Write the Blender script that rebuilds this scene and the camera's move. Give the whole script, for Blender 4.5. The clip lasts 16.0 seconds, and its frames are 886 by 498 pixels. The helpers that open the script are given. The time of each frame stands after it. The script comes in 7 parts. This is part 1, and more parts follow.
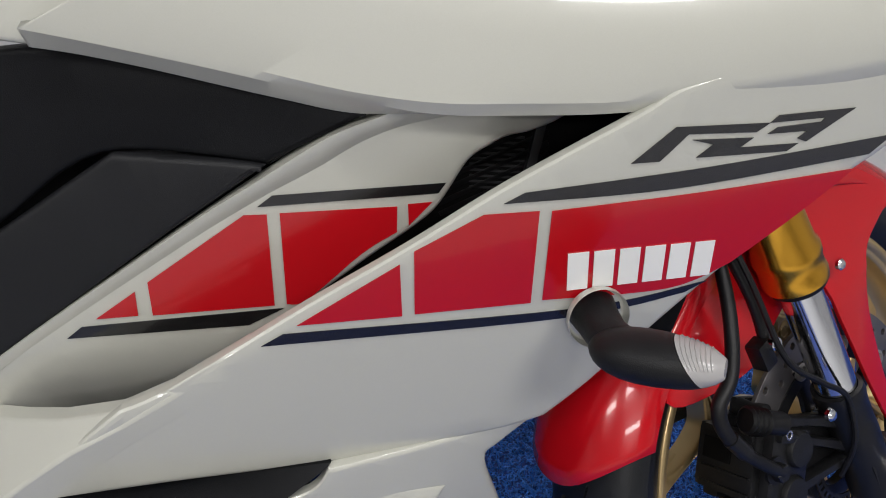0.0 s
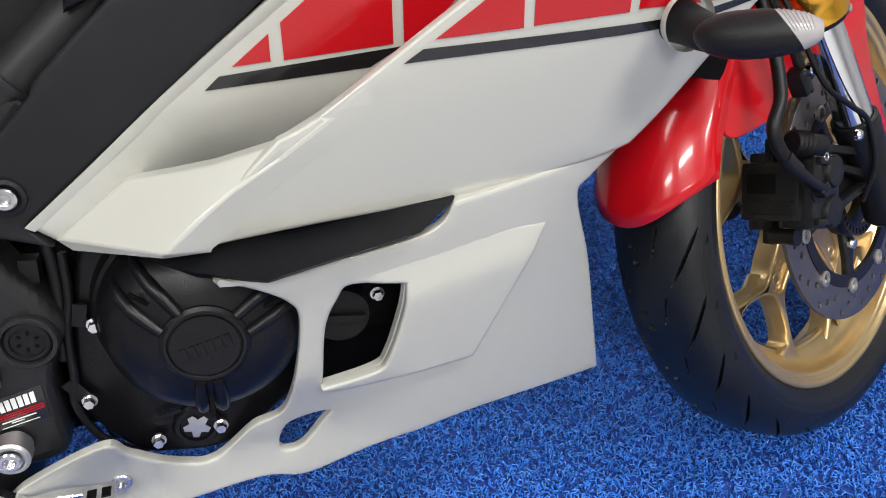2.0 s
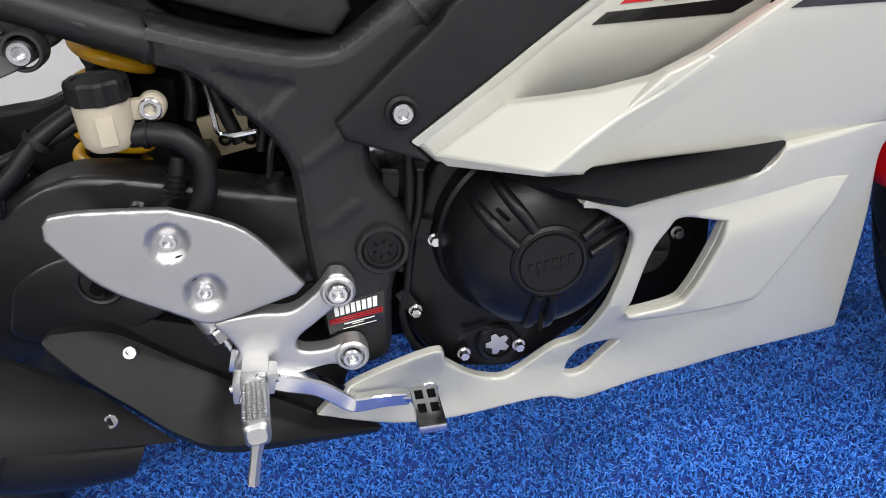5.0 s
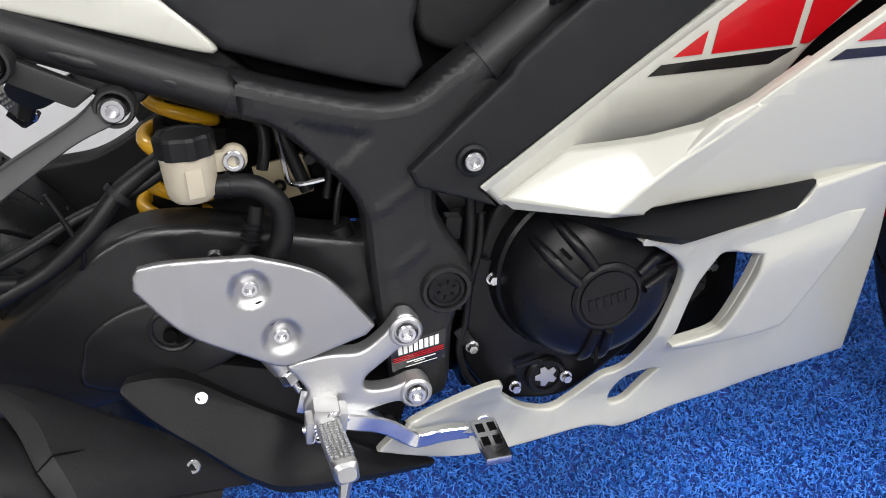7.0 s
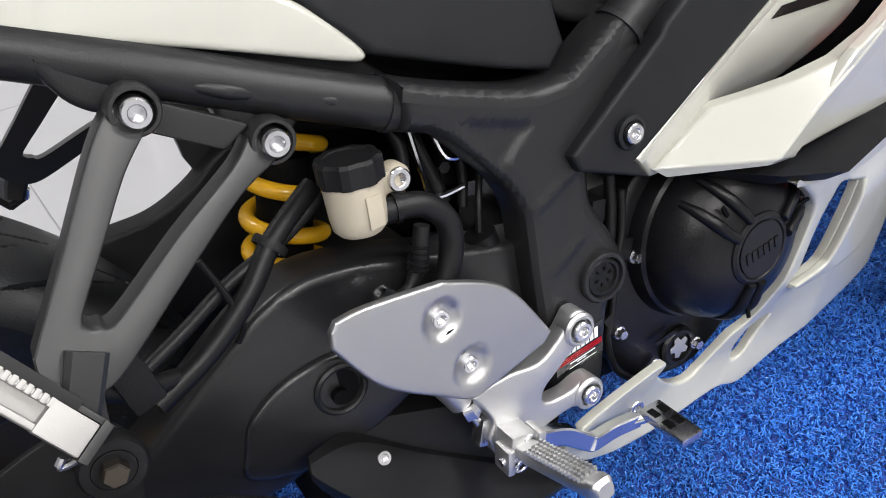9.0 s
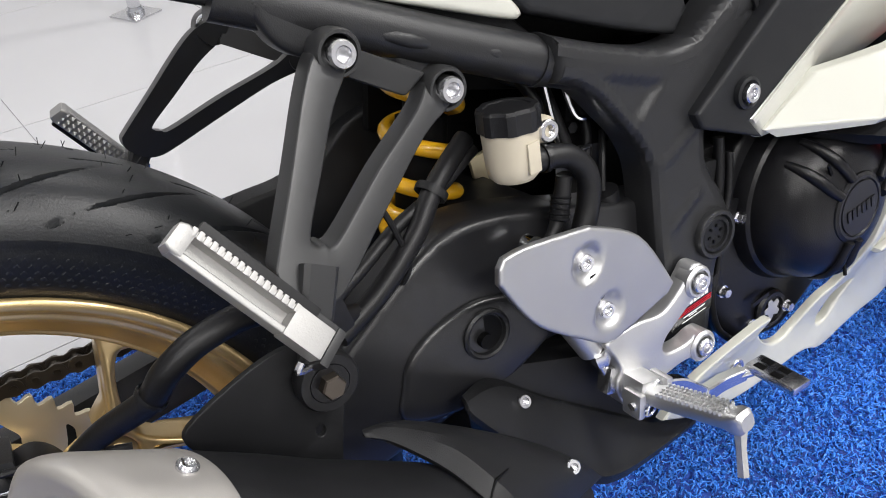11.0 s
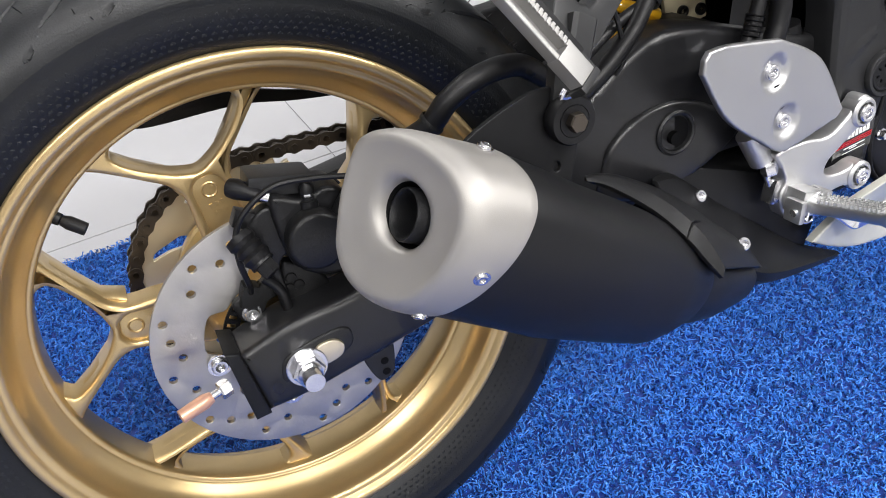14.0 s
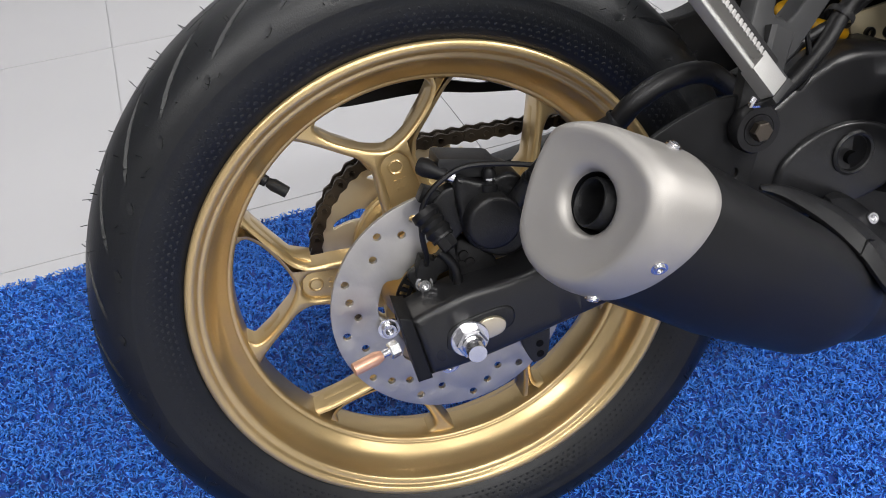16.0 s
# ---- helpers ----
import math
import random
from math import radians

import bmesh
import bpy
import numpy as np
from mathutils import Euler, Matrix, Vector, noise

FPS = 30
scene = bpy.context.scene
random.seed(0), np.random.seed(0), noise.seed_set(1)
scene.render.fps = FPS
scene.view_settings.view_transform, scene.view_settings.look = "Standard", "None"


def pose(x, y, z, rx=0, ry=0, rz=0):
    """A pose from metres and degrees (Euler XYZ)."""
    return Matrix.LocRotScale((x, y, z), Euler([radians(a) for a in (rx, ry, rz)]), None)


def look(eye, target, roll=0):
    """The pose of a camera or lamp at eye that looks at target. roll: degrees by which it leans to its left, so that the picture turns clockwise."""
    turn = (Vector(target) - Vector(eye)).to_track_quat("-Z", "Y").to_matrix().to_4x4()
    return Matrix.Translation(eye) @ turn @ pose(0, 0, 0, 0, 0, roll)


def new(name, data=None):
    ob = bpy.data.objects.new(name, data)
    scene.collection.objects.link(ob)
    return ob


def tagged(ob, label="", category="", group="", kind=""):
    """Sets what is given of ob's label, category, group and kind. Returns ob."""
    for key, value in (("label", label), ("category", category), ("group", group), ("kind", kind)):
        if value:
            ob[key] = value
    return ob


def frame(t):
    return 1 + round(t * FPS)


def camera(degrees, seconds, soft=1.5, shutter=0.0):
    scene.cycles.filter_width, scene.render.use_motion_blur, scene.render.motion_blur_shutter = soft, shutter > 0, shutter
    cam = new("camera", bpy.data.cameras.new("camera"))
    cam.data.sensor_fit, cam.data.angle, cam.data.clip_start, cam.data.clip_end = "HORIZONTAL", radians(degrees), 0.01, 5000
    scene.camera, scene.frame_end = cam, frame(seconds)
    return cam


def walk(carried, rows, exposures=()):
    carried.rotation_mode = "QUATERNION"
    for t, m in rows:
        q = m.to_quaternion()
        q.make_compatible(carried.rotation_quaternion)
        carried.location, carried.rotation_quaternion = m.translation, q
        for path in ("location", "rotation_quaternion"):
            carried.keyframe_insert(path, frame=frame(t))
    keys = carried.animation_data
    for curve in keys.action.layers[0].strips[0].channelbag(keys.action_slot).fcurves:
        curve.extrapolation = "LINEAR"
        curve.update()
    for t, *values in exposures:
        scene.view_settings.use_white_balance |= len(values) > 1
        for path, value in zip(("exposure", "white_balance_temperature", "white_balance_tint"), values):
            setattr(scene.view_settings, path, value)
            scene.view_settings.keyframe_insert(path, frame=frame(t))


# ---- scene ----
# ---------- camera ----------
cam = camera(58.18, 16.0, soft=1.0)
LEAN_DEG, AXLE_HEIGHT = 14.0, 0.3124
# the machine rests on its side stand: x ahead from the rear axle, y to its left, z up
BIKE = pose(0, 0, AXLE_HEIGHT, -LEAN_DEG, 0, 0)
PATH = [
    (0, (0.967, -0.641, 0.502), (1.14, 1.202, -0.255), -2.0),
    (0.5, (0.928, -0.657, 0.467), (1.193, 1.153, -0.342), -2.8),
    (1, (0.873, -0.685, 0.453), (1.225, 1.11, -0.355), -4.8),
    (1.5, (0.833, -0.704, 0.413), (1.201, 1.058, -0.459), -6.2),
    (2, (0.8, -0.711, 0.394), (1.158, 1.03, -0.523), -6.9),
    (2.5, (0.749, -0.719, 0.386), (1.095, 1.013, -0.552), -7.2),
    (3, (0.687, -0.721, 0.381), (1.01, 1.01, -0.566), -7.2),
    (3.5, (0.626, -0.717, 0.377), (0.911, 1.017, -0.577), -6.8),
    (4, (0.589, -0.72, 0.377), (0.839, 1.021, -0.576), -6.0),
    (4.2, (0.581, -0.723, 0.384), (0.821, 1.02, -0.566), -5.7),
    (6.3, (0.554, -0.719, 0.404), (0.767, 1.037, -0.529), -4.8),
    (6.5, (0.527, -0.719, 0.405), (0.767, 1.045, -0.507), -4.8),
    (7, (0.471, -0.729, 0.427), (0.833, 1.027, -0.458), -4.4),
    (7.5, (0.432, -0.706, 0.43), (0.957, 1.014, -0.445), -5.4),
    (8, (0.373, -0.685, 0.449), (1.034, 0.985, -0.431), -7.5),
    (8.5, (0.299, -0.633, 0.432), (1.036, 1.001, -0.457), -10.1),
    (9, (0.237, -0.586, 0.423), (1.021, 1.018, -0.478), -10.3),
    (9.2, (0.213, -0.572, 0.424), (1.004, 1.026, -0.481), -10.3),
    (11.3, (0.096, -0.571, 0.402), (0.938, 1.036, -0.439), -10.3),
    (11.5, (0.088, -0.581, 0.398), (0.922, 1.023, -0.456), -10.3),
    (12, (0.063, -0.608, 0.394), (0.855, 0.972, -0.539), -10.4),
    (12.5, (0.044, -0.637, 0.363), (0.815, 0.942, -0.593), -11.5),
    (13, (0.032, -0.651, 0.354), (0.784, 0.927, -0.617), -11.9),
    (13.5, (-0.001, -0.654, 0.353), (0.727, 0.938, -0.614), -10.6),
    (14, (-0.064, -0.66, 0.359), (0.541, 0.996, -0.585), -8.8),
    (14.5, (-0.099, -0.664, 0.362), (0.366, 1.049, -0.559), -7.8),
    (15, (-0.12, -0.665, 0.367), (0.261, 1.077, -0.539), -7.1),
    (15.5, (-0.125, -0.677, 0.367), (0.224, 1.075, -0.532), -6.9),
    (16, (-0.119, -0.688, 0.368), (0.216, 1.069, -0.527), -7.1),
]
walk(cam, [(t, BIKE @ look(eye, target, roll)) for t, eye, target, roll in PATH],
     [(0, -0.76), (0.5, -0.56), (1, -0.42), (1.5, -0.26), (2.5, -0.16), (7, -0.06), (9, 0.02), (11.3, 0.22), (12, 0.14), (12.5, 0.08), (13.3, 0.12), (14, 0.26), (14.7, 0.06), (15.3, -0.03), (16, -0.03)])

# ---------- light ----------
world = bpy.data.worlds.new("room_air")
scene.world = world
world.use_nodes = True
world.node_tree.nodes["Background"].inputs[0].default_value = (0.80, 0.87, 1.0, 1)
world.node_tree.nodes["Background"].inputs[1].default_value = 0.25
scene.view_settings.exposure = 0.0


# ---------- materials ----------
def material(name, color, rough=0.5, metal=0.0, coat=0.0, grain=0.0, grain_scale=400.0, mottle=0.08, mottle_scale=9.0, bump=0.0,
             rough_var=0.1, spec=0.5, emit=0.0, trans=0.0, flake=0.0):
    m = bpy.data.materials.new(name)
    m.use_nodes = True
    nt = m.node_tree
    b = nt.nodes["Principled BSDF"]
    b.inputs["Base Color"].default_value = (*color, 1)
    b.inputs["Roughness"].default_value = rough
    b.inputs["Metallic"].default_value = metal
    b.inputs["Coat Weight"].default_value = coat
    b.inputs["Coat Roughness"].default_value = 0.04
    b.inputs["Specular IOR Level"].default_value = spec
    b.inputs["Transmission Weight"].default_value = trans
    if emit:
        b.inputs["Emission Color"].default_value = (*color, 1)
        b.inputs["Emission Strength"].default_value = emit
    tc = nt.nodes.new("ShaderNodeTexCoord")

    def tex(scale, detail=3.0):
        n = nt.nodes.new("ShaderNodeTexNoise")
        n.inputs["Scale"].default_value = scale
        n.inputs["Detail"].default_value = detail
        nt.links.new(tc.outputs["Object"], n.inputs["Vector"])
        return n.outputs["Fac"]

    def remap(fac, lo, hi):
        r = nt.nodes.new("ShaderNodeMapRange")
        r.inputs["From Min"].default_value, r.inputs["From Max"].default_value = 0.3, 0.7
        r.inputs["To Min"].default_value, r.inputs["To Max"].default_value = lo, hi
        nt.links.new(fac, r.inputs["Value"])
        return r.outputs["Result"]

    big, fine = tex(mottle_scale), tex(grain_scale, 2.0)
    if mottle:
        mix = nt.nodes.new("ShaderNodeMix")
        mix.data_type, mix.blend_type = "RGBA", "MULTIPLY"
        mix.inputs["Factor"].default_value = 1.0
        mix.inputs["A"].default_value = (*color, 1)
        tone = nt.nodes.new("ShaderNodeMath")
        tone.operation = "MULTIPLY"
        nt.links.new(remap(big, 1 - mottle, 1 + mottle * 0.4), tone.inputs[0])
        nt.links.new(remap(fine, 1 - flake, 1 + flake), tone.inputs[1])
        nt.links.new(tone.outputs[0], mix.inputs["B"])
        nt.links.new(mix.outputs["Result"], b.inputs["Base Color"])
    nt.links.new(remap(big, rough * (1 - rough_var), min(1, rough * (1 + rough_var))), b.inputs["Roughness"])
    if bump:
        bp = nt.nodes.new("ShaderNodeBump")
        bp.inputs["Strength"].default_value = bump
        bp.inputs["Distance"].default_value = 0.0006
        nt.links.new(fine, bp.inputs["Height"])
        nt.links.new(bp.outputs["Normal"], b.inputs["Normal"])
    return m


WHITE = material("pearl_white_paint", (0.470, 0.470, 0.420), 0.30, coat=0.6, mottle=0.012, mottle_scale=1.5, flake=0.015, grain_scale=1400, rough_var=0.02)
RED = material("gloss_red_paint", (0.44, 0.004, 0.009), 0.22, coat=0.4, spec=0.3, mottle=0.02, mottle_scale=2, rough_var=0.02)
STRIPE = material("gloss_black_film", (0.006, 0.006, 0.007), 0.25, coat=0.4, mottle=0.05)
PLASTIC = material("moulded_black_plastic", (0.0088, 0.0090, 0.0099), 0.43, bump=0.4, grain_scale=1500, mottle=0.2, spec=0.24)
DARKPANEL = material("satin_charcoal_panel", (0.0110, 0.0116, 0.0132), 0.48, bump=0.22, grain_scale=2200, mottle=0.12, spec=0.24)
BLACKFIN = material("black_painted_metal_fin", (0.02, 0.02, 0.022), 0.45, bump=0.1, grain_scale=900, mottle=0.1, spec=0.4)
KNEEPLASTIC = material("grained_black_plastic", (0.0050, 0.0054, 0.0066), 0.50, bump=0.3, grain_scale=1500, mottle=0.15, spec=0.14)
FRAME = material("satin_black_frame_paint", (0.0145, 0.0148, 0.0160), 0.40, bump=0.25, grain_scale=1200, mottle=0.12, spec=0.34)
ENGINE = material("black_engine_paint", (0.0045, 0.0045, 0.0054), 0.31, bump=0.35, grain_scale=900, mottle=0.18, spec=0.29)
# Near-black used inside gaps, holes and slots, where it stands in for shade.
VOID = material("recess_shade_black", (0.0018, 0.0018, 0.002), 0.6, mottle=0.2, spec=0.12)
ALLOY = material("cast_aluminium", (0.58, 0.58, 0.58), 0.44, metal=0.95, bump=0.25, grain_scale=700, mottle=0.08)
SATIN = material("brushed_steel_cap", (0.35, 0.335, 0.315), 0.48, metal=0.6, bump=0.12, grain_scale=1600, mottle=0.06, mottle_scale=20)
HEELALLOY = material("satin_pressed_aluminium", (0.47, 0.47, 0.475), 0.42, metal=0.95, bump=0.12, grain_scale=1500, mottle=0.06)
CHROME = material("polished_steel", (0.75, 0.76, 0.78), 0.12, metal=1.0, mottle=0.05)
ZINC = material("zinc_plated_bolt", (0.72, 0.72, 0.74), 0.25, metal=1.0, mottle=0.12, mottle_scale=120)
GOLD = material("gold_wheel_paint", (0.59, 0.435, 0.215), 0.31, metal=0.80, coat=0.25, mottle=0.06, flake=0.06, grain_scale=1500)
ANODISED = material("gold_anodised_tube", (0.80, 0.42, 0.05), 0.25, metal=1.0, mottle=0.05)
RUBBER = material("tyre_rubber", (0.0050, 0.0059, 0.0073), 0.42, bump=0.3, grain_scale=700, mottle=0.3, mottle_scale=14, spec=0.42)
HOSE = material("black_rubber_hose", (0.0056, 0.0056, 0.0064), 0.45, bump=0.2, mottle=0.2, spec=0.30)
MUFFLER = material("heatproof_black_coating", (0.0075, 0.0077, 0.0086), 0.46, bump=0.2, grain_scale=2000, mottle=0.1, spec=0.24)
SPRING = material("yellow_spring_paint", (0.80, 0.43, 0.014), 0.3, coat=0.6, mottle=0.06)
DISCSTEEL = material("ground_disc_steel", (0.47, 0.455, 0.435), 0.42, metal=0.9, bump=0.2, mottle=0.1, mottle_scale=45)
SPROCKET = material("champagne_sprocket", (0.70, 0.62, 0.46), 0.38, metal=0.8, mottle=0.1)
CHAIN = material("oiled_chain_steel", (0.10, 0.085, 0.07), 0.35, metal=0.9, mottle=0.2)
RESERVOIR = material("translucent_white_plastic", (0.50, 0.45, 0.35), 0.4, mottle=0.06, trans=0.15)
LENS = material("clear_lens", (0.60, 0.585, 0.58), 0.22, mottle=0.05, trans=0.45)
COPPER = material("copper_tint_cap", (0.70, 0.40, 0.28), 0.35, metal=0.6, mottle=0.05)
LETTER = material("white_film", (0.80, 0.80, 0.78), 0.35, mottle=0.03)
HANG = material("grey_cast_hanger", (0.0209, 0.0212, 0.0220), 0.38, bump=0.08, grain_scale=1800, mottle=0.1, spec=0.40)
TILE = material("white_glazed_tile", (0.52, 0.52, 0.535), 0.16, mottle=0.03, mottle_scale=2, coat=0.2)
GROUT = material("grey_grout", (0.42, 0.42, 0.43), 0.8, mottle=0.1)
ARMGLOSS = material("semi_gloss_black_paint", (0.0120, 0.0121, 0.0132), 0.3, mottle=0.1, bump=0.15, grain_scale=900, spec=0.44)
CASTBLACK = material("black_cast_metal", (0.0072, 0.0073, 0.0081), 0.35, bump=0.3, grain_scale=900, mottle=0.15, spec=0.32)
PEGALLOY = material("sandblasted_aluminium", (0.36, 0.355, 0.345), 0.50, metal=0.8, bump=0.2, grain_scale=900, mottle=0.1)
# Grey of the unseen walls, set by how much light they send back.
GREYWALL = material("unseen_wall_grey", (0.50, 0.50, 0.51), 0.7, mottle=0.06)
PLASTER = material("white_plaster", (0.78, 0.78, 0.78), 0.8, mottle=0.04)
MATBLUE = material("blue_vinyl_loop", (0.052, 0.245, 0.82), 0.30, mottle=0.2, mottle_scale=3, flake=0.2, grain_scale=160, spec=0.6)
# Darker than the loops, to stand in for the shade between them.
MATBACK = material("shade_blue_mat_backing", (0.008, 0.045, 0.27), 0.6, mottle=0.3, mottle_scale=60)
LIGHTPANEL = material("lit_ceiling_panel", (1.0, 0.98, 0.95), 0.5, emit=5.0, mottle=0)


# ---------- mesh helpers ----------
def part(name, bm, mat, parent=None, label="", sharp=38, flat=False):
    me = bpy.data.meshes.new(name)
    bm.to_mesh(me)
    bm.free()
    me.materials.append(mat)
    if not flat:
        me.shade_smooth()
        me.set_sharp_from_angle(angle=radians(sharp))
    ob = new(name, me)
    if parent:
        ob.parent = parent
    if label:
        tagged(ob, label)
    return ob


def group_of(name, parent=None):
    ob = new(name)
    ob.empty_display_size = 0.05
    ob.parent = parent
    return ob


def spline(points, steps=6, closed=False):
    """A smooth line through the points; a point with a trailing 1 is a sharp corner."""
    dim = 2 if len(points[0]) <= 3 and all(len(p) == 2 or p[-1] == 1 for p in points) else 3
    ps = [Vector(p[:dim]) for p in points]
    hard = [len(p) > dim for p in points]
    n, out = len(ps), []
    for i in range(n if closed else n - 1):
        a, b = ps[i], ps[(i + 1) % n]
        p0 = a if hard[i] or (not closed and i == 0) else ps[i - 1]
        p3 = b if hard[(i + 1) % n] or (not closed and i == n - 2) else ps[(i + 2) % n]
        straight = p0 is a and p3 is b
        for k in range(1 if straight else steps):
            t = k / (1 if straight else steps)
            out.append(0.5 * (2 * a + (b - p0) * t + (2 * p0 - 5 * a + 4 * b - p3) * t * t + (3 * a - p0 - 3 * b + p3) * t ** 3))
    if not closed:
        out.append(ps[-1])
    return out


def rounded(points, r, steps=4):
    """The polygon with its corners rounded off."""
    ps, out = [Vector(p[:2]) for p in points], []
    for i, p in enumerate(ps):
        a, b = ps[i - 1] - p, ps[(i + 1) % len(ps)] - p
        q = min(r, 0.45 * a.length, 0.45 * b.length)
        s, e = p + a.normalized() * q, p + b.normalized() * q
        out += [s * (1 - t) ** 2 + p * 2 * t * (1 - t) + e * t * t for t in [k / steps for k in range(steps + 1)]]
    return out


def shrunk(loop, d, hole):
    """The closed loop moved by d into the material."""
    n, area = len(loop), 0.0
    for i in range(n):
        area += loop[i - 1][0] * loop[i][1] - loop[i][0] * loop[i - 1][1]
    sgn = (1 if area > 0 else -1) * (-1 if hole else 1)
    out = []
    for i in range(n):
        p, a, b = Vector(loop[i][:2]), Vector(loop[i - 1][:2]), Vector(loop[(i + 1) % n][:2])
        e1, e2 = (p - a).normalized(), (b - p).normalized()
        n1, n2 = Vector((-e1.y, e1.x)) * sgn, Vector((-e2.y, e2.x)) * sgn
        m = (n1 + n2) / max(0.45, 1 + n1.dot(n2))
        out.append(p + m * d)
    return out


def add_plate(bm, loops, depth, place, roll=0.0, step=0.0, back=True):
    """A plate bounded by the first loop with the others as holes, its edge rolled over. place(u, v, w) gives the point; w grows into the material."""
    b2 = bmesh.new()
    clean = []
    for loop in loops:
        pts = [Vector(p[:2]) for p in loop]
        clean.append([p for i, p in enumerate(pts) if (p - pts[i - 1]).length > 2e-5])
    stages = [(1.0, 0.0), (0.45, 0.12), (0.12, 0.45), (0.0, 1.0)] if roll else [(0.0, 0.0)]
    fill = []
    for h, loop in enumerate(clean):
        rows = [[b2.verts.new((p[0], p[1], w * roll)) for p in (shrunk(loop, s * roll, h > 0) if s else loop)] for s, w in stages]
        if depth:
            rows.append([b2.verts.new((p[0], p[1], depth)) for p in loop])
        n = len(loop)
        for a, b in zip(rows, rows[1:]):
            for k in range(n):
                b2.faces.new((a[k - 1], a[k], b[k], b[k - 1]))
        for row in [rows[0]] + ([rows[-1]] if depth and back else []):
            for k in range(n):
                if not b2.edges.get((row[k - 1], row[k])):
                    b2.edges.new((row[k - 1], row[k]))
        fill.append((rows[0], rows[-1]))
    for which in ((0, 1) if depth and back else (0,)):
        edges = [b2.edges.get((f[which][k - 1], f[which][k])) for f in fill for k in range(len(f[which]))]
        bmesh.ops.triangle_fill(b2, use_beauty=True, use_dissolve=False, edges=edges, normal=(0, 0, -1 if which == 0 else 1))
    if step:
        for ax in (0, 1):
            lo, hi = min(v.co[ax] for v in b2.verts), max(v.co[ax] for v in b2.verts)
            for k in range(1, int((hi - lo) / step) + 1):
                co, no = [0, 0, 0], [0, 0, 0]
                co[ax], no[ax] = lo + k * step, 1
                bmesh.ops.bisect_plane(b2, geom=b2.verts[:] + b2.edges[:] + b2.faces[:], dist=1e-6, plane_co=co, plane_no=no)
    bmesh.ops.recalc_face_normals(b2, faces=b2.faces[:])
    b2.normal_update()
    total = sum(f.normal.z * f.calc_area() for f in b2.faces if max(v.co.z for v in f.verts) < 1e-7)
    if total > 0:
        bmesh.ops.reverse_faces(b2, faces=b2.faces[:])
    a, b, c = Vector(place(0.5, 0.1, 0)), Vector(place(0.501, 0.1, 0)), Vector(place(0.5, 0.101, 0))
    flip = (b - a).cross(c - a).dot(Vector(place(0.5, 0.1, 1e-3)) - a) < 0
    for v in b2.verts:
        v.co = place(v.co.x, v.co.y, v.co.z)
    if flip:
        bmesh.ops.reverse_faces(b2, faces=b2.faces[:])
    me = bpy.data.meshes.new("tmp")
    b2.to_mesh(me)
    b2.free()
    bm.from_mesh(me)
    bpy.data.meshes.remove(me)
    return bm


def side(y):
    """Places plate coordinates (x, z) on the right-hand side at the depth y, a number or a function of x and z."""
    f = y if callable(y) else (lambda u, v: y)
    return lambda u, v, w: Vector((u, f(u, v) + w, v))


def framed(m):
    return lambda u, v, w: m @ Vector((u, v, w))


def plate(name, outline, y, depth, mat, parent, roll=0.0, step=0.0, holes=(), label="", closed_spline=True, sharp=38):
    loops = [spline(o, 6, True) if closed_spline else [Vector(p[:2]) for p in o] for o in (outline, *holes)]
    return part(name, add_plate(bmesh.new(), loops, depth, side(y), roll, step), mat, parent, label, sharp)


def add_tube(bm, points, r, n=12, smooth=6, cap=True):
    """A round tube along a smooth line; r is a number or one radius per point."""
    pts = spline([tuple(p) for p in points], smooth) if smooth and len(points) > 2 else [Vector(p) for p in points]
    rs = [r] * len(pts) if not isinstance(r, (list, tuple)) else [float(np.interp(i / (len(pts) - 1) * (len(r) - 1), range(len(r)), r)) for i in range(len(pts))]
    up, rings = None, []
    for i, p in enumerate(pts):
        d = (pts[min(i + 1, len(pts) - 1)] - pts[max(i - 1, 0)]).normalized()
        if up is None:
            up = d.orthogonal().normalized()
        up = (up - d * up.dot(d)).normalized()
        s = d.cross(up)
        rings.append([bm.verts.new(p + (up * math.cos(a) + s * math.sin(a)) * rs[i]) for a in (2 * math.pi * k / n for k in range(n))])
    for a, b in zip(rings, rings[1:]):
        for k in range(n):
            bm.faces.new((a[k], a[(k + 1) % n], b[(k + 1) % n], b[k]))
    if cap:
        bm.faces.new(rings[0][::-1]), bm.faces.new(rings[-1])
    return bm


def tube(name, points, r, mat, parent, n=12, smooth=6, label="", cap=True):
    return part(name, add_tube(bmesh.new(), points, r, n, smooth, cap), mat, parent, label)


def add_lathe(bm, profile, m=None, n=64, closed=False, cap=False, arc=None):
    """Turns a profile of (radius, axial) round the y axis of m."""
    m = m or Matrix()
    rings = []
    for k in range(n):
        a = 2 * math.pi * k / n
        rings.append([bm.verts.new(m @ Vector((r * math.cos(a), y, r * math.sin(a)))) for r, y in profile])
    w = len(profile)
    for k in range(n):
        a, b = rings[k], rings[(k + 1) % n]
        for j in range(w if closed else w - 1):
            bm.faces.new((a[j], a[(j + 1) % w], b[(j + 1) % w], b[j]))
    if cap:
        bm.faces.new([r[0] for r in rings]), bm.faces.new([r[-1] for r in rings][::-1])
    bmesh.ops.recalc_face_normals(bm, faces=bm.faces[:])
    return bm


def lathe(name, profile, mat, parent, m=None, n=64, closed=False, cap=False, label="", sharp=38):
    return part(name, add_lathe(bmesh.new(), profile, m, n, closed, cap), mat, parent, label, sharp)


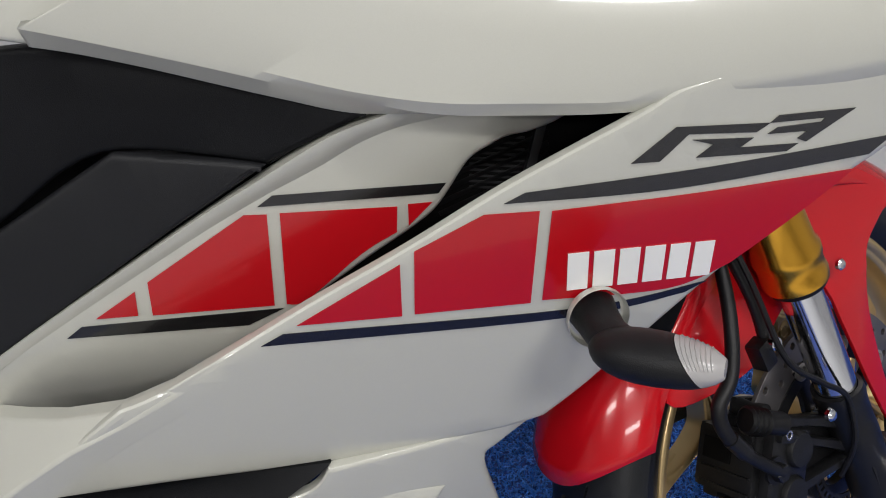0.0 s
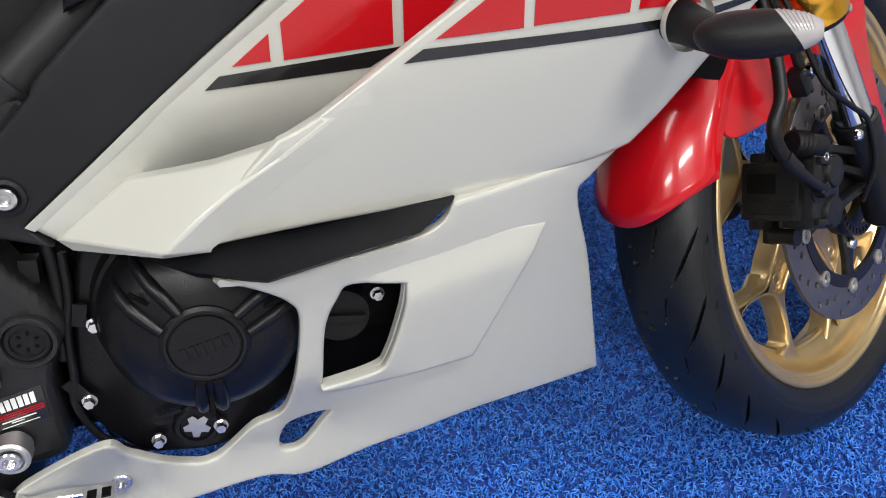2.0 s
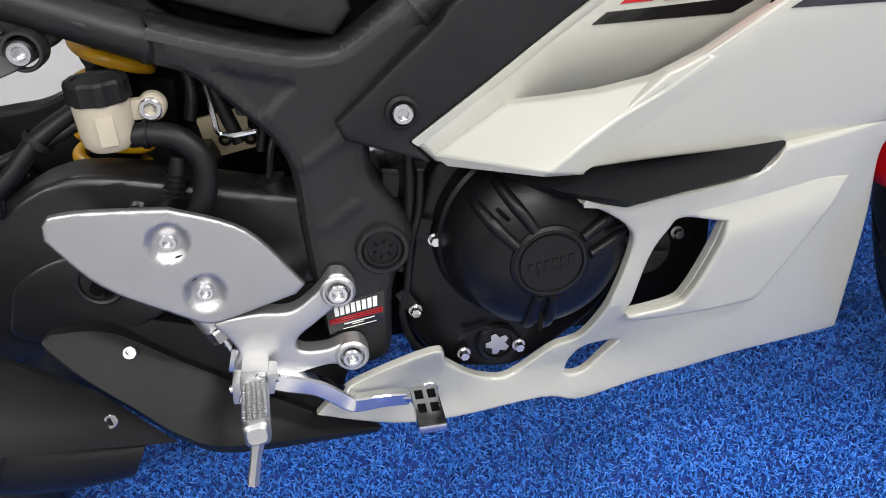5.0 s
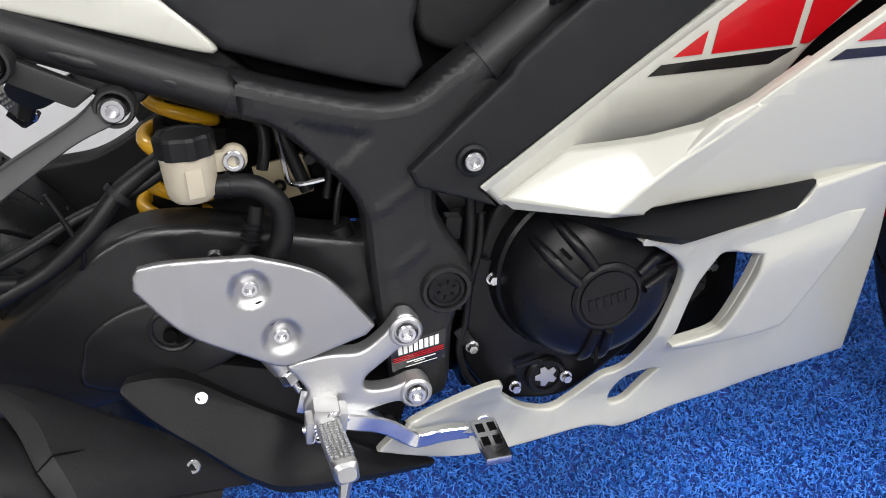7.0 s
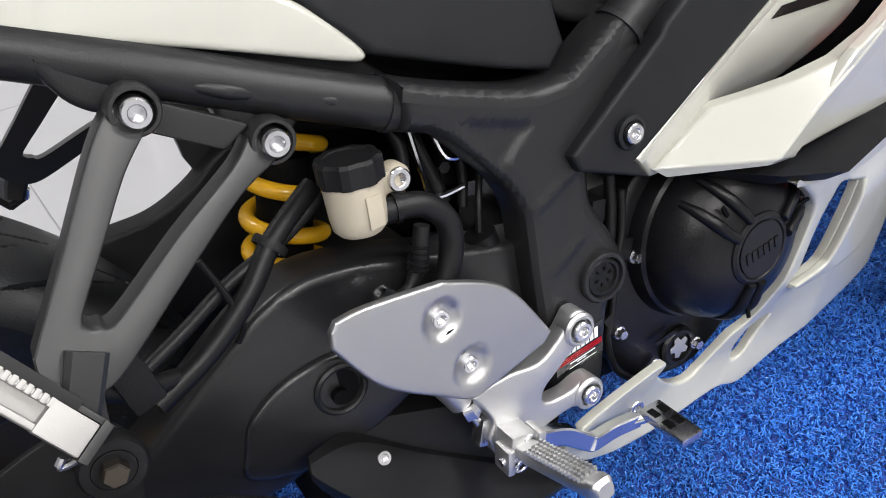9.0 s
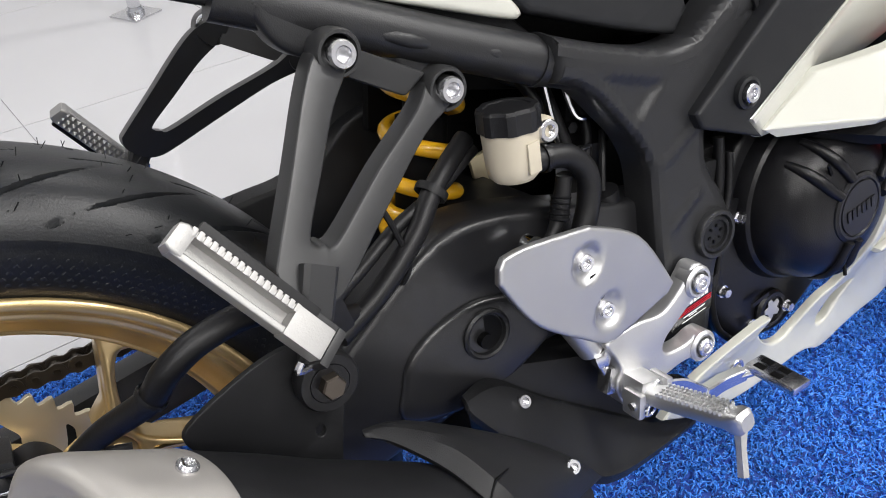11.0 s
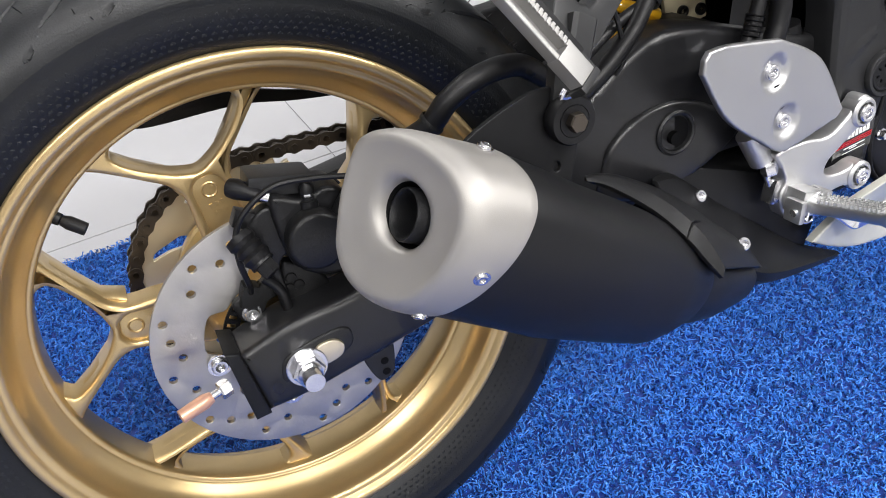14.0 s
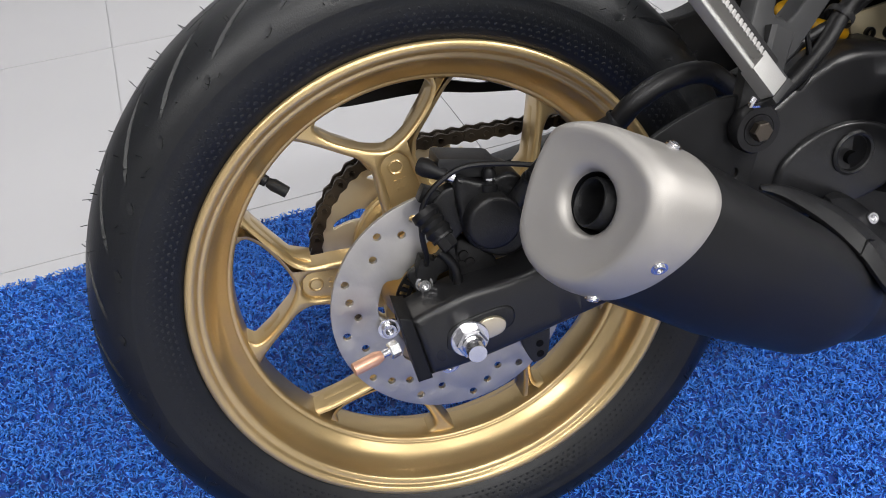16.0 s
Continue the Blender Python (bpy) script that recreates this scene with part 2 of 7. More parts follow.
def add_box(bm, size, m, bevel=0.0):
    b2 = bmesh.new()
    bmesh.ops.create_cube(b2, size=1.0, matrix=Matrix.Diagonal((*size, 1)))
    if bevel:
        bmesh.ops.bevel(b2, geom=b2.edges[:], offset=bevel, segments=2, profile=0.7, affect="EDGES")
    bmesh.ops.transform(b2, matrix=m, verts=b2.verts[:])
    me = bpy.data.meshes.new("tmp")
    b2.to_mesh(me)
    b2.free()
    bm.from_mesh(me)
    bpy.data.meshes.remove(me)
    return bm


def box(name, size, m, mat, parent, bevel=0.002, label=""):
    return part(name, add_box(bmesh.new(), size, m, bevel), mat, parent, label, 50)


def add_loft(bm, rings, cap=True):
    vs = [[bm.verts.new(p) for p in ring] for ring in rings]
    n = len(vs[0])
    for a, b in zip(vs, vs[1:]):
        for k in range(n):
            bm.faces.new((a[k], a[(k + 1) % n], b[(k + 1) % n], b[k]))
    if cap:
        bm.faces.new(vs[0][::-1]), bm.faces.new(vs[-1])
    bmesh.ops.recalc_face_normals(bm, faces=bm.faces[:])
    return bm


def aim(at, axis, spin_ref=(0, 0, 1)):
    """A frame at a point whose y axis follows axis."""
    y = Vector(axis).normalized()
    x = y.cross(Vector(spin_ref))
    x = x.normalized() if x.length > 1e-4 else Vector((1, 0, 0))
    z = x.cross(y)
    return Matrix(((x.x, y.x, z.x, at[0]), (x.y, y.y, z.y, at[1]), (x.z, y.z, z.z, at[2]), (0, 0, 0, 1)))


def add_bolt(bm, at, r, h, axis=(0, 1, 0), hexhead=False, socket=True, washer=0.0):
    """A bolt head that looks against axis (towards the right-hand side by default)."""
    m = aim(at, axis)
    if washer:
        add_lathe(bm, [(0.0001, -0.0015), (washer, -0.0015), (washer, 0.001)], m, 24)
        m = m @ pose(0, -0.0015, 0)
    if hexhead:
        add_lathe(bm, [(r, 0.001), (r, -h * 0.85), (r * 0.88, -h), (0.0001, -h)], m, 6)
    elif socket:
        add_lathe(bm, [(r, 0.001), (r, -h * 0.75), (r * 0.88, -h), (r * 0.58, -h), (r * 0.52, -h * 0.92), (r * 0.50, 0.0), (0.0001, 0.0)], m, 20)
    else:
        add_lathe(bm, [(r, 0.001), (r * 0.95, -h * 0.5), (r * 0.7, -h * 0.9), (0.0001, -h)], m, 20)
    return bm


def bolt(name, at, r, h, mat, parent, axis=(0, 1, 0), hexhead=False, socket=True, washer=0.0, label=""):
    return part(name, add_bolt(bmesh.new(), at, r, h, axis, hexhead, socket, washer), mat, parent, label, 30)


# ---------- the room ----------
def wall(name, size, m, label, mat=None):
    b = bmesh.new()
    add_box(b, size, m)
    return tagged(part(name, b, mat or PLASTER, flat=True), label, "wall", kind="structure")


WALL_TURN = 5.5
WALLM = pose(0, 0.60, 0, 0, 0, WALL_TURN)
floor_bm = bmesh.new()
add_box(floor_bm, (9.0, 9.4, 0.1), pose(0.5, -0.4, -0.0685))
tagged(part("floor", floor_bm, GROUT, flat=True), "glossy white tiled showroom floor with thin grey joints", "floor", kind="structure")
wall("wall_back", (9.0, 0.12, 3.2), pose(0.5, 4.36, 1.58), "plain white showroom wall far behind the motorcycle")
# Unseen closing walls, grey rather than white to cut the fill light.
wall("wall_left", (0.12, 9.6, 3.2), pose(-4.0, -0.4, 1.58), "unseen side wall, grey to hold back fill light", GREYWALL)
wall("wall_right", (0.12, 9.6, 3.2), pose(5.0, -0.4, 1.58), "unseen side wall, grey to hold back fill light", GREYWALL)
wall("wall_front", (9.2, 0.12, 3.2), pose(0.5, -5.1, 1.58), "unseen wall facing the motorcycle, grey to hold back fill light", GREYWALL)
ceil_bm = bmesh.new()
add_box(ceil_bm, (9.2, 9.8, 0.1), pose(0.5, -0.4, 3.0))
tagged(part("ceiling", ceil_bm, PLASTER, flat=True), "plain white showroom ceiling", "ceiling", kind="structure")

# ceiling lights: framed panels with an area lamp in each
for lx, ly, watts in ((-1.6, -2.2, 48), (0.4, -2.2, 48), (2.4, -2.2, 54), (-0.6, -0.6, 9), (2.2, -0.8, 52), (0.4, -3.8, 50), (-0.8, 1.9, 20), (2.0, 1.9, 20)):
    lamp = tagged(group_of("ceiling_light"), "white framed rectangular ceiling light panel, switched on", "lamp", "ceiling lights")
    lamp.matrix_basis = pose(lx, ly, 2.93)
    fr = bmesh.new()
    for sx, sy, px, py in ((1.24, 0.03, 0, 0.165), (1.24, 0.03, 0, -0.165), (0.03, 0.30, 0.605, 0), (0.03, 0.30, -0.605, 0)):
        add_box(fr, (sx, sy, 0.04), pose(px, py, 0))
    part("frame", fr, PLASTER, lamp)
    dif = bmesh.new()
    add_box(dif, (1.17, 0.29, 0.012), pose(0, 0, 0.008))
    part("diffuser", dif, LIGHTPANEL, lamp, "glowing white diffuser")
    area = bpy.data.lights.new("panel_light", "AREA")
    area.shape, area.size, area.size_y, area.energy = "RECTANGLE", 1.15, 0.27, watts
    area.color = (1.0, 0.98, 0.955)
    tagged(new("panel_light", area), "light of the ceiling panel", kind="structure").matrix_world = pose(lx, ly, 2.90)

# ---------- the motorcycle ----------
bike = tagged(group_of("motorcycle"), "white and red sport motorcycle with gold wheels on a blue mat", "motorcycle")
bike.matrix_basis = BIKE

# ---------- wheels ----------
def tyre_profile(r_bead, y_bead, r_wide, y_wide, r_out, n=26):
    """Half section from the right bead over the crown to the left bead, as (radius, axial)."""
    right = []
    for k in range(8):
        t = k / 8
        right.append((r_bead + (r_wide - r_bead) * t, -(y_bead + (y_wide - y_bead) * math.sin(t * math.pi / 2))))
    for k in range(n):
        a = math.pi / 2 * k / n
        right.append((r_wide + (r_out - r_wide) * math.sin(a) ** 0.90, -y_wide * math.cos(a) ** 0.74 if k else -y_wide))
    return right + [(r_out, 0.0)] + [(r, -y) for r, y in reversed(right)]


def tyre(name, parent, prof, r_wide, r_out, y_wide, grooves, m, label, n):
    bm = bmesh.new()
    fine = []
    for a, b in zip(prof, prof[1:]):
        fine += [(a[0] + (b[0] - a[0]) * q / 4, a[1] + (b[1] - a[1]) * q / 4) for q in range(4)] if a[0] > r_wide and a[1] < 0.0 else [a]
    fine.append(prof[-1])
    rings = []
    for k in range(n):
        ang = 360.0 * k / n
        ring = []
        for r, y in fine:
            d = 0.0
            if r > r_wide + 0.001:
                v = min(1.0, (r - r_wide) / (r_out - r_wide)) ** (1 / 0.90)
                d = 0.0080 * grooves(ang, math.copysign(1 - math.asin(v) / (math.pi / 2), y))
            else:
                y *= 0.976
            a = radians(ang)
            q = r - d
            ring.append(bm.verts.new(m @ Vector((q * math.cos(a), y, q * math.sin(a)))))
        rings.append(ring)
    w = len(fine)
    for k in range(n):
        a, b = rings[k], rings[(k + 1) % n]
        for j in range(w - 1):
            bm.faces.new((a[j], b[j], b[j + 1], a[j + 1]))
    bmesh.ops.recalc_face_normals(bm, faces=bm.faces[:])
    return part(name, bm, RUBBER, parent, label, 30)


def slash_grooves(pitch, turn=1.0):
    def f(ang, s):
        best = 0.0
        side_s, u = (1 if s > 0 else -1), abs(s)
        for base, lo, hi, slant, width in ((0.0, 0.17, 0.70, 14.5, 0.60), (0.38, 0.76, 0.86, 1.6, 0.62), (0.62, 0.03, 0.13, 9.0, 0.5)):
            if lo < u < hi:
                c = (base + (0.25 if side_s > 0 else 0)) * pitch + turn * slant * (u - lo) / (hi - lo)
                d = (ang - c + pitch / 2) % pitch - pitch / 2
                taper = min(1.0, 2.2 * (u - lo) / (hi - lo), 6 * (hi - u) / (hi - lo))
                best = max(best, taper * max(0.0, min(1.0, (width * taper - abs(d)) * 12.0)))
        return best
    return f


def spoke_y(name, parent, angle, m, y0, mat, back):
    """A Y-shaped cast spoke: a broad stem with a sunk face, and two arms that flare into the rim."""
    bm = bmesh.new()
    rot = m @ Matrix.Rotation(-radians(angle), 4, "Y")
    # in the wheel's plane: u outwards, v across
    def arm(path, half, ya, yb):
        rings = []
        for i, (u, v) in enumerate(path):
            a, b = path[max(i - 1, 0)], path[min(i + 1, len(path) - 1)]
            d = Vector((b[0] - a[0], b[1] - a[1])).normalized()
            nx, nz = -d.y, d.x
            h, yo, yi = half[i], ya[i], yb[i]
            sec = [(-h, yo + 0.004), (-h * 0.62, yo), (h * 0.62, yo), (h, yo + 0.004), (h, yi - 0.004), (h * 0.6, yi), (-h * 0.6, yi), (-h, yi - 0.004)]
            rings.append([rot @ Vector((u + nx * s, y, v + nz * s)) for s, y in sec])
        add_loft(bm, rings)
    half = [(0.050, 0.0270), (0.075, 0.0255), (0.096, 0.0236), (0.112, 0.0215), (0.124, 0.0220), (0.136, 0.0285), (0.148, 0.0418), (0.160, 0.0557), (0.170, 0.0682), (0.1765, 0.0790), (0.1810, 0.0900), (0.1845, 0.0960, 1), (0.1985, 0.0900, 1),
            (0.2010, 0.0600, 1), (0.1935, 0.0455, 1), (0.1850, 0.0500), (0.1780, 0.0545), (0.1720, 0.0530), (0.1630, 0.0460), (0.1530, 0.0345), (0.1440, 0.0215), (0.1385, 0.0105), (0.1355, 0.0000)]
    loop = [(p[0], p[1], *p[2:]) for p in half] + [(p[0], -p[1], *p[2:]) for p in half[-2::-1]]
    pocket = [(0.0900, 0.0155), (0.1080, 0.0142), (0.1210, 0.0130), (0.1280, 0.0070), (0.1290, 0.0), (0.1280, -0.0070), (0.1210, -0.0130), (0.1080, -0.0142), (0.0900, -0.0155), (0.0700, -0.0165), (0.0700, 0.0165)]
    place = lambda u, v, w: rot @ Vector((u, y0 + w - 0.004 * max(0.0, (0.100 - u) / 0.05), v))
    add_plate(bm, [spline(loop, 4, True), spline(pocket, 3, True)], 0.026, place, 0.0042)
    add_plate(bm, [[(p[0], p[1] * 1.15) for p in spline(pocket, 3, True)]], 0.012, lambda u, v, w: place(u, v, w + 0.0048), 0.001)
    # a rib down the middle of each arm's back, and feet that run out on the rim
    for sgn in (1, -1):
        arm([(0.120, sgn * 0.0190), (0.140, sgn * 0.0270), (0.158, sgn * 0.0470), (0.176, sgn * 0.0660), (0.194, sgn * 0.0780)], (0.0050, 0.0046, 0.0048, 0.0060, 0.0110), (y0 + 0.012,) * 5, [back * d for d in (0.030, 0.026, 0.024, 0.026, 0.034)])
    add_lathe(bm, [(0.0048, 0.0), (0.0062, -0.0012), (0.0076, 0.0)], rot @ pose(0.1160, y0 + 0.0050, 0), 24)
    for i in range(2):
        for j in range(3):
            add_box(bm, (0.0044, 0.0016, 0.0030), rot @ pose(0.1020 - 0.0075 * i, y0 + 0.0050, -0.005 + 0.005 * j), 0.0005)
    return part(name, bm, mat, parent, sharp=50)


def wheel(name, parent, m, rim_half, y_spoke, angle0, rim_label):
    R = 0.2328
    h = rim_half
    lip = [(R - 0.0010, -h + 0.0060), (R, -h + 0.0025), (R - 0.0012, -h - 0.0004), (R - 0.0045, -h - 0.0012), (R - 0.0080, -h + 0.0000), (R - 0.0098, -h + 0.0022), (R - 0.0112, -h + 0.0040), (R - 0.0140, -h + 0.0046), (R - 0.0165, -h + 0.0062),
           (R - 0.0180, -h + 0.0100), (R - 0.0200, -h + 0.0180), (R - 0.0250, -h + 0.0280), (R - 0.0320, -h + 0.0355), (R - 0.0350, -h + 0.0385), (R - 0.0362, -h + 0.0400), (R - 0.0385, -h + 0.0405), (R - 0.0400, -h + 0.0420), (R - 0.0410, -h + 0.0460)]
    inner = [tuple(p) for p in spline(lip, 3)]
    inner += [(r, -y) for r, y in reversed(inner)]
    outer = [(R - 0.004, h - 0.012), (R - 0.012, h - 0.016), (R - 0.022, 0.012), (R - 0.022, -0.012), (R - 0.012, -h + 0.016), (R - 0.004, -h + 0.012)]
    rim = lathe(name, inner + outer, GOLD, parent, m, 160, closed=True, label=rim_label, sharp=60)
    for k in range(5):
        spoke_y("spoke", rim, angle0 + 72 * k, m, y_spoke, GOLD, h / 0.060 if h > 0.05 else 0.55)
    return rim


REAR = Matrix()
rear_wheel = wheel("rear_wheel", bike, REAR, 0.060, -0.0125, 101.8, "gold painted cast wheel with five Y-shaped spokes")
lathe("hub", [(0.022, -0.062), (0.045, -0.060), (0.052, -0.050), (0.056, -0.024), (0.060, 0.0), (0.060, 0.045), (0.072, 0.050), (0.072, 0.058), (0.022, 0.06)], GOLD, rear_wheel, n=64)
tyre("rear_tyre", rear_wheel, tyre_profile(0.229, 0.055, 0.269, 0.0715, 0.3150), 0.269, 0.3150, 0.0715, slash_grooves(12.0), REAR, "black rubber rear tyre with slashed tread and moulding hairs", 1200)

# knurled band on the sidewall, and the thin moulding hairs of a new tyre
knurl = bmesh.new()
for row in range(5):
    for k in range(210):
        a = 2 * math.pi * (k + 0.5 * (row % 2)) / 210
        r = 0.2435 + 0.0044 * row
        y = -float(np.interp(r, (0.229, 0.239, 0.249, 0.259, 0.269), (0.0550, 0.0613, 0.0667, 0.0703, 0.0715))) * 0.976 - 0.0002
        c, s = math.cos(a), math.sin(a)
        q = [Vector(((r + dr) * c - da * s, y + dy, (r + dr) * s + da * c)) for dr, da, dy in ((-0.0020, -0.0018, 0.0005), (-0.0020, 0.0018, 0.0005), (0.0020, 0.0018, 0.0003), (0.0020, -0.0018, 0.0003), (0, 0, -0.00012))]
        vs = [knurl.verts.new(p) for p in q]
        for i in range(4):
            knurl.faces.new((vs[i], vs[(i + 1) % 4], vs[4]))
tagged(part("sidewall_knurl", knurl, RUBBER, rear_wheel, flat=True), "fine knurled band on the tyre wall", kind="stuff")
hairs = bmesh.new()
random.seed(7)
hair_prof = tyre_profile(0.229, 0.055, 0.269, 0.0715, 0.3150)
for k in range(300):
    i = random.choice((12, 15, 18, 22, 26, 30, 34, 38))
    (r, y), (r2, y2) = hair_prof[i], hair_prof[i + 1]
    n2 = Vector((-(y2 - y), r2 - r)).normalized()
    n2 = n2 if n2.x > 0 else -n2
    a = random.uniform(0, 2 * math.pi)
    if k % 3 == 0:
        a = radians(3.0 * round(math.degrees(a) / 3.0))
    base = Vector((r * math.cos(a), y, r * math.sin(a)))
    out = Vector((n2.x * math.cos(a), n2.y, n2.x * math.sin(a))) + Vector((random.uniform(-0.4, 0.4), random.uniform(-0.4, 0.4), random.uniform(-0.4, 0.4)))
    add_tube(hairs, [base - out * 0.001, base + out * random.uniform(0.003, 0.007)], 0.00038, 4, 0)
tagged(part("moulding_hairs", hairs, RUBBER, rear_wheel), "thin rubber moulding hairs on the tyre", kind="stuff")

F_AXIS = Vector((-0.4511, 0.8600, -0.2386)).normalized()
F_UP = Vector((-0.4226, 0.0, 0.9063))
F_UP = (F_UP - F_AXIS * F_UP.dot(F_AXIS)).normalized()
F_FWD = F_AXIS.cross(F_UP)
F_AT = Vector((1.392, 0.047, -0.0275))
FRONT = Matrix(((F_FWD.x, F_AXIS.x, F_UP.x, F_AT.x), (F_FWD.y, F_AXIS.y, F_UP.y, F_AT.y), (F_FWD.z, F_AXIS.z, F_UP.z, F_AT.z), (0, 0, 0, 1)))
front_wheel = wheel("front_wheel", bike, FRONT, 0.044, -0.012, 60.0, "gold painted cast front wheel turned to full lock")
lathe("hub", [(0.018, -0.05), (0.034, -0.05), (0.036, -0.03), (0.05, 0.0), (0.036, 0.03), (0.034, 0.05), (0.018, 0.05)], GOLD, front_wheel, FRONT, 48)
tyre("front_tyre", front_wheel, tyre_profile(0.229, 0.040, 0.255, 0.055, 0.293), 0.255, 0.293, 0.055, slash_grooves(14.4, -0.9), FRONT, "black rubber front tyre with slashed tread", 1100)


# ---------- bodywork surfaces ----------
def quad(c):
    def f(x, z):
        x, z = x - 0.9, z - 0.15
        return c[0] + c[1] * x + c[2] * z + (c[3] * x * x + c[4] * x * z + c[5] * z * z if len(c) > 3 else 0)
    return f


Y_MAIN = quad((-0.1672, 0.1805, -0.2967, -0.0416, -0.122, 0.1665))
Y_INNER_FLAT = quad((-0.1218, 0.0871, -0.2158))
def Y_INNER(x, z):
    """The inner fairing, hollowed towards the lip of the side fairing."""
    w = min(1.0, max(0.0, (x - 0.675) / 0.08))
    return Y_INNER_FLAT(x, z) + 4.5 * w * w * (3 - 2 * w) * max(0.0, 0.258 - z) ** 2 + 3.0 * max(0.0, x - 1.03) ** 2
Y_COVER = quad((-0.1751, -0.093, 0.031))
Y_COWL = quad((-0.1786, 0.2308, -0.2289, 0.3458, 0.0227, 0.1047))
def Y_LOWER(x, z):
    """The lower cowl, tucked in along its tongue below the engine."""
    return Y_COWL(x, z) + 0.026 * float(np.interp(x, (0.50, 0.56, 0.62, 0.72, 0.80, 0.88), (0.45, 0.75, 1.0, 0.8, 0.6, 0.0)) * np.interp(z, (-0.11, -0.085, -0.06, -0.03, 0.02), (0.5, 0.85, 1.0, 0.8, 0.0)))


def off(f, d):
    return lambda x, z: f(x, z) + d


MAIN = [(0.717, 0.166, 1), (0.815, 0.157), (0.928, 0.143, 1), (1.004, 0.143), (1.056, 0.144), (1.088, 0.149, 1), (1.117, 0.175), (1.151, 0.212), (1.202, 0.266), (1.227, 0.288), (1.251, 0.31), (1.274, 0.331), (1.307, 0.356),
        (1.36, 0.40, 1), (1.37, 0.46, 1), (1.279, 0.434), (1.252, 0.429), (1.21, 0.423), (1.155, 0.411), (1.125, 0.395), (1.049, 0.358), (0.987, 0.323), (0.925, 0.291), (0.837, 0.243), (0.804, 0.231, 1)]
side_fairing = plate("side_fairing", MAIN, Y_MAIN, 0.010, WHITE, bike, 0.005, 0.022, label="pearl white side fairing with red blocks and black stripes")
INNER = [(0.9739, 0.3977, 1), (0.992, 0.405, 1), (1.05, 0.408), (1.12, 0.405, 1), (1.115, 0.392), (1.093, 0.3815), (1.0729, 0.3765), (1.0564, 0.3749), (1.0455, 0.3704), (1.031, 0.361), (1.013, 0.333), (0.997, 0.318), (0.958, 0.292), (0.919, 0.262), (0.879, 0.215), (0.786, 0.168), (0.703, 0.161), (0.65, 0.162), (0.641, 0.165, 1), (0.624, 0.186, 1), (0.6766, 0.2205), (0.7207, 0.2505), (0.7663, 0.2803), (0.8163, 0.3116), (0.8637, 0.3412), (0.916, 0.3725), (0.9339, 0.3825), (0.9515, 0.3905)]
inner_fairing = plate("inner_fairing", INNER, Y_INNER, 0.010, WHITE, bike, 0.006, 0.022, label="pearl white inner fairing with red blocks")
# raised rim along the covers, fading into the hollow
rim = bmesh.new()
RIM_EDGE = [(0.624, 0.186), (0.6766, 0.2208), (0.7207, 0.2510), (0.7663, 0.2808), (0.8163, 0.3121), (0.8637, 0.3417), (0.8978, 0.3612), (0.916, 0.3720), (0.9339, 0.3823), (0.9515, 0.3908), (0.9739, 0.3980), (0.992, 0.4030), (1.020, 0.4050)]
RIM_FOOT = [(0.629, 0.181), (0.6816, 0.2155), (0.7260, 0.2450), (0.7718, 0.2745), (0.8222, 0.3050), (0.8710, 0.3335), (0.9060, 0.3515), (0.9225, 0.3590), (0.9405, 0.3675), (0.9570, 0.3765), (0.9730, 0.3835), (0.9950, 0.3895), (1.024, 0.3935)]
rise = [0.0005, 0.0008, 0.0012, 0.0018, 0.0022, 0.0030, 0.0045, 0.0055, 0.0065, 0.0075, 0.0085, 0.0085, 0.0070]
rows = []
for t in (0.0, 0.06, 0.45, 0.85, 1.0):
    up = {0.0: -0.6, 0.06: 0.9, 0.45: 0.86, 0.85: 0.10, 1.0: -0.12}[t]
    line = []
    for (xa, za), (xb, zb), h in zip(RIM_EDGE, RIM_FOOT, rise):
        x, z = xa + (xb - xa) * t, za + (zb - za) * t
        line.append((x, Y_INNER(x, z) - 0.0004 - h * up, z))
    rows.append([rim.verts.new(p) for p in spline(line, 5)])
for a, b in zip(rows, rows[1:]):
    for k in range(len(a) - 1):
        rim.faces.new((a[k], b[k], b[k + 1], a[k + 1]))
part("rim", rim, WHITE, inner_fairing, "raised white rim", 60)
COVER = [(0.569, 0.204, 1), (0.574, 0.191, 1), (0.637, 0.167, 1), (0.624, 0.185, 1), (0.782, 0.291), (0.842, 0.331), (0.906, 0.371, 1), (0.883, 0.375), (0.816, 0.382, 1), (0.738, 0.335), (0.715, 0.323), (0.659, 0.281, 1), (0.654, 0.273, 1), (0.57, 0.206, 1)]
plate("side_cover", COVER, off(Y_COVER, -0.004), 0.016, DARKPANEL, bike, 0.004, 0.03, label="satin charcoal plastic side cover")
KNEE = [(0.906, 0.371, 1), (0.971, 0.4, 1), (0.95, 0.408), (0.905, 0.42), (0.808, 0.443), (0.776, 0.445), (0.72, 0.44, 1), (0.69, 0.32, 1), (0.738, 0.339), (0.809, 0.381)]
plate("knee_panel", KNEE, Y_COVER, 0.016, KNEEPLASTIC, bike, 0.004, 0.03, label="satin charcoal knee panel below the tank")
plate("cover_backing", [(0.60, 0.200, 1), (0.632, 0.1865, 1), (0.786, 0.2865, 1), (0.846, 0.3270, 1), (0.910, 0.3670, 1), (0.972, 0.3960, 1), (0.90, 0.400, 1), (0.72, 0.320, 1)], -0.1380, 0.006, DARKPANEL, bike, 0.001, 0.05, label="charcoal backing of the side cover")
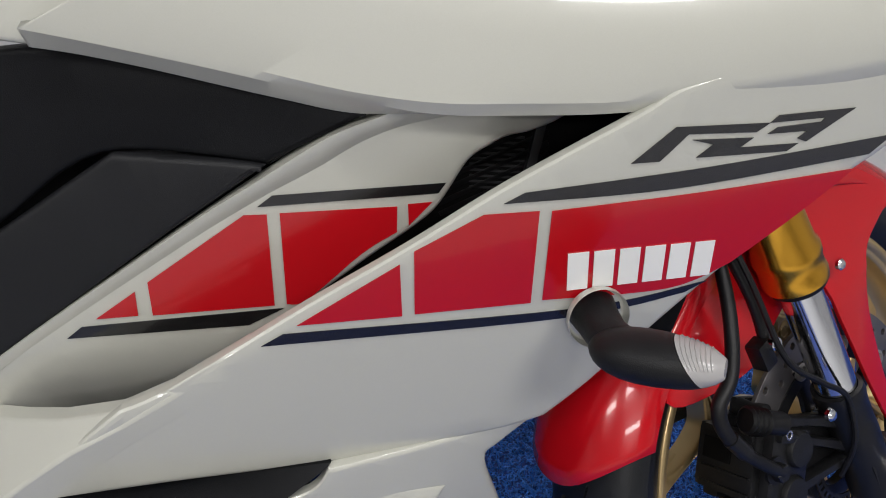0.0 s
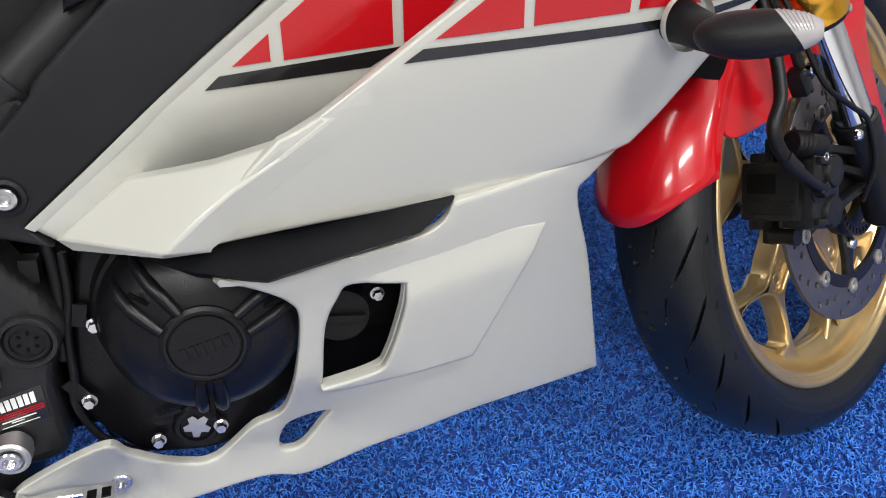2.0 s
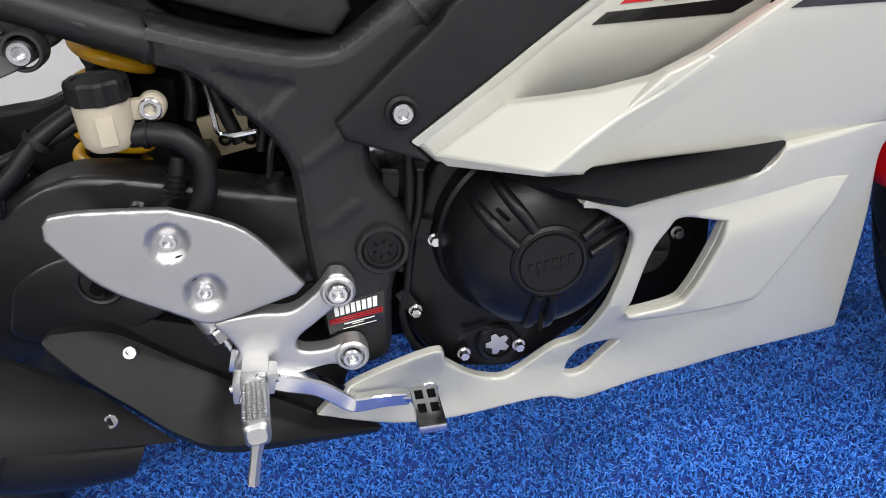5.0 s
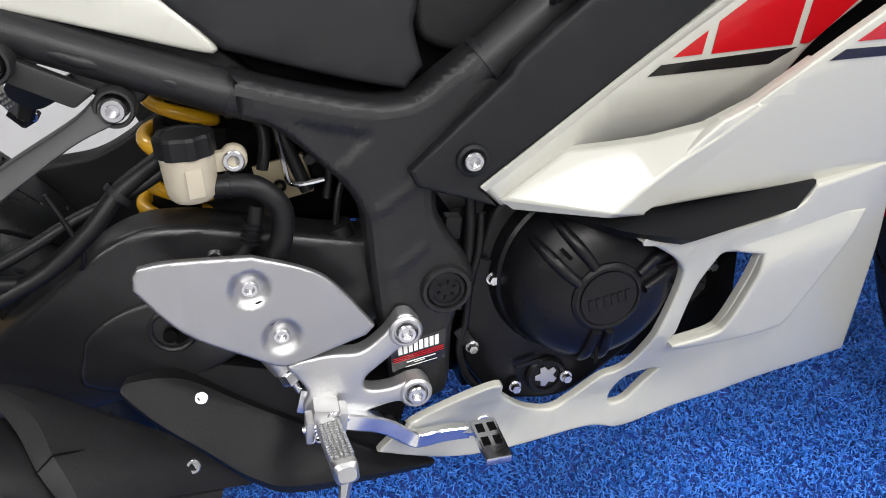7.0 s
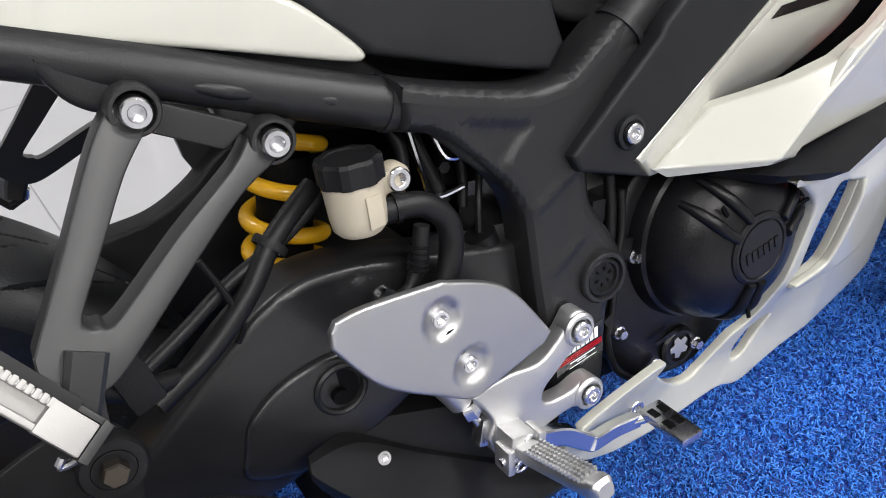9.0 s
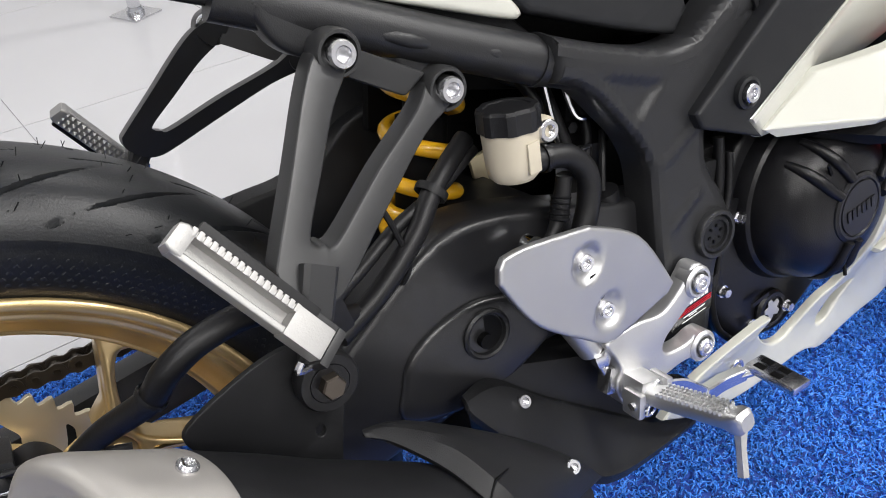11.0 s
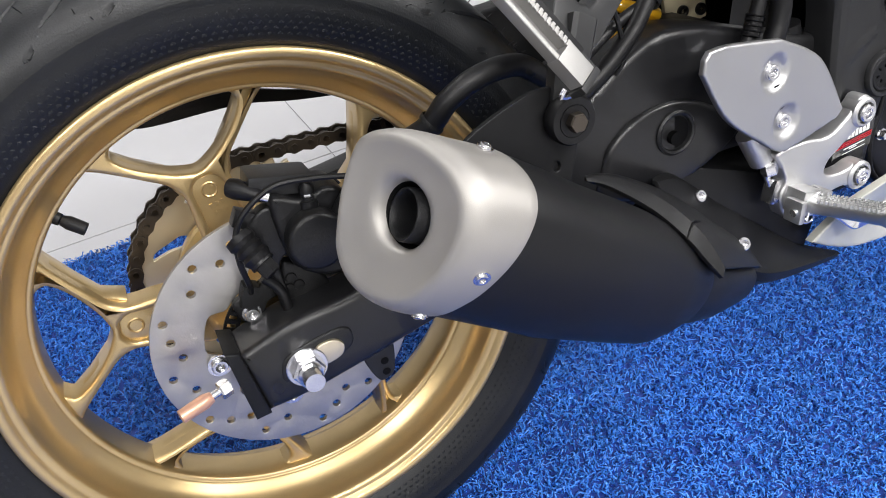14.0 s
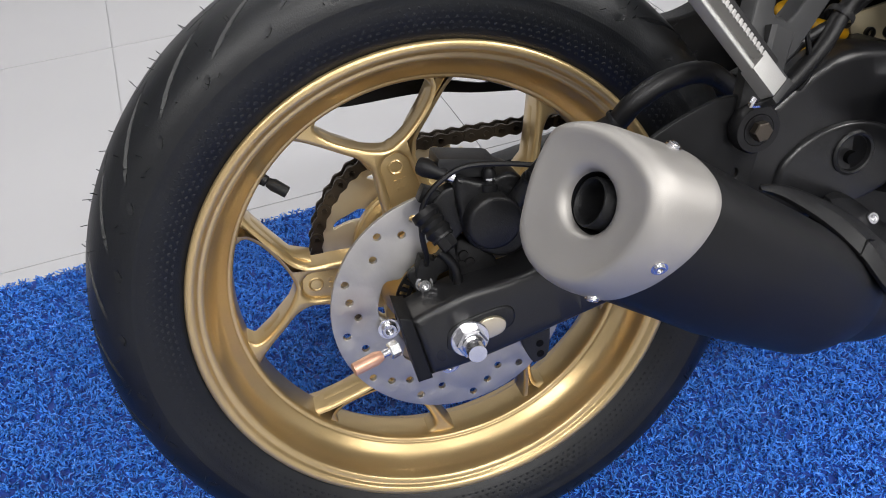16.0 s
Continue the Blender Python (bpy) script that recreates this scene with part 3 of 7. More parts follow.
LOWER = [(0.741, 0.139, 1), (0.781, 0.129), (0.812, 0.128), (0.901, 0.127), (0.924, 0.147, 1), (1.034, 0.147), (1.1, 0.152, 1), (1.055, 0.125), (1.043, 0.108), (1.061, 0.035), (1.078, -0.059), (1.093, -0.139, 1), (0.946, -0.108), (0.8479, -0.1042), (0.7709, -0.1139), (0.7259, -0.1009), (0.627, -0.1034), (0.5669, -0.0905), (0.5146, -0.0633, 1), (0.531, -0.0455), (0.56, -0.023), (0.625, 0.0032), (0.6364, -0.025), (0.665, -0.0558), (0.6963, -0.0629), (0.7339, -0.0317), (0.7616, -0.0205), (0.781, 0.031), (0.792, 0.082), (0.786, 0.103), (0.765, 0.123)]
HOLE_1 = [(0.7989, 0.0008, 1), (0.843, 0.0033), (0.8552, 0.0157), (0.872, 0.06), (0.877, 0.085, 1), (0.836, 0.1), (0.824, 0.091), (0.81, 0.064)]
HOLE_2 = [(0.8014, -0.043, 1), (0.7722, -0.0752), (0.7548, -0.0779), (0.751, -0.0669), (0.7629, -0.043), (0.7882, -0.0393)]
lower_cowl = plate("lower_cowl", LOWER, Y_LOWER, 0.010, WHITE, bike, 0.004, 0.022, (HOLE_1, HOLE_2), "pearl white lower cowl with a window to the engine")


def decal(name, outline, f, mat, parent):
    return plate(name, outline, off(f, -0.0009), 0.0007, mat, parent, 0.0, 0.022)


decal("stripe", [(1.046, 0.346, 1), (1.059, 0.352, 1), (1.18, 0.356), (1.307, 0.366, 1), (1.294, 0.353, 1), (1.161, 0.343)], Y_MAIN, STRIPE, side_fairing)
decal("red_block", [(0.917, 0.277, 1), (0.982, 0.312, 1), (0.982, 0.272, 1)], Y_MAIN, RED, side_fairing)
decal("red_block", [(0.991, 0.32, 1), (1.034, 0.34, 1), (1.069, 0.338, 1), (1.068, 0.267, 1), (0.99, 0.272, 1)], Y_MAIN, RED, side_fairing)
decal("red_block", [(1.077, 0.337, 1), (1.18, 0.338), (1.287, 0.343, 1), (1.251, 0.309), (1.212, 0.277, 1), (1.168, 0.262), (1.076, 0.268, 1)], Y_MAIN, RED, side_fairing)
decal("stripe", [(0.894, 0.265, 1), (0.908, 0.272, 1), (1.102, 0.256), (1.198, 0.264, 1), (1.182, 0.256, 1), (1.094, 0.249)], Y_MAIN, STRIPE, side_fairing)
decal("stripe", [(0.897, 0.343, 1), (0.907, 0.35, 1), (1.016, 0.348, 1), (1.011, 0.341, 1)], Y_INNER, STRIPE, inner_fairing)
decal("red_block", [(0.785, 0.272, 1), (0.813, 0.29, 1), (0.811, 0.271, 1)], Y_INNER, RED, inner_fairing)
decal("red_block", [(0.822, 0.296, 1), (0.888, 0.338, 1), (0.902, 0.337, 1), (0.898, 0.267, 1), (0.82, 0.27, 1)], Y_INNER, RED, inner_fairing)
decal("red_block", [(0.91, 0.337, 1), (0.984, 0.334, 1), (0.983, 0.315, 1), (0.959, 0.301), (0.92, 0.269), (0.906, 0.267, 1)], Y_INNER, RED, inner_fairing)
decal("red_block", [(0.991, 0.335, 1), (1.007, 0.335, 1), (0.991, 0.319, 1)], Y_INNER, RED, inner_fairing)
decal("stripe", [(0.764, 0.259, 1), (0.775, 0.267, 1), (0.904, 0.264, 1), (0.879, 0.253, 1)], Y_INNER, STRIPE, inner_fairing)


# ---------- tank, facets and trims ----------
def strip_surface(name, xs, rows, mat, parent, label="", thick=0.006, sharp=30):
    """A shell through rows of (y, z) curves over the same x stations; rows run from the lower edge upwards, their rear ends swept forward."""
    bm = bmesh.new()
    grid = []
    for ys, zs in rows:
        sweep = min(0.06, 2.2 * max(0.0, zs[0] - rows[2][1][0]))
        line = spline([(x + sweep * (xs[-1] - x) / (xs[-1] - xs[0]), y, z) for x, y, z in zip(xs, ys, zs)], 8)
        grid.append([bm.verts.new(p) for p in line])
    for a, b in zip(grid, grid[1:]):
        for k in range(len(a) - 1):
            bm.faces.new((a[k], a[k + 1], b[k + 1], b[k]))
    ob = part(name, bm, mat, parent, label, sharp)
    so = ob.modifiers.new("thickness", "SOLIDIFY")
    so.thickness, so.offset = thick, -1
    return ob


XS = (0.786, 0.811, 0.846, 0.890, 0.921, 0.960, 1.005, 1.052, 1.132, 1.26, 1.42)
ZB = (0.4583, 0.4522, 0.4430, 0.4312, 0.4225, 0.4115, 0.3990, 0.3944, 0.3915, 0.4000, 0.4200)
YB = (-0.1825, -0.1830, -0.1840, -0.1865, -0.1890, -0.1920, -0.1950, -0.1965, -0.1955, -0.1880, -0.172)
above = lambda *d: tuple(z + k for z, k in zip(ZB, d))
inset = lambda *d: tuple(y + k for y, k in zip(YB, d if len(d) > 1 else d * len(YB)))
tank_rows = [((-0.164,) * 11, above(-0.013, -0.012, -0.012, -0.013, -0.013, -0.012, -0.001, 0.0, 0.002, 0.004, 0.004)),
             ((-0.171, -0.171, -0.171, -0.172, -0.173, -0.174, -0.177, -0.177, -0.176, -0.172, -0.164), above(-0.012, -0.011, -0.011, -0.012, -0.012, -0.011, -0.001, 0.0, 0.001, 0.002, 0.002)),
             (inset(0.001, 0.001, 0.0015, 0.002, 0.003, 0.004, 0.005, 0.006, 0.006, 0.005, 0.005), above(-0.001, -0.001, -0.001, -0.001, -0.001, 0.0, 0.002, 0.003, 0.004, 0.004, 0.004)),
             (YB, above(0.002, 0.002, 0.002, 0.003, 0.003, 0.004, 0.009, 0.011, 0.012, 0.013, 0.013))]
for dy, dz in ((-0.0012, 0.020), (-0.0005, 0.042), (0.0035, 0.070), (0.030, 0.115), (0.09, 0.155)):
    tank_rows.append((inset(dy), above(*(dz,) * 11)))
tank_rows.append(((0.0,) * 11, above(*(0.170,) * 11)))
tank_rows += [(tuple(-y for y in ys), zs) for ys, zs in reversed(tank_rows[:-1])]
strip_surface("fuel_tank", XS, tank_rows, WHITE, bike, "pearl white fuel tank cover with a folded lower edge", sharp=24)

plate("tank_body", [(0.56, 0.495, 1), (0.66, 0.478), (0.755, 0.4525), (0.80, 0.4440), (0.88, 0.430, 1), (0.90, 0.50, 1), (0.88, 0.56, 1), (0.56, 0.56, 1)], lambda x, z: -0.166 + 0.25 * max(0.0, z - 0.47), 0.012, WHITE, bike, 0.004, 0.03, label="pearl white tank flank behind the cover")

# folded facet at the lower end of the side fairing
scoop = bmesh.new()
on_main = lambda x, z: (x, Y_MAIN(x, z) - 0.0014, z)
on_main_deep = lambda x, z: (x, Y_MAIN(x, z) + 0.0012, z)
skin = lambda x, z: (x, Y_MAIN(x, z) - 0.0003, z)
T_LINE = [(0.6426, -0.154, 0.1736), (0.6965, -0.158, 0.2070), (0.7288, -0.175, 0.2120), (0.7600, -0.1880, 0.2170), (0.8000, -0.1965, 0.2248), (0.8346, -0.2042, 0.2418), on_main_deep(0.885, 0.2680)]
C_LINE = [on_main(0.7160, 0.1690), on_main(0.7160, 0.1690), on_main(0.7400, 0.1860), on_main(0.7660, 0.2020), on_main(0.800, 0.2170), skin(0.842, 0.2380), on_main_deep(0.890, 0.2640)]
E_LINE = [skin(0.745, 0.1620), skin(0.760, 0.1700), skin(0.780, 0.1860), skin(0.804, 0.2010), skin(0.834, 0.2160), skin(0.866, 0.2350), on_main_deep(0.895, 0.2610)]
bot = [(0.6497, -0.157, 0.1639), (0.7143, -0.2010, 0.1632), skin(0.745, 0.1600)]
tv, cv, ev = [[scoop.verts.new(p) for p in l] for l in (T_LINE, C_LINE[1:], E_LINE)]
rv = [scoop.verts.new((x + 0.001, y + 0.016, z - 0.001)) for x, y, z in T_LINE]
bv = [scoop.verts.new(p) for p in bot]
scoop.faces.new((tv[0], tv[1], cv[0]))
scoop.faces.new((tv[1], tv[2], cv[1], cv[0]))
for k in range(2, 6):
    scoop.faces.new((tv[k], tv[k + 1], cv[k], cv[k - 1]))
scoop.faces.new((cv[0], ev[1], ev[0]))
for k in range(1, 6):
    scoop.faces.new((cv[k - 1], cv[k], ev[k + 1], ev[k]))
scoop.faces.new((tv[0], cv[0], bv[1], bv[0]))
scoop.faces.new((cv[0], ev[0], bv[2], bv[1]))
for k in range(6):
    scoop.faces.new((tv[k + 1], tv[k], rv[k], rv[k + 1]))
bmesh.ops.recalc_face_normals(scoop, faces=scoop.faces[:])
sf = part("scoop_facet", scoop, WHITE, side_fairing, "folded white facet", 45)
be = sf.modifiers.new("edge", "BEVEL")
be.width, be.segments, be.limit_method, be.angle_limit = 0.0030, 3, "ANGLE", radians(14)
sf.modifiers.new("even_shading", "WEIGHTED_NORMAL").keep_sharp = True

# black trim blade between side fairing and lower cowl
trim = bmesh.new()
upper_line = [(0.690, -0.165, 0.162), (0.720, -0.180, 0.160), (0.785, -0.182, 0.157), (0.860, -0.176, 0.153), (0.926, -0.166, 0.149)]
edge_line = [(0.690, -0.172, 0.158), (0.730, -0.200, 0.148), (0.777, -0.224, 0.1425), (0.892, -0.189, 0.1365), (0.924, -0.169, 0.1475)]
under_line = [(0.690, -0.160, 0.152), (0.730, -0.188, 0.138), (0.777, -0.204, 0.130), (0.890, -0.174, 0.128), (0.918, -0.160, 0.142)]
lines = [[Vector(q) for q in l] for l in (upper_line, edge_line, under_line, [(x, y + 0.03, z) for x, y, z in under_line], [(x, y + 0.03, z) for x, y, z in upper_line])]
add_loft(trim, [[l[k] for l in lines] for k in range(len(lines[0]))])
part("trim_blade", trim, KNEEPLASTIC, bike, "satin black trim blade above the lower cowl", 30)

# raised frame and fold of the lower cowl
def y_blade(x, z):
    """Flush with the cowl along its upper edge, proud below."""
    w = min(1.0, max(0.0, (0.112 - z) / 0.045))
    return Y_LOWER(x, z) - 0.0085 * w * w * (3 - 2 * w) + 0.0012 * (1 - w)
plate("cowl_blade", [(1.010, 0.096, 1), (0.934, -0.022, 1), (0.870, -0.014), (0.815, -0.008), (0.797, -0.001, 1), (0.797, 0.0035, 1), (0.8425, 0.0035), (0.8562, 0.0155), (0.8733, 0.0597), (0.8785, 0.0865, 1), (0.842, 0.1015), (0.856, 0.116), (0.930, 0.116)],
             y_blade, 0.009, WHITE, lower_cowl, 0.0035, 0.011, label="raised white blade around the window", sharp=50)

# radiator core and gap sheet behind the fairing, near-black for the shade inside
duct = box("radiator", (0.20, 0.20, 0.20), pose(1.13, 0.0, 0.30, 0, 18, 0), VOID, bike, 0.01, "radiator core behind the fairing, coloured near-black for shade")
for k in range(11):
    box("radiator_fin", (0.040, 0.006, 0.0018), pose(1.0575, -0.1025, 0.3260 + 0.0042 * k, 0, 7, 0), BLACKFIN, duct, 0.0)
box("radiator_end_tank", (0.007, 0.012, 0.075), pose(1.0815, -0.1050, 0.3440, 0, 14, 0), BLACKFIN, duct, 0.002)
for k in range(14):
    box("fin", (0.085, 0.003, 0.004), pose(1.055, -0.104, 0.285 + 0.008 * k, 0, -22, 0), ENGINE, duct, 0.0006)
plate("gap_shade_sheet", [(0.86, 0.24), (0.95, 0.30), (1.00, 0.345), (1.02, 0.385), (1.14, 0.40), (1.20, 0.34), (1.10, 0.24)], -0.105, 0.02, VOID, bike, 0.004, label="near-black sheet standing in for the shade behind the fairing gap")

# tail cowl, seat base
plate("tail_cowl", [(0.20, 0.382, 1), (0.243, 0.370), (0.34, 0.339), (0.424, 0.3095), (0.4385, 0.3075), (0.4395, 0.3130), (0.430, 0.325), (0.413, 0.343), (0.397, 0.356), (0.36, 0.378), (0.20, 0.46, 1)], lambda x, z: -0.112 + 0.10 * max(0, z - 0.33), 0.02, WHITE, bike, 0.005, 0.03, label="pearl white tail cowl")
seat_side = plate("seat_side_panel", [(0.430, 0.324, 1), (0.443, 0.309, 1), (0.525, 0.279), (0.577, 0.263, 1), (0.593, 0.280, 1), (0.589, 0.310), (0.594, 0.330), (0.60, 0.40, 1), (0.36, 0.44, 1), (0.40, 0.358)], lambda x, z: -0.120 + 0.12 * max(0, z - 0.27), 0.03, DARKPANEL, bike, 0.006, 0.03, label="textured dark plastic panel below the seat")
dimple = bmesh.new()
for i in range(9):
    for j in range(6):
        x, z = 0.452 + 0.014 * i + 0.006 * (j % 2), 0.306 + 0.0115 * j - 0.30 * (0.014 * i)
        if z < 0.262 + 0.9 * max(0, 0.575 - x) * 0.55:
            continue
        if x < 0.58 and z > 0.342:
            add_box(dimple, (0.0075, 0.0014, 0.0022), pose(x, -0.1205 + 0.12 * max(0, z - 0.27), z, 0, 20, 0), 0.0005)
tagged(part("grip_texture", dimple, DARKPANEL, seat_side), "small moulded grip dashes", kind="stuff")
box("seat_base", (0.26, 0.17, 0.07), pose(0.52, 0.0, 0.335, 0, 12, 0), VOID, bike, 0.02, "black underside of the seat")
plate("tank_lower_cover", [(0.594, 0.30), (0.60, 0.345), (0.66, 0.40), (0.76, 0.43), (0.75, 0.36), (0.70, 0.32), (0.64, 0.285)], -0.105, 0.03, PLASTIC, bike, 0.008, label="black plastic cover between seat and tank")

# markings: the maker's lettering as plain slanted blocks
for k in range(6):
    t0, t1 = k / 6, (k + 0.80) / 6
    lo, hi = 0.2735 - 0.004 * t0, 0.3035 - 0.005 * t0
    xa, xb = 1.0925 + 0.109 * t0, 1.0925 + 0.109 * t1
    decal("white_letter_block", [(xa, lo, 1), (xb, lo - 0.0005, 1), (xb - 0.002, hi - 0.0005, 1), (xa - 0.002, hi, 1)], off(Y_MAIN, -0.0008), LETTER, side_fairing)
decal("black_emblem_block", [(1.125, 0.364, 1), (1.151, 0.3855, 1), (1.214, 0.3825, 1), (1.206, 0.3770, 1), (1.160, 0.3800, 1), (1.144, 0.3635, 1)], Y_MAIN, STRIPE, side_fairing)
decal("black_emblem_block", [(1.163, 0.3760, 1), (1.205, 0.3735, 1), (1.197, 0.3675, 1), (1.238, 0.3665, 1), (1.231, 0.3615, 1), (1.168, 0.3635, 1), (1.178, 0.3715, 1)], Y_MAIN, STRIPE, side_fairing)
decal("black_emblem_block", [(1.219, 0.3870, 1), (1.272, 0.3875, 1), (1.243, 0.3670, 1), (1.236, 0.3700, 1), (1.242, 0.3745, 1), (1.214, 0.3750, 1), (1.220, 0.3790, 1), (1.250, 0.3800, 1), (1.252, 0.3825, 1), (1.214, 0.3825, 1)], Y_MAIN, STRIPE, side_fairing)

# fairing fasteners
fb = bolt("fairing_bolt", (0.6195, -0.1545, 0.2095), 0.0080, 0.0045, ZINC, bike, socket=True, label="steel button bolt")
lathe("bolt_seat", [(0.0085, -0.001), (0.0105, -0.0030), (0.0132, -0.0020), (0.0138, 0.002)], DARKPANEL, fb, aim((0.6195, -0.1525, 0.2095), (0, 1, 0)), 28)
bolt("cowl_bolt", (0.6185, -0.1385, -0.0590), 0.0085, 0.004, ZINC, bike, socket=True, label="steel cowl bolt")

# turn signal on a short stalk
sig = tube("turn_signal", [(1.1130, -0.158, 0.2530), (1.1135, -0.178, 0.2515), (1.1160, -0.198, 0.2495), (1.1260, -0.216, 0.2505)], [0.0178, 0.0150, 0.0138, 0.0110], PLASTIC, bike, 28, 4, "matt black turn signal with a clear lens")
SIG_A, SIG_B = Vector((1.0985, -0.2085, 0.2500)), Vector((1.1680, -0.2530, 0.2555))
SIG_X = (SIG_B - SIG_A).normalized()
SIG_S = SIG_X.cross(Vector((0, 0, 1))).normalized()
SIG_U = SIG_S.cross(SIG_X)
SIG_T, SIG_R = (0.0, 0.02, 0.06, 0.13, 0.24, 0.38, 0.52, 0.66, 0.78, 0.88, 0.95, 1.0), (0.10, 0.32, 0.54, 0.76, 0.93, 1.0, 1.0, 0.95, 0.86, 0.72, 0.56, 0.36)
def sig_ring(t0, lean=1.0, grow=1.0):
    """A section of the housing; the joint of the lens leans back at the top."""
    out = []
    for k in range(40):
        a = 2 * math.pi * k / 40
        cu, cs = math.sin(a), math.cos(a)
        t = min(1.0, max(0.0, t0 - lean * (0.105 * cu - 0.05 * cs)))
        r = float(np.interp(t, SIG_T, SIG_R)) * grow
        u = cu * 0.0178 * r * (0.86 if cu > 0 else 1.0)
        out.append(SIG_A.lerp(SIG_B, t) + SIG_U * (u - 0.0035 * (t - 0.5)) + SIG_S * (cs * 0.0205 * r))
    return out
hb = bmesh.new()
add_loft(hb, [sig_ring(t, min(1.0, t / 0.5)) for t in (0.0, 0.02, 0.05, 0.09, 0.14, 0.22, 0.32, 0.44, 0.56, 0.66, 0.72, 0.735)])
part("housing", hb, PLASTIC, sig)
lb = bmesh.new()
add_loft(lb, [sig_ring(t, max(0.0, (1 - t) / 0.26), 0.99) for t in (0.742, 0.80, 0.86, 0.91, 0.95, 0.98, 1.0)])
sig_lens = part("lens", lb, LENS, sig, "clear ribbed lens")
for k in range(7):
    t = 0.77 + 0.026 * k
    ring = sig_ring(t, max(0.0, (1 - t) / 0.26), 1.004)
    tube("lens_rib", [ring[i] for i in range(2, 32, 3)], 0.00045, LENS, sig_lens, 5, 2)
lathe("collar", [(0.0185, -0.003), (0.0205, -0.003), (0.0218, 0.000), (0.0215, 0.005)], WHITE, sig, aim((1.1135, -0.1735, 0.2535), (0.10, -0.98, 0.0)), 40)


# ---------- frame ----------
frame_part = tube("main_frame", [(0.235, -0.098, 0.366), (0.300, -0.104, 0.338), (0.366, -0.108, 0.309), (0.430, -0.112, 0.282), (0.448, -0.1125, 0.2750), (0.493, -0.114, 0.258), (0.545, -0.117, 0.242), (0.576, -0.119, 0.240), (0.610, -0.120, 0.257), (0.634, -0.120, 0.2735), (0.649, -0.120, 0.284), (0.707, -0.118, 0.324), (0.80, -0.105, 0.39)],
                  [0.016, 0.016, 0.0165, 0.0175, 0.0180, 0.0172, 0.0165, 0.0160, 0.0165, 0.0185, 0.0190, 0.0190, 0.0190], FRAME, bike, 24, 8, "satin black tubular frame with a cast pivot plate")
tube("weld_collar", [(0.4425, -0.1125, 0.2771), (0.4475, -0.1125, 0.2752)], 0.0192, FRAME, frame_part, 24, 0)
tube("tube_collar", [(0.6395, -0.1205, 0.2775), (0.6435, -0.1205, 0.2803)], 0.0212, FRAME, frame_part, 24, 0)
PIVOT_PLATE = [(0.446, 0.2600, 1), (0.464, 0.2530), (0.480, 0.240), (0.499, 0.218), (0.518, 0.194), (0.529, 0.164), (0.529, 0.109), (0.532, 0.059), (0.538, -0.008), (0.55, -0.025), (0.577, -0.025), (0.59, -0.012), (0.596, 0.04), (0.604, 0.066), (0.620, 0.092), (0.614, 0.117), (0.600, 0.143), (0.593, 0.163), (0.596, 0.197), (0.610, 0.223), (0.655, 0.262, 1), (0.636, 0.2965, 1), (0.604, 0.276), (0.587, 0.2655), (0.574, 0.2610), (0.545, 0.2620), (0.493, 0.2775), (0.446, 0.2950, 1)]
def seg_dist(x, z, a, b):
    t = min(1.0, max(0.0, ((x - a[0]) * (b[0] - a[0]) + (z - a[1]) * (b[1] - a[1])) / ((b[0] - a[0]) ** 2 + (b[1] - a[1]) ** 2)))
    return math.hypot(x - a[0] - t * (b[0] - a[0]), z - a[1] - t * (b[1] - a[1]))
RECESS = [(0.474, 0.2630), (0.553, 0.2380), (0.514, 0.2060)]
def y_plate(x, z):
    """The cast plate with a sunk triangle and two soft creases."""
    inside = all((b[0] - a[0]) * (z - a[1]) - (b[1] - a[1]) * (x - a[0]) < 0 for a, b in zip(RECESS, RECESS[1:] + RECESS[:1]))
    w = min(1.0, min(seg_dist(x, z, a, b) for a, b in zip(RECESS, RECESS[1:] + RECESS[:1])) / 0.009) if inside else 0.0
    ridge = sum(math.exp(-(seg_dist(x, z, a, b) / 0.0050) ** 2) for a, b in (((0.540, 0.1705), (0.576, 0.1915)), ((0.548, 0.1150), (0.575, 0.1330))))
    return 0.0042 * w * w * (3 - 2 * w) - 0.0020 * ridge + y_plate_flat(z)
def y_plate_flat(z):
    return float(np.interp(z, (-0.02, 0.04, 0.10, 0.20, 0.25), (-0.136, -0.140, -0.138, -0.1365, -0.1375)))
pivot = plate("pivot_plate", PIVOT_PLATE, y_plate, 0.036, FRAME, frame_part, 0.0130, 0.0045, label="cast black pivot plate", sharp=70)
pivot.modifiers.new("even_shading", "WEIGHTED_NORMAL").keep_sharp = True
tube("lug", [(0.322, -0.116, 0.325), (0.345, -0.1205, 0.315), (0.368, -0.117, 0.305)], [0.004, 0.0052, 0.004], FRAME, frame_part, 12)
tube("lug", [(0.388, -0.120, 0.300), (0.405, -0.1235, 0.292), (0.422, -0.120, 0.284)], [0.003, 0.0048, 0.003], FRAME, frame_part, 12)
pm = aim((0.5925, -0.1385, 0.0915), (0, 1, 0))
lathe("pivot_boss", [(0.0225, 0.004), (0.0225, -0.0035), (0.0210, -0.0055), (0.0180, -0.0055), (0.0172, -0.003), (0.0172, 0.002)], FRAME, frame_part, pm, 48)
plug = lathe("pivot_plug", [(0.0168, 0.002), (0.0168, -0.0030), (0.0155, -0.0042), (0.0128, -0.0042), (0.0122, -0.0018), (0.0002, -0.0018)], PLASTIC, frame_part, pm, 40, label="black slotted pivot plug")
for k in range(6):
    a = math.radians(60 * k + 15)
    box("cross_slot", (0.0030, 0.0012, 0.0018), pm @ pose(0.0072 * math.cos(a), -0.0024, 0.0072 * math.sin(a), 0, -math.degrees(a), 0), VOID, plug, 0.0003)

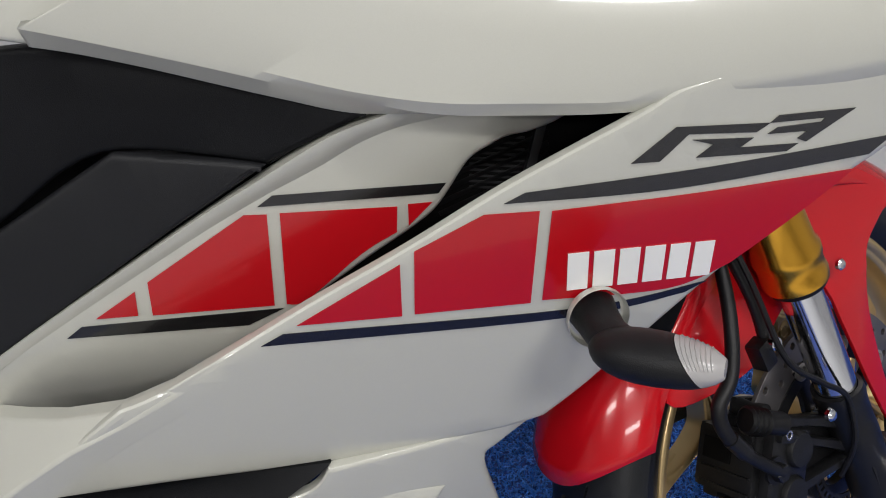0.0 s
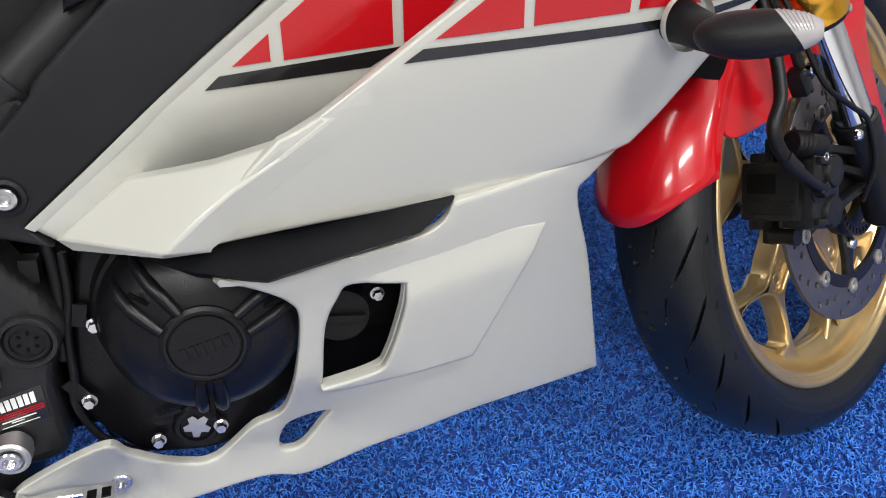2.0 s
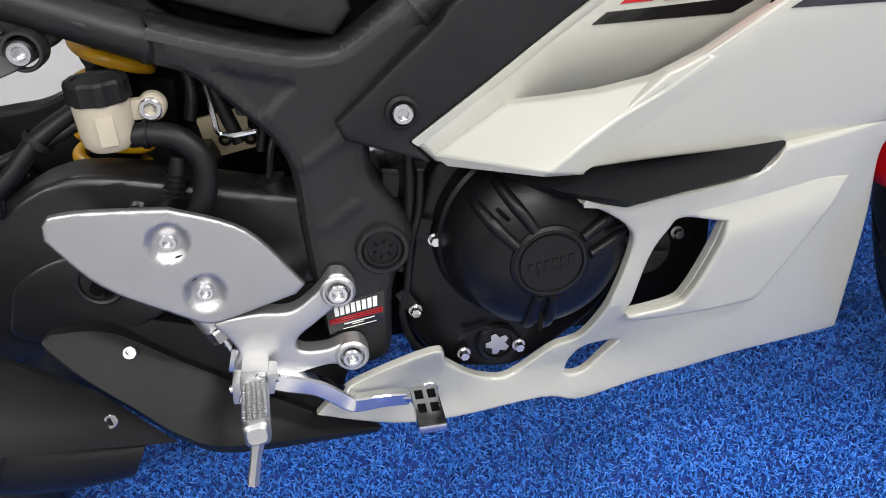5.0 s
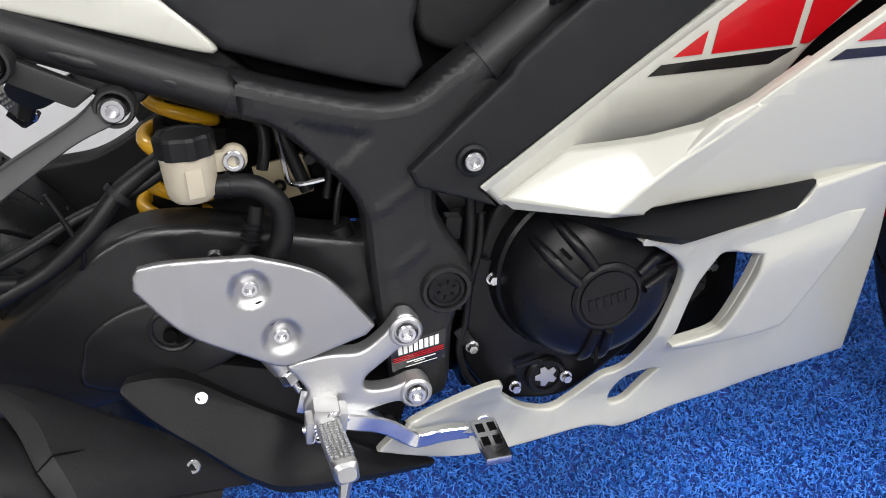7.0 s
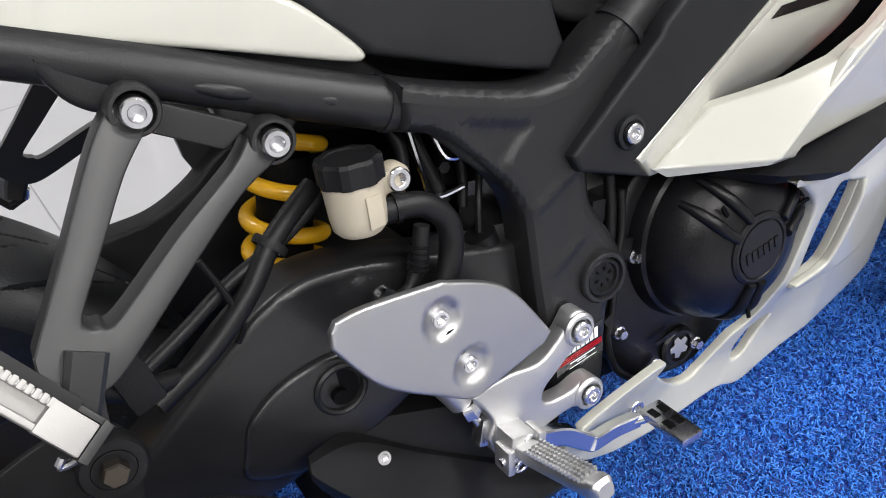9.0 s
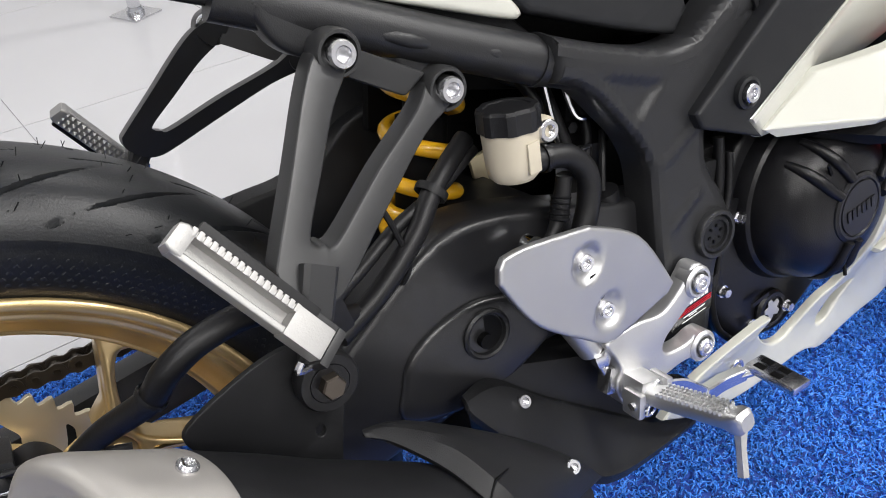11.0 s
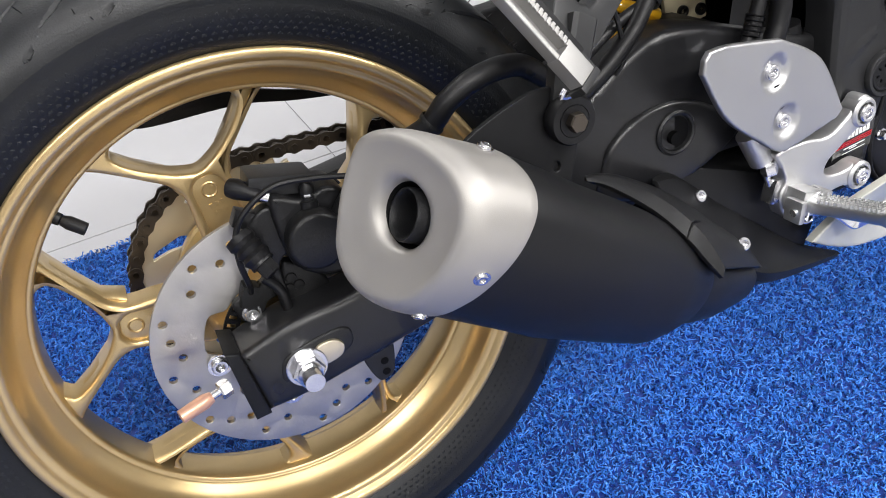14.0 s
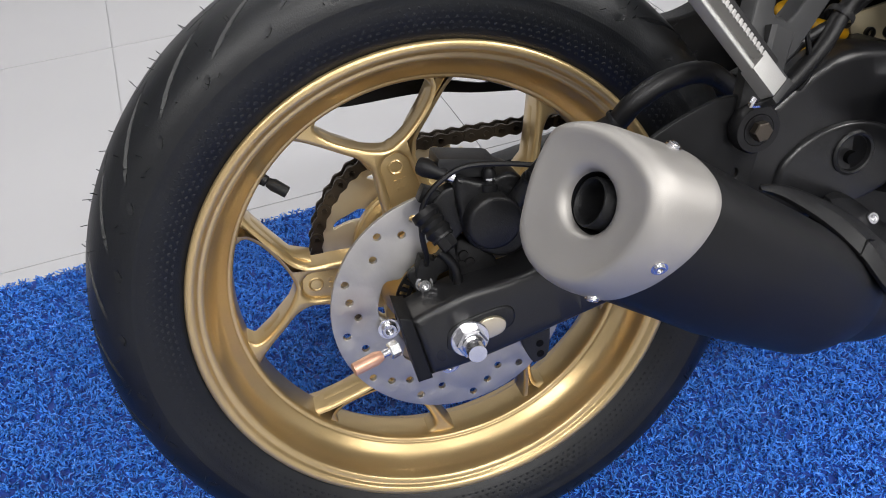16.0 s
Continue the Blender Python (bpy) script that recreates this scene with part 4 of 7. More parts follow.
# oil sticker: its lettering as a plain slanted block with red and grey bars
y_st = lambda d: off(lambda x, z: y_plate_flat(z), -0.0006 - d)
stick = plate("oil_sticker", [(0.538, 0.045), (0.589, 0.0525), (0.5865, 0.0215), (0.538, 0.0155)], y_st(0.0), 0.0004, STRIPE, frame_part, 0, 0.02, label="black oil sticker with red and white print", closed_spline=False)
def on_sticker(u0, u1, v0, v1, mat, name):
    a, b, c, d = Vector((0.538, 0.045)), Vector((0.589, 0.0525)), Vector((0.5865, 0.0215)), Vector((0.538, 0.0155))
    q = lambda u, v: (a * (1 - u) + b * u) * (1 - v) + (d * (1 - u) + c * u) * v
    plate(name, [q(u0, v0), q(u1, v0), q(u1, v1), q(u0, v1)], y_st(0.0005), 0.0003, mat, stick, 0, 0.02, closed_spline=False)
for k in range(8):
    on_sticker(0.14 + 0.095 * k, 0.14 + 0.095 * k + 0.072, 0.10, 0.42, LETTER, "white_letter_block")
for k in range(3):
    on_sticker(0.03, 0.97, 0.50 + 0.065 * k, 0.53 + 0.065 * k, RED, "red_line")
on_sticker(0.28, 0.82, 0.73, 0.765, LETTER, "small_print_bar")
on_sticker(0.42, 0.62, 0.80, 0.825, LETTER, "small_print_bar")
on_sticker(0.25, 0.85, 0.90, 0.92, LETTER, "small_print_bar")

# ---------- engine ----------
engine = box("engine", (0.30, 0.20, 0.20), pose(0.755, 0.0, 0.05), ENGINE, bike, 0.02, "black engine with a round clutch cover")
# Near-black filler blocks close the view through and stand for shade inside.
box("crankcase_filler", (0.22, 0.20, 0.16), pose(0.80, 0.0, 0.20, 0, -20, 0), VOID, engine, 0.02)
box("head_filler", (0.16, 0.2, 0.2), pose(0.93, 0.0, 0.26, 0, -20, 0), VOID, engine, 0.02)
box("gearbox_filler", (0.17, 0.16, 0.14), pose(0.625, 0.0, 0.03), VOID, engine, 0.02)
COVER_EDGE = [(0.645, 0.150), (0.619, 0.085), (0.606, 0.022), (0.613, -0.012), (0.637, -0.047), (0.667, -0.058), (0.704, -0.062), (0.739, -0.046), (0.785, -0.012), (0.812, 0.039), (0.815, 0.085), (0.785, 0.135), (0.73, 0.160), (0.68, 0.165)]
plate("crankcase_cover", COVER_EDGE, -0.121, 0.03, ENGINE, engine, 0.006, label="black crankcase cover")
cm = aim((0.722, 0.0, 0.082), (0, 1, 0))
ROLL = [(0.088, -0.112), (0.086, -0.126), (0.083, -0.134), (0.0800, -0.1365), (0.0790, -0.142), (0.0770, -0.150), (0.0735, -0.160), (0.0660, -0.171), (0.0550, -0.179), (0.0400, -0.184), (0.0330, -0.1855), (0.0325, -0.1870), (0.0295, -0.1885), (0.0272, -0.1885), (0.0262, -0.1870), (0.0255, -0.1870), (0.0250, -0.1885), (0.0002, -0.1888)]
lathe("clutch_cover", ROLL, ENGINE, engine, cm, 96, label="domed black clutch cover with embossed emblem", sharp=20)
# three pairs of ridges that run from the emblem to the rim
def y_dome(r):
    rr, yy = zip(*sorted((p[0], p[1]) for p in ROLL))
    return float(np.interp(r, rr, yy))
for base, sp in ((128, 17), (128, -17), (20, 15), (20, -15), (262, 11), (262, -11)):
    pts = []
    for r in (0.032, 0.044, 0.056, 0.068, 0.076):
        a = math.radians(base + sp * (0.035 / max(r, 0.035)) ** 0.8)
        pts.append((0.722 + r * math.cos(a), y_dome(r) - 0.0005, 0.082 + r * math.sin(a)))
    tube("ridge", pts, [0.0042, 0.0052, 0.0056, 0.0050, 0.003], ENGINE, engine, 10, 4)
for base in (128, 20, 262):
    a = math.radians(base)
    m0 = Vector((0.722 + 0.054 * math.cos(a), y_dome(0.054) - 0.0015, 0.082 + 0.054 * math.sin(a)))
    # Solid bar in near-black, drawn as the shade of a slot.
    box("recess", (0.026, 0.002, 0.0036), pose(*m0, 0, -base, 0) @ pose(0, 0, 0, 0, 0, -14), VOID, engine, 0.0008)
for k in range(6):
    box("embossed_block", (0.0046, 0.0012, 0.0105), pose(0.7060 + 0.0066 * k, -0.1890, 0.0785 + 0.0009 * k, 0, -9, 0), ENGINE, engine, 0.0004)
box("embossed_block", (0.024, 0.0012, 0.0045), pose(0.668, -0.1275, -0.012, 0, -8, 0), ENGINE, engine, 0.0004)
for p in ((0.638, -0.127, 0.087), (0.6148, -0.128, 0.0205), (0.655, -0.127, -0.0345), (0.707, -0.126, -0.0355), (0.860, -0.118, 0.054)):
    bolt("cover_bolt", p, 0.0048, 0.006, ZINC, engine, hexhead=True, washer=0.0062, label="zinc plated flange bolt")
om = aim((0.6875, -0.120, -0.0318), (0, 1, 0))
oil = lathe("level_window", [(0.0205, 0.0), (0.0205, -0.004), (0.018, -0.007), (0.0145, -0.007), (0.0135, -0.004), (0.0002, -0.004)], ENGINE, engine, om, 36, label="oil window with a bright star plate")
star = bmesh.new()
outline = []
for k in range(15):
    a = 2 * math.pi * k / 15
    r = 0.0115 if k % 3 else 0.0070
    outline.append((r * math.cos(a), r * math.sin(a)))
add_plate(star, [outline], 0.001, framed(om @ Matrix(((1, 0, 0, 0), (0, 0, 1, -0.0062), (0, 1, 0, 0), (0, 0, 0, 1)))), 0.0003)
part("star_plate", star, ALLOY, oil)
# filler cap seen through the cowl window
fm = aim((0.826, -0.120, 0.045), (0, 1, 0))
cap = lathe("filler_cap", [(0.026, 0.02), (0.026, -0.004), (0.024, -0.008), (0.0002, -0.009)], PLASTIC, engine, fm, 36, label="black oil filler cap")
box("grip", (0.040, 0.008, 0.008), fm @ pose(0, -0.011, 0, 0, 12, 0), PLASTIC, cap, 0.002)
box("inner_bracket", (0.03, 0.02, 0.07), pose(0.862, -0.105, 0.052, 0, 12, 0), VOID, engine, 0.004)
# wiring and hose on the cover's rear edge
tube("wiring", [(0.632, -0.123, 0.150), (0.627, -0.126, 0.115), (0.617, -0.127, 0.085), (0.610, -0.127, 0.045), (0.603, -0.126, 0.018), (0.612, -0.124, -0.020), (0.640, -0.122, -0.050)], 0.0036, HOSE, engine, 10)
tube("wiring", [(0.624, -0.119, 0.165), (0.620, -0.121, 0.120), (0.606, -0.122, 0.060)], 0.005, HOSE, engine, 10)
box("clamp", (0.014, 0.003, 0.02), pose(0.628, -0.127, 0.098, 0, 20, 0), ENGINE, engine, 0.001)
box("clamp", (0.012, 0.003, 0.02), pose(0.608, -0.128, 0.033, 0, -25, 0), ENGINE, engine, 0.001)
box("connector", (0.014, 0.014, 0.020), pose(0.606, -0.118, 0.140, 0, 10, 0), PLASTIC, engine, 0.002)

# ---------- rider's foot controls ----------
BRACKET = [(0.45, 0.055), (0.482, 0.058), (0.51, 0.055), (0.53, 0.066), (0.541, 0.077), (0.548, 0.084), (0.558, 0.082), (0.5635, 0.071), (0.559, 0.059), (0.546, 0.052), (0.528, 0.04), (0.514, 0.03), (0.51, 0.02), (0.517, 0.014), (0.535, 0.013), (0.55, 0.017), (0.562, 0.016), (0.5685, 0.005), (0.563, -0.007), (0.551, -0.0085), (0.536, -0.003), (0.513, -0.006), (0.493, -0.012), (0.479, -0.015), (0.464, -0.013), (0.456, 0.009), (0.462, 0.024), (0.455, 0.042)]
hanger = plate("foot_bracket", BRACKET, -0.1575, 0.016, ALLOY, bike, 0.003, label="cast aluminium footrest bracket")
for at in ((0.5512, -0.1575, 0.068), (0.5546, -0.1575, 0.0035)):
    lathe("boss", [(0.0145, 0.012), (0.0145, -0.001), (0.0125, -0.003), (0.0105, -0.003), (0.010, -0.0015)], ALLOY, hanger, aim(at, (0, 1, 0)), 32)
    bolt("bolt", (at[0], at[1] - 0.0015, at[2]), 0.0085, 0.005, ZINC, hanger, label="zinc plated socket bolt")
box("peg_mount", (0.022, 0.024, 0.024), pose(0.473, -0.167, 0.006, 0, 12, 0), ALLOY, hanger, 0.003)
box("peg_lug", (0.007, 0.020, 0.022), pose(0.4585, -0.174, 0.002, 0, 8, 0), ALLOY, hanger, 0.003)
bolt("mount_bolt", (0.480, -0.176, 0.010), 0.006, 0.004, ZINC, hanger)
tube("return_spring", [(0.466 + 0.006 * math.cos(k * 1.3), -0.166 - 0.0012 * k, -0.004 + 0.006 * math.sin(k * 1.3)) for k in range(18)], 0.0011, ZINC, hanger, 6, 3)

peg_a, peg_b = Vector((0.4735, -0.176, 0.005)), Vector((0.4815, -0.262, 0.021))
pax = (peg_b - peg_a).normalized()
PM = aim(peg_a, pax, (0, 0, 1))
footrest = group_of("footrest", bike)
tagged(footrest, "ribbed bare aluminium footrest with a feeler pin")
core_bm = bmesh.new()
L = (peg_b - peg_a).length
sec = lambda w, h: rounded([(-w, -h), (w, -h), (w, h), (-w, h)], 0.005)
add_loft(core_bm, [[PM @ Vector((p.x, y, p.y)) for p in sec(w, h)] for y, w, h in ((0, 0.0085, 0.0065), (0.012, 0.0105, 0.0062), (L - 0.012, 0.0100, 0.0062), (L - 0.006, 0.0098, 0.0088), (L + 0.000, 0.0092, 0.0088), (L + 0.003, 0.007, 0.006))])
part("peg_body", core_bm, ALLOY, footrest)
teeth = bmesh.new()
for i in range(5):
    for j in range(15):
        add_box(teeth, (0.0026, 0.0026, 0.0034), PM @ pose(-0.0080 + 0.0040 * i, 0.016 + (L - 0.030) * j / 14 + 0.001 * (i % 2), 0.0072, 0, 0, 45), 0.0007)
part("tread_teeth", teeth, ALLOY, footrest)
tube("feeler_pin", [(0.4805, -0.259, 0.014), (0.477, -0.2625, 0.002), (0.4715, -0.2690, -0.0185)], [0.0056, 0.0042, 0.0046], ALLOY, footrest, 6, 0, "hexagonal feeler pin")

pedal = bmesh.new()
pl = [(0.476, -0.156, -0.004), (0.497, -0.160, -0.0105), (0.523, -0.160, -0.0210), (0.545, -0.1605, -0.0400), (0.553, -0.1615, -0.0440), (0.575, -0.1600, -0.0450), (0.597, -0.1640, -0.0440)]
fine = spline(pl, 5)
rings = []
for i, p in enumerate(fine):
    h = 0.0092 - 0.003 * i / len(fine)
    d = (fine[min(i + 1, len(fine) - 1)] - fine[max(i - 1, 0)]).normalized()
    n2 = Vector((-d.z, 0, d.x)).normalized()
    out = Vector((0, 1, 0))
    rings.append([p + n2 * (h * a) + out * (0.0055 * b) for a, b in ((1, -0.8), (0.8, -1), (-0.8, -1), (-1, -0.8), (-1, 0.8), (-0.8, 1), (0.8, 1), (1, 0.8))])
add_loft(pedal, rings)
brake_pedal = part("brake_pedal", pedal, CHROME, bike, "polished steel brake pedal", 30)
PADM = pose(0.6115, -0.1900, -0.0400, 5, 4, 2)
pad = box("pedal_pad", (0.024, 0.050, 0.008), PADM, ZINC, brake_pedal, 0.0025, "chrome pedal pad with four windows")
for i in (-1, 1):
    for j in (-1, 1):
        # Near-black chips on the pad give its windows their dark inside.
        box("pad_window", (0.0072, 0.0105, 0.0012), PADM @ pose(0.0055 * i, 0.0085 * j + 0.005, 0.0039), VOID, pad, 0.0005)
tube("pad_stem", [(0.594, -0.1635, -0.0440), (0.606, -0.1700, -0.0415)], 0.0055, CHROME, brake_pedal, 12, 0)

# heel guard
HEEL = [(0.352, 0.166, 1), (0.357, 0.172, 1), (0.380, 0.172), (0.438, 0.163, 1), (0.490, 0.134), (0.526, 0.078, 1), (0.518, 0.071, 1), (0.465, 0.061), (0.446, 0.060), (0.421, 0.076), (0.378, 0.110), (0.350, 0.155, 1)]
y_heel = lambda x, z: -0.1745 + (x - 0.352) * 0.1
def y_heel_dished(x, z):
    y = y_heel(x, z)
    for bx, bz in ((0.4321, 0.1356), (0.4495, 0.0876)):
        r = math.hypot(x - bx, z - bz)
        y += 0.0055 * max(0.0, min(1.0, (0.0165 - r) / 0.006))
    return y
heel = plate("heel_guard", HEEL, y_heel_dished, 0.006, HEELALLOY, bike, 0.0028, 0.0032, label="satin aluminium heel guard with two bolts")
for bx, bz in ((0.4321, 0.1356), (0.4495, 0.0876)):
    bolt("bolt", (bx, y_heel(bx, bz) + 0.0050, bz), 0.0068, 0.004, ZINC, heel, label="zinc plated socket bolt")
tube("spacer", [(0.440, -0.164, 0.112), (0.440, -0.125, 0.112)], 0.012, VOID, heel, 16, 0)

# rear master cylinder and its reservoir
mc = tube("master_cylinder", [(0.430, -0.140, 0.075), (0.446, -0.142, 0.045)], 0.011, ALLOY, bike, 20, 0, "bare metal rear brake master cylinder")
tube("push_rod", [(0.446, -0.142, 0.045), (0.456, -0.144, 0.018)], 0.0035, ZINC, mc, 10, 0)
bolt("locknut", (0.4495, -0.150, 0.036), 0.008, 0.010, ZINC, mc, (0.3, 0, -0.9), hexhead=True)
box("clevis", (0.013, 0.014, 0.024), pose(0.459, -0.1455, 0.012, 0, 18, 0), ZINC, mc, 0.003)
bolt("clevis_pin", (0.460, -0.153, 0.006), 0.004, 0.003, ZINC, mc)
RM = aim((0.403, -0.130, 0.2045), (0.03, 0.0, 1.0), (0, 1, 0))
res = lathe("fluid_reservoir", [(0.0002, 0.0), (0.0150, 0.0), (0.0185, 0.004), (0.0195, 0.012), (0.0205, 0.036), (0.0205, 0.040)], RESERVOIR, bike, RM, 40, label="translucent white brake fluid reservoir with a black cap")
capp = []
rcap = bmesh.new()
for k in range(48):
    capp.append(0.0226 if (k // 3) % 2 else 0.0212)
def cap_ring(y, s):
    return [RM @ Vector((s * capp[k] * math.cos(2 * math.pi * k / 48), y, s * capp[k] * math.sin(2 * math.pi * k / 48))) for k in range(48)]
add_loft(rcap, [cap_ring(0.036, 1), cap_ring(0.050, 1), cap_ring(0.0525, 0.94), cap_ring(0.0525, 0.75), cap_ring(0.0515, 0.7), cap_ring(0.0515, 0.2)])
part("cap", rcap, PLASTIC, res, "ribbed black screw cap", 25)
box("window", (0.012, 0.0015, 0.022), pose(0.408, -0.1498, 0.222, 0, 2, 12), RESERVOIR, res, 0.0005)
box("lug", (0.022, 0.010, 0.016), pose(0.428, -0.124, 0.229), RESERVOIR, res, 0.004)
lathe("lug_ring", [(0.0105, 0.006), (0.0105, -0.004), (0.009, -0.006), (0.0002, -0.006)], RESERVOIR, res, aim((0.437, -0.122, 0.229), (0, 1, 0)), 28)
bolt("lug_bolt", (0.437, -0.128, 0.229), 0.0085, 0.004, ZINC, res)
tube("reservoir_hose", [(0.418, -0.130, 0.211), (0.436, -0.131, 0.210), (0.452, -0.132, 0.205), (0.4655, -0.133, 0.188), (0.464, -0.134, 0.165), (0.452, -0.136, 0.140), (0.440, -0.138, 0.115)], 0.0092, HOSE, res, 16)
tube("hose_clip", [(0.428, -0.1305, 0.2108), (0.432, -0.1308, 0.2104)], 0.0108, ENGINE, res, 16, 0)
tube("brake_line", [(0.448, -0.128, 0.190), (0.440, -0.129, 0.165), (0.428, -0.132, 0.150), (0.415, -0.134, 0.147)], [0.006, 0.007, 0.0045, 0.004], HOSE, bike, 12, 6, "braided rear brake line with a metal ferrule")
tube("ferrule", [(0.4425, -0.1292, 0.176), (0.4375, -0.1300, 0.160)], 0.0075, ENGINE, bike, 12, 0, "dark metal hose ferrule")
tube("banjo", [(0.408, -0.128, 0.150), (0.408, -0.137, 0.150)], 0.008, CHROME, bike, 16, 0, "bright banjo fitting")

# clutter behind the frame
for pts, r in (([(0.470, -0.085, 0.255), (0.474, -0.090, 0.210), (0.478, -0.092, 0.190), (0.505, -0.092, 0.190)], 0.0024), ([(0.488, -0.088, 0.240), (0.496, -0.090, 0.216), (0.515, -0.090, 0.213), (0.530, -0.088, 0.220)], 0.0024)):
    tube("bent_wire", pts, r, CHROME, bike, 8, 5, "bright bent wire clip")
lever = tube("brake_switch", [(0.509, -0.098, 0.150), (0.518, -0.098, 0.108)], 0.013, HOSE, bike, 16, 0, "black rubber brake light switch boot")
tube("cable", [(0.509, -0.098, 0.150), (0.515, -0.094, 0.175), (0.525, -0.085, 0.195)], 0.003, HOSE, lever, 8)
for pts, r in (([(0.450, -0.075, 0.262), (0.462, -0.085, 0.235), (0.456, -0.090, 0.205)], 0.005), ([(0.470, -0.07, 0.27), (0.478, -0.082, 0.225), (0.490, -0.085, 0.180)], 0.006), ([(0.50, -0.07, 0.25), (0.512, -0.08, 0.205), (0.505, -0.085, 0.17)], 0.004), ([(0.43, -0.06, 0.275), (0.45, -0.075, 0.255), (0.50, -0.08, 0.246)], 0.004)):
    tube("loose_hose", pts, r, HOSE, bike, 10, 6, "thin black hose behind the frame")
# Added near-black blocks stand in for shade behind the frame and under the seat.
box("frame_gap_block", (0.05, 0.04, 0.05), pose(0.525, -0.05, 0.205, 0, 10, 0), VOID, bike, 0.004, "near-black block behind the frame")
box("seat_gap_filler", (0.26, 0.15, 0.07), pose(0.53, 0.0, 0.300, 0, 8, 0), VOID, bike, 0.01, "added near-black block for the shade under the seat")
tube("cover_bolt", [(0.4955, -0.078, 0.206), (0.4955, -0.085, 0.206)], 0.005, ENGINE, bike, 6, 0, "small dark bolt")

# pale bracket with two black screws, deep behind the frame
conn = box("relay_bracket", (0.050, 0.006, 0.040), pose(0.472, 0.000, 0.162, 0, -8, 0), material("cream_plated_steel", (0.62, 0.54, 0.36), 0.4, metal=0.4, mottle=0.08), bike, 0.003, "cream coloured steel bracket with two black screws")
for x, z in ((0.4675, 0.157), (0.490, 0.155)):
    bolt("screw", (x, -0.003, z), 0.0062, 0.004, ENGINE, conn)
# Added near-black sheet that closes off the dark space behind the shock.
box("shock_gap_filler", (0.12, 0.012, 0.11), pose(0.440, 0.035, 0.262, 0, 12, 0), VOID, bike, 0.004, "added near-black sheet filling the dark space behind the shock")
box("peg_lug", (0.007, 0.020, 0.020), pose(0.4870, -0.174, 0.006, 0, 14, 0), ALLOY, hanger, 0.002)
tube("peg_pin", [(0.4530, -0.1765, 0.0020), (0.4925, -0.1765, 0.0070)], 0.0038, ZINC, hanger, 12, 0)
for k in range(5):
    q = Vector((0.4425, -0.1292, 0.176)).lerp(Vector((0.4375, -0.1300, 0.160)), k / 4)
    lathe("ferrule_ring", [(0.0072, -0.0009), (0.0086, 0.0), (0.0072, 0.0009)], ENGINE, bpy.data.objects["ferrule"], aim(q, (0.005, 0.0008, 0.016)), 18)
# Added near-black blocks hide the bright floor behind and read as deep shade.
box("under_seat_filler", (0.24, 0.12, 0.060), pose(0.510, 0.0, 0.262, 0, 14, 0), VOID, bike, 0.006, "added near-black block filling the shaded space under the seat")
box("wiring_gap_filler", (0.16, 0.03, 0.14), pose(0.500, 0.060, 0.165, 0, 8, 0), VOID, bike, 0.006, "added near-black block for the shade behind the wiring")


# ---------- swingarm ----------
ARM = [(-0.0455, 0.0190, 1), (0.0000, 0.0330), (0.062, 0.042), (0.130, 0.067), (0.210, 0.096), (0.256, 0.126), (0.317, 0.166), (0.354, 0.179), (0.389, 0.177), (0.425, 0.168), (0.500, 0.145), (0.580, 0.125), (0.605, 0.095), (0.590, 0.065), (0.500, 0.050), (0.410, 0.050), (0.330, 0.030), (0.250, 0.018), (0.121, -0.010), (0.062, -0.024), (0.004, -0.036), (-0.0350, -0.0395, 1)]
def y_arm(x, z):
    return float(np.interp(x, (-0.05, 0.12, 0.25, 0.40, 0.60), (-0.1240, -0.1240, -0.122, -0.118, -0.112)))
swingarm = plate("swingarm", ARM, y_arm, 0.042, ARMGLOSS, bike, 0.008, 0.03, label="semi-gloss black cast swingarm")
LOBE = [(0.285, 0.050), (0.288, 0.078), (0.298, 0.098), (0.326, 0.114), (0.366, 0.118), (0.405, 0.104), (0.44, 0.075), (0.40, 0.048), (0.34, 0.034)]
plate("arm_web", LOBE, off(y_arm, -0.005), 0.006, ARMGLOSS, swingarm, 0.005, 0.03)
sm = aim((0.3628, -0.121, 0.0906), (0, 1, 0))
lathe("arm_recess", [(0.0205, 0.002), (0.0205, -0.0055), (0.0185, -0.0070), (0.0165, -0.0060), (0.0155, -0.002), (0.0002, -0.002)], FRAME, swingarm, sm, 40)
# The recess floor is near-black to deepen its shade.
lathe("arm_recess_floor", [(0.0150, -0.0024), (0.0150, -0.0030), (0.0002, -0.0030)], VOID, swingarm, sm, 32)
tube("recess_knob", [(0.3600, -0.124, 0.087), (0.3600, -0.130, 0.087)], 0.006, VOID, swingarm, 14, 0)
ENDCAP = [(-0.0560, 0.0262, 1), (-0.0445, 0.0225, 1), (-0.0340, -0.0405, 1), (-0.0470, -0.0420, 1)]
plate("arm_end_cap", ENDCAP, -0.1246, 0.042, PLASTIC, swingarm, 0.0025, label="black plastic end cap")
# axle slot with its raised rim
plate("slot_rim", [(-0.012, -0.018), (0.035, -0.008), (0.044, 0.006), (0.034, 0.016), (-0.008, 0.008), (-0.018, -0.006)], -0.1256, 0.003, FRAME, swingarm, 0.0022)
plate("adjuster_plate", [(0.012, -0.010), (0.030, -0.008), (0.0345, 0.002), (0.026, 0.009), (0.012, 0.006)], -0.1285, 0.004, SPROCKET, swingarm, 0.001, label="champagne adjuster plate")
ax = group_of("rear_axle", bike)
tagged(ax, "zinc plated axle bolt with washer and locknut")
lathe("washer", [(0.0172, 0.003), (0.0172, -0.001), (0.0164, -0.002), (0.0002, -0.002)], ZINC, ax, aim((0.0015, -0.1275, -0.007), (0, 1, 0)), 36)
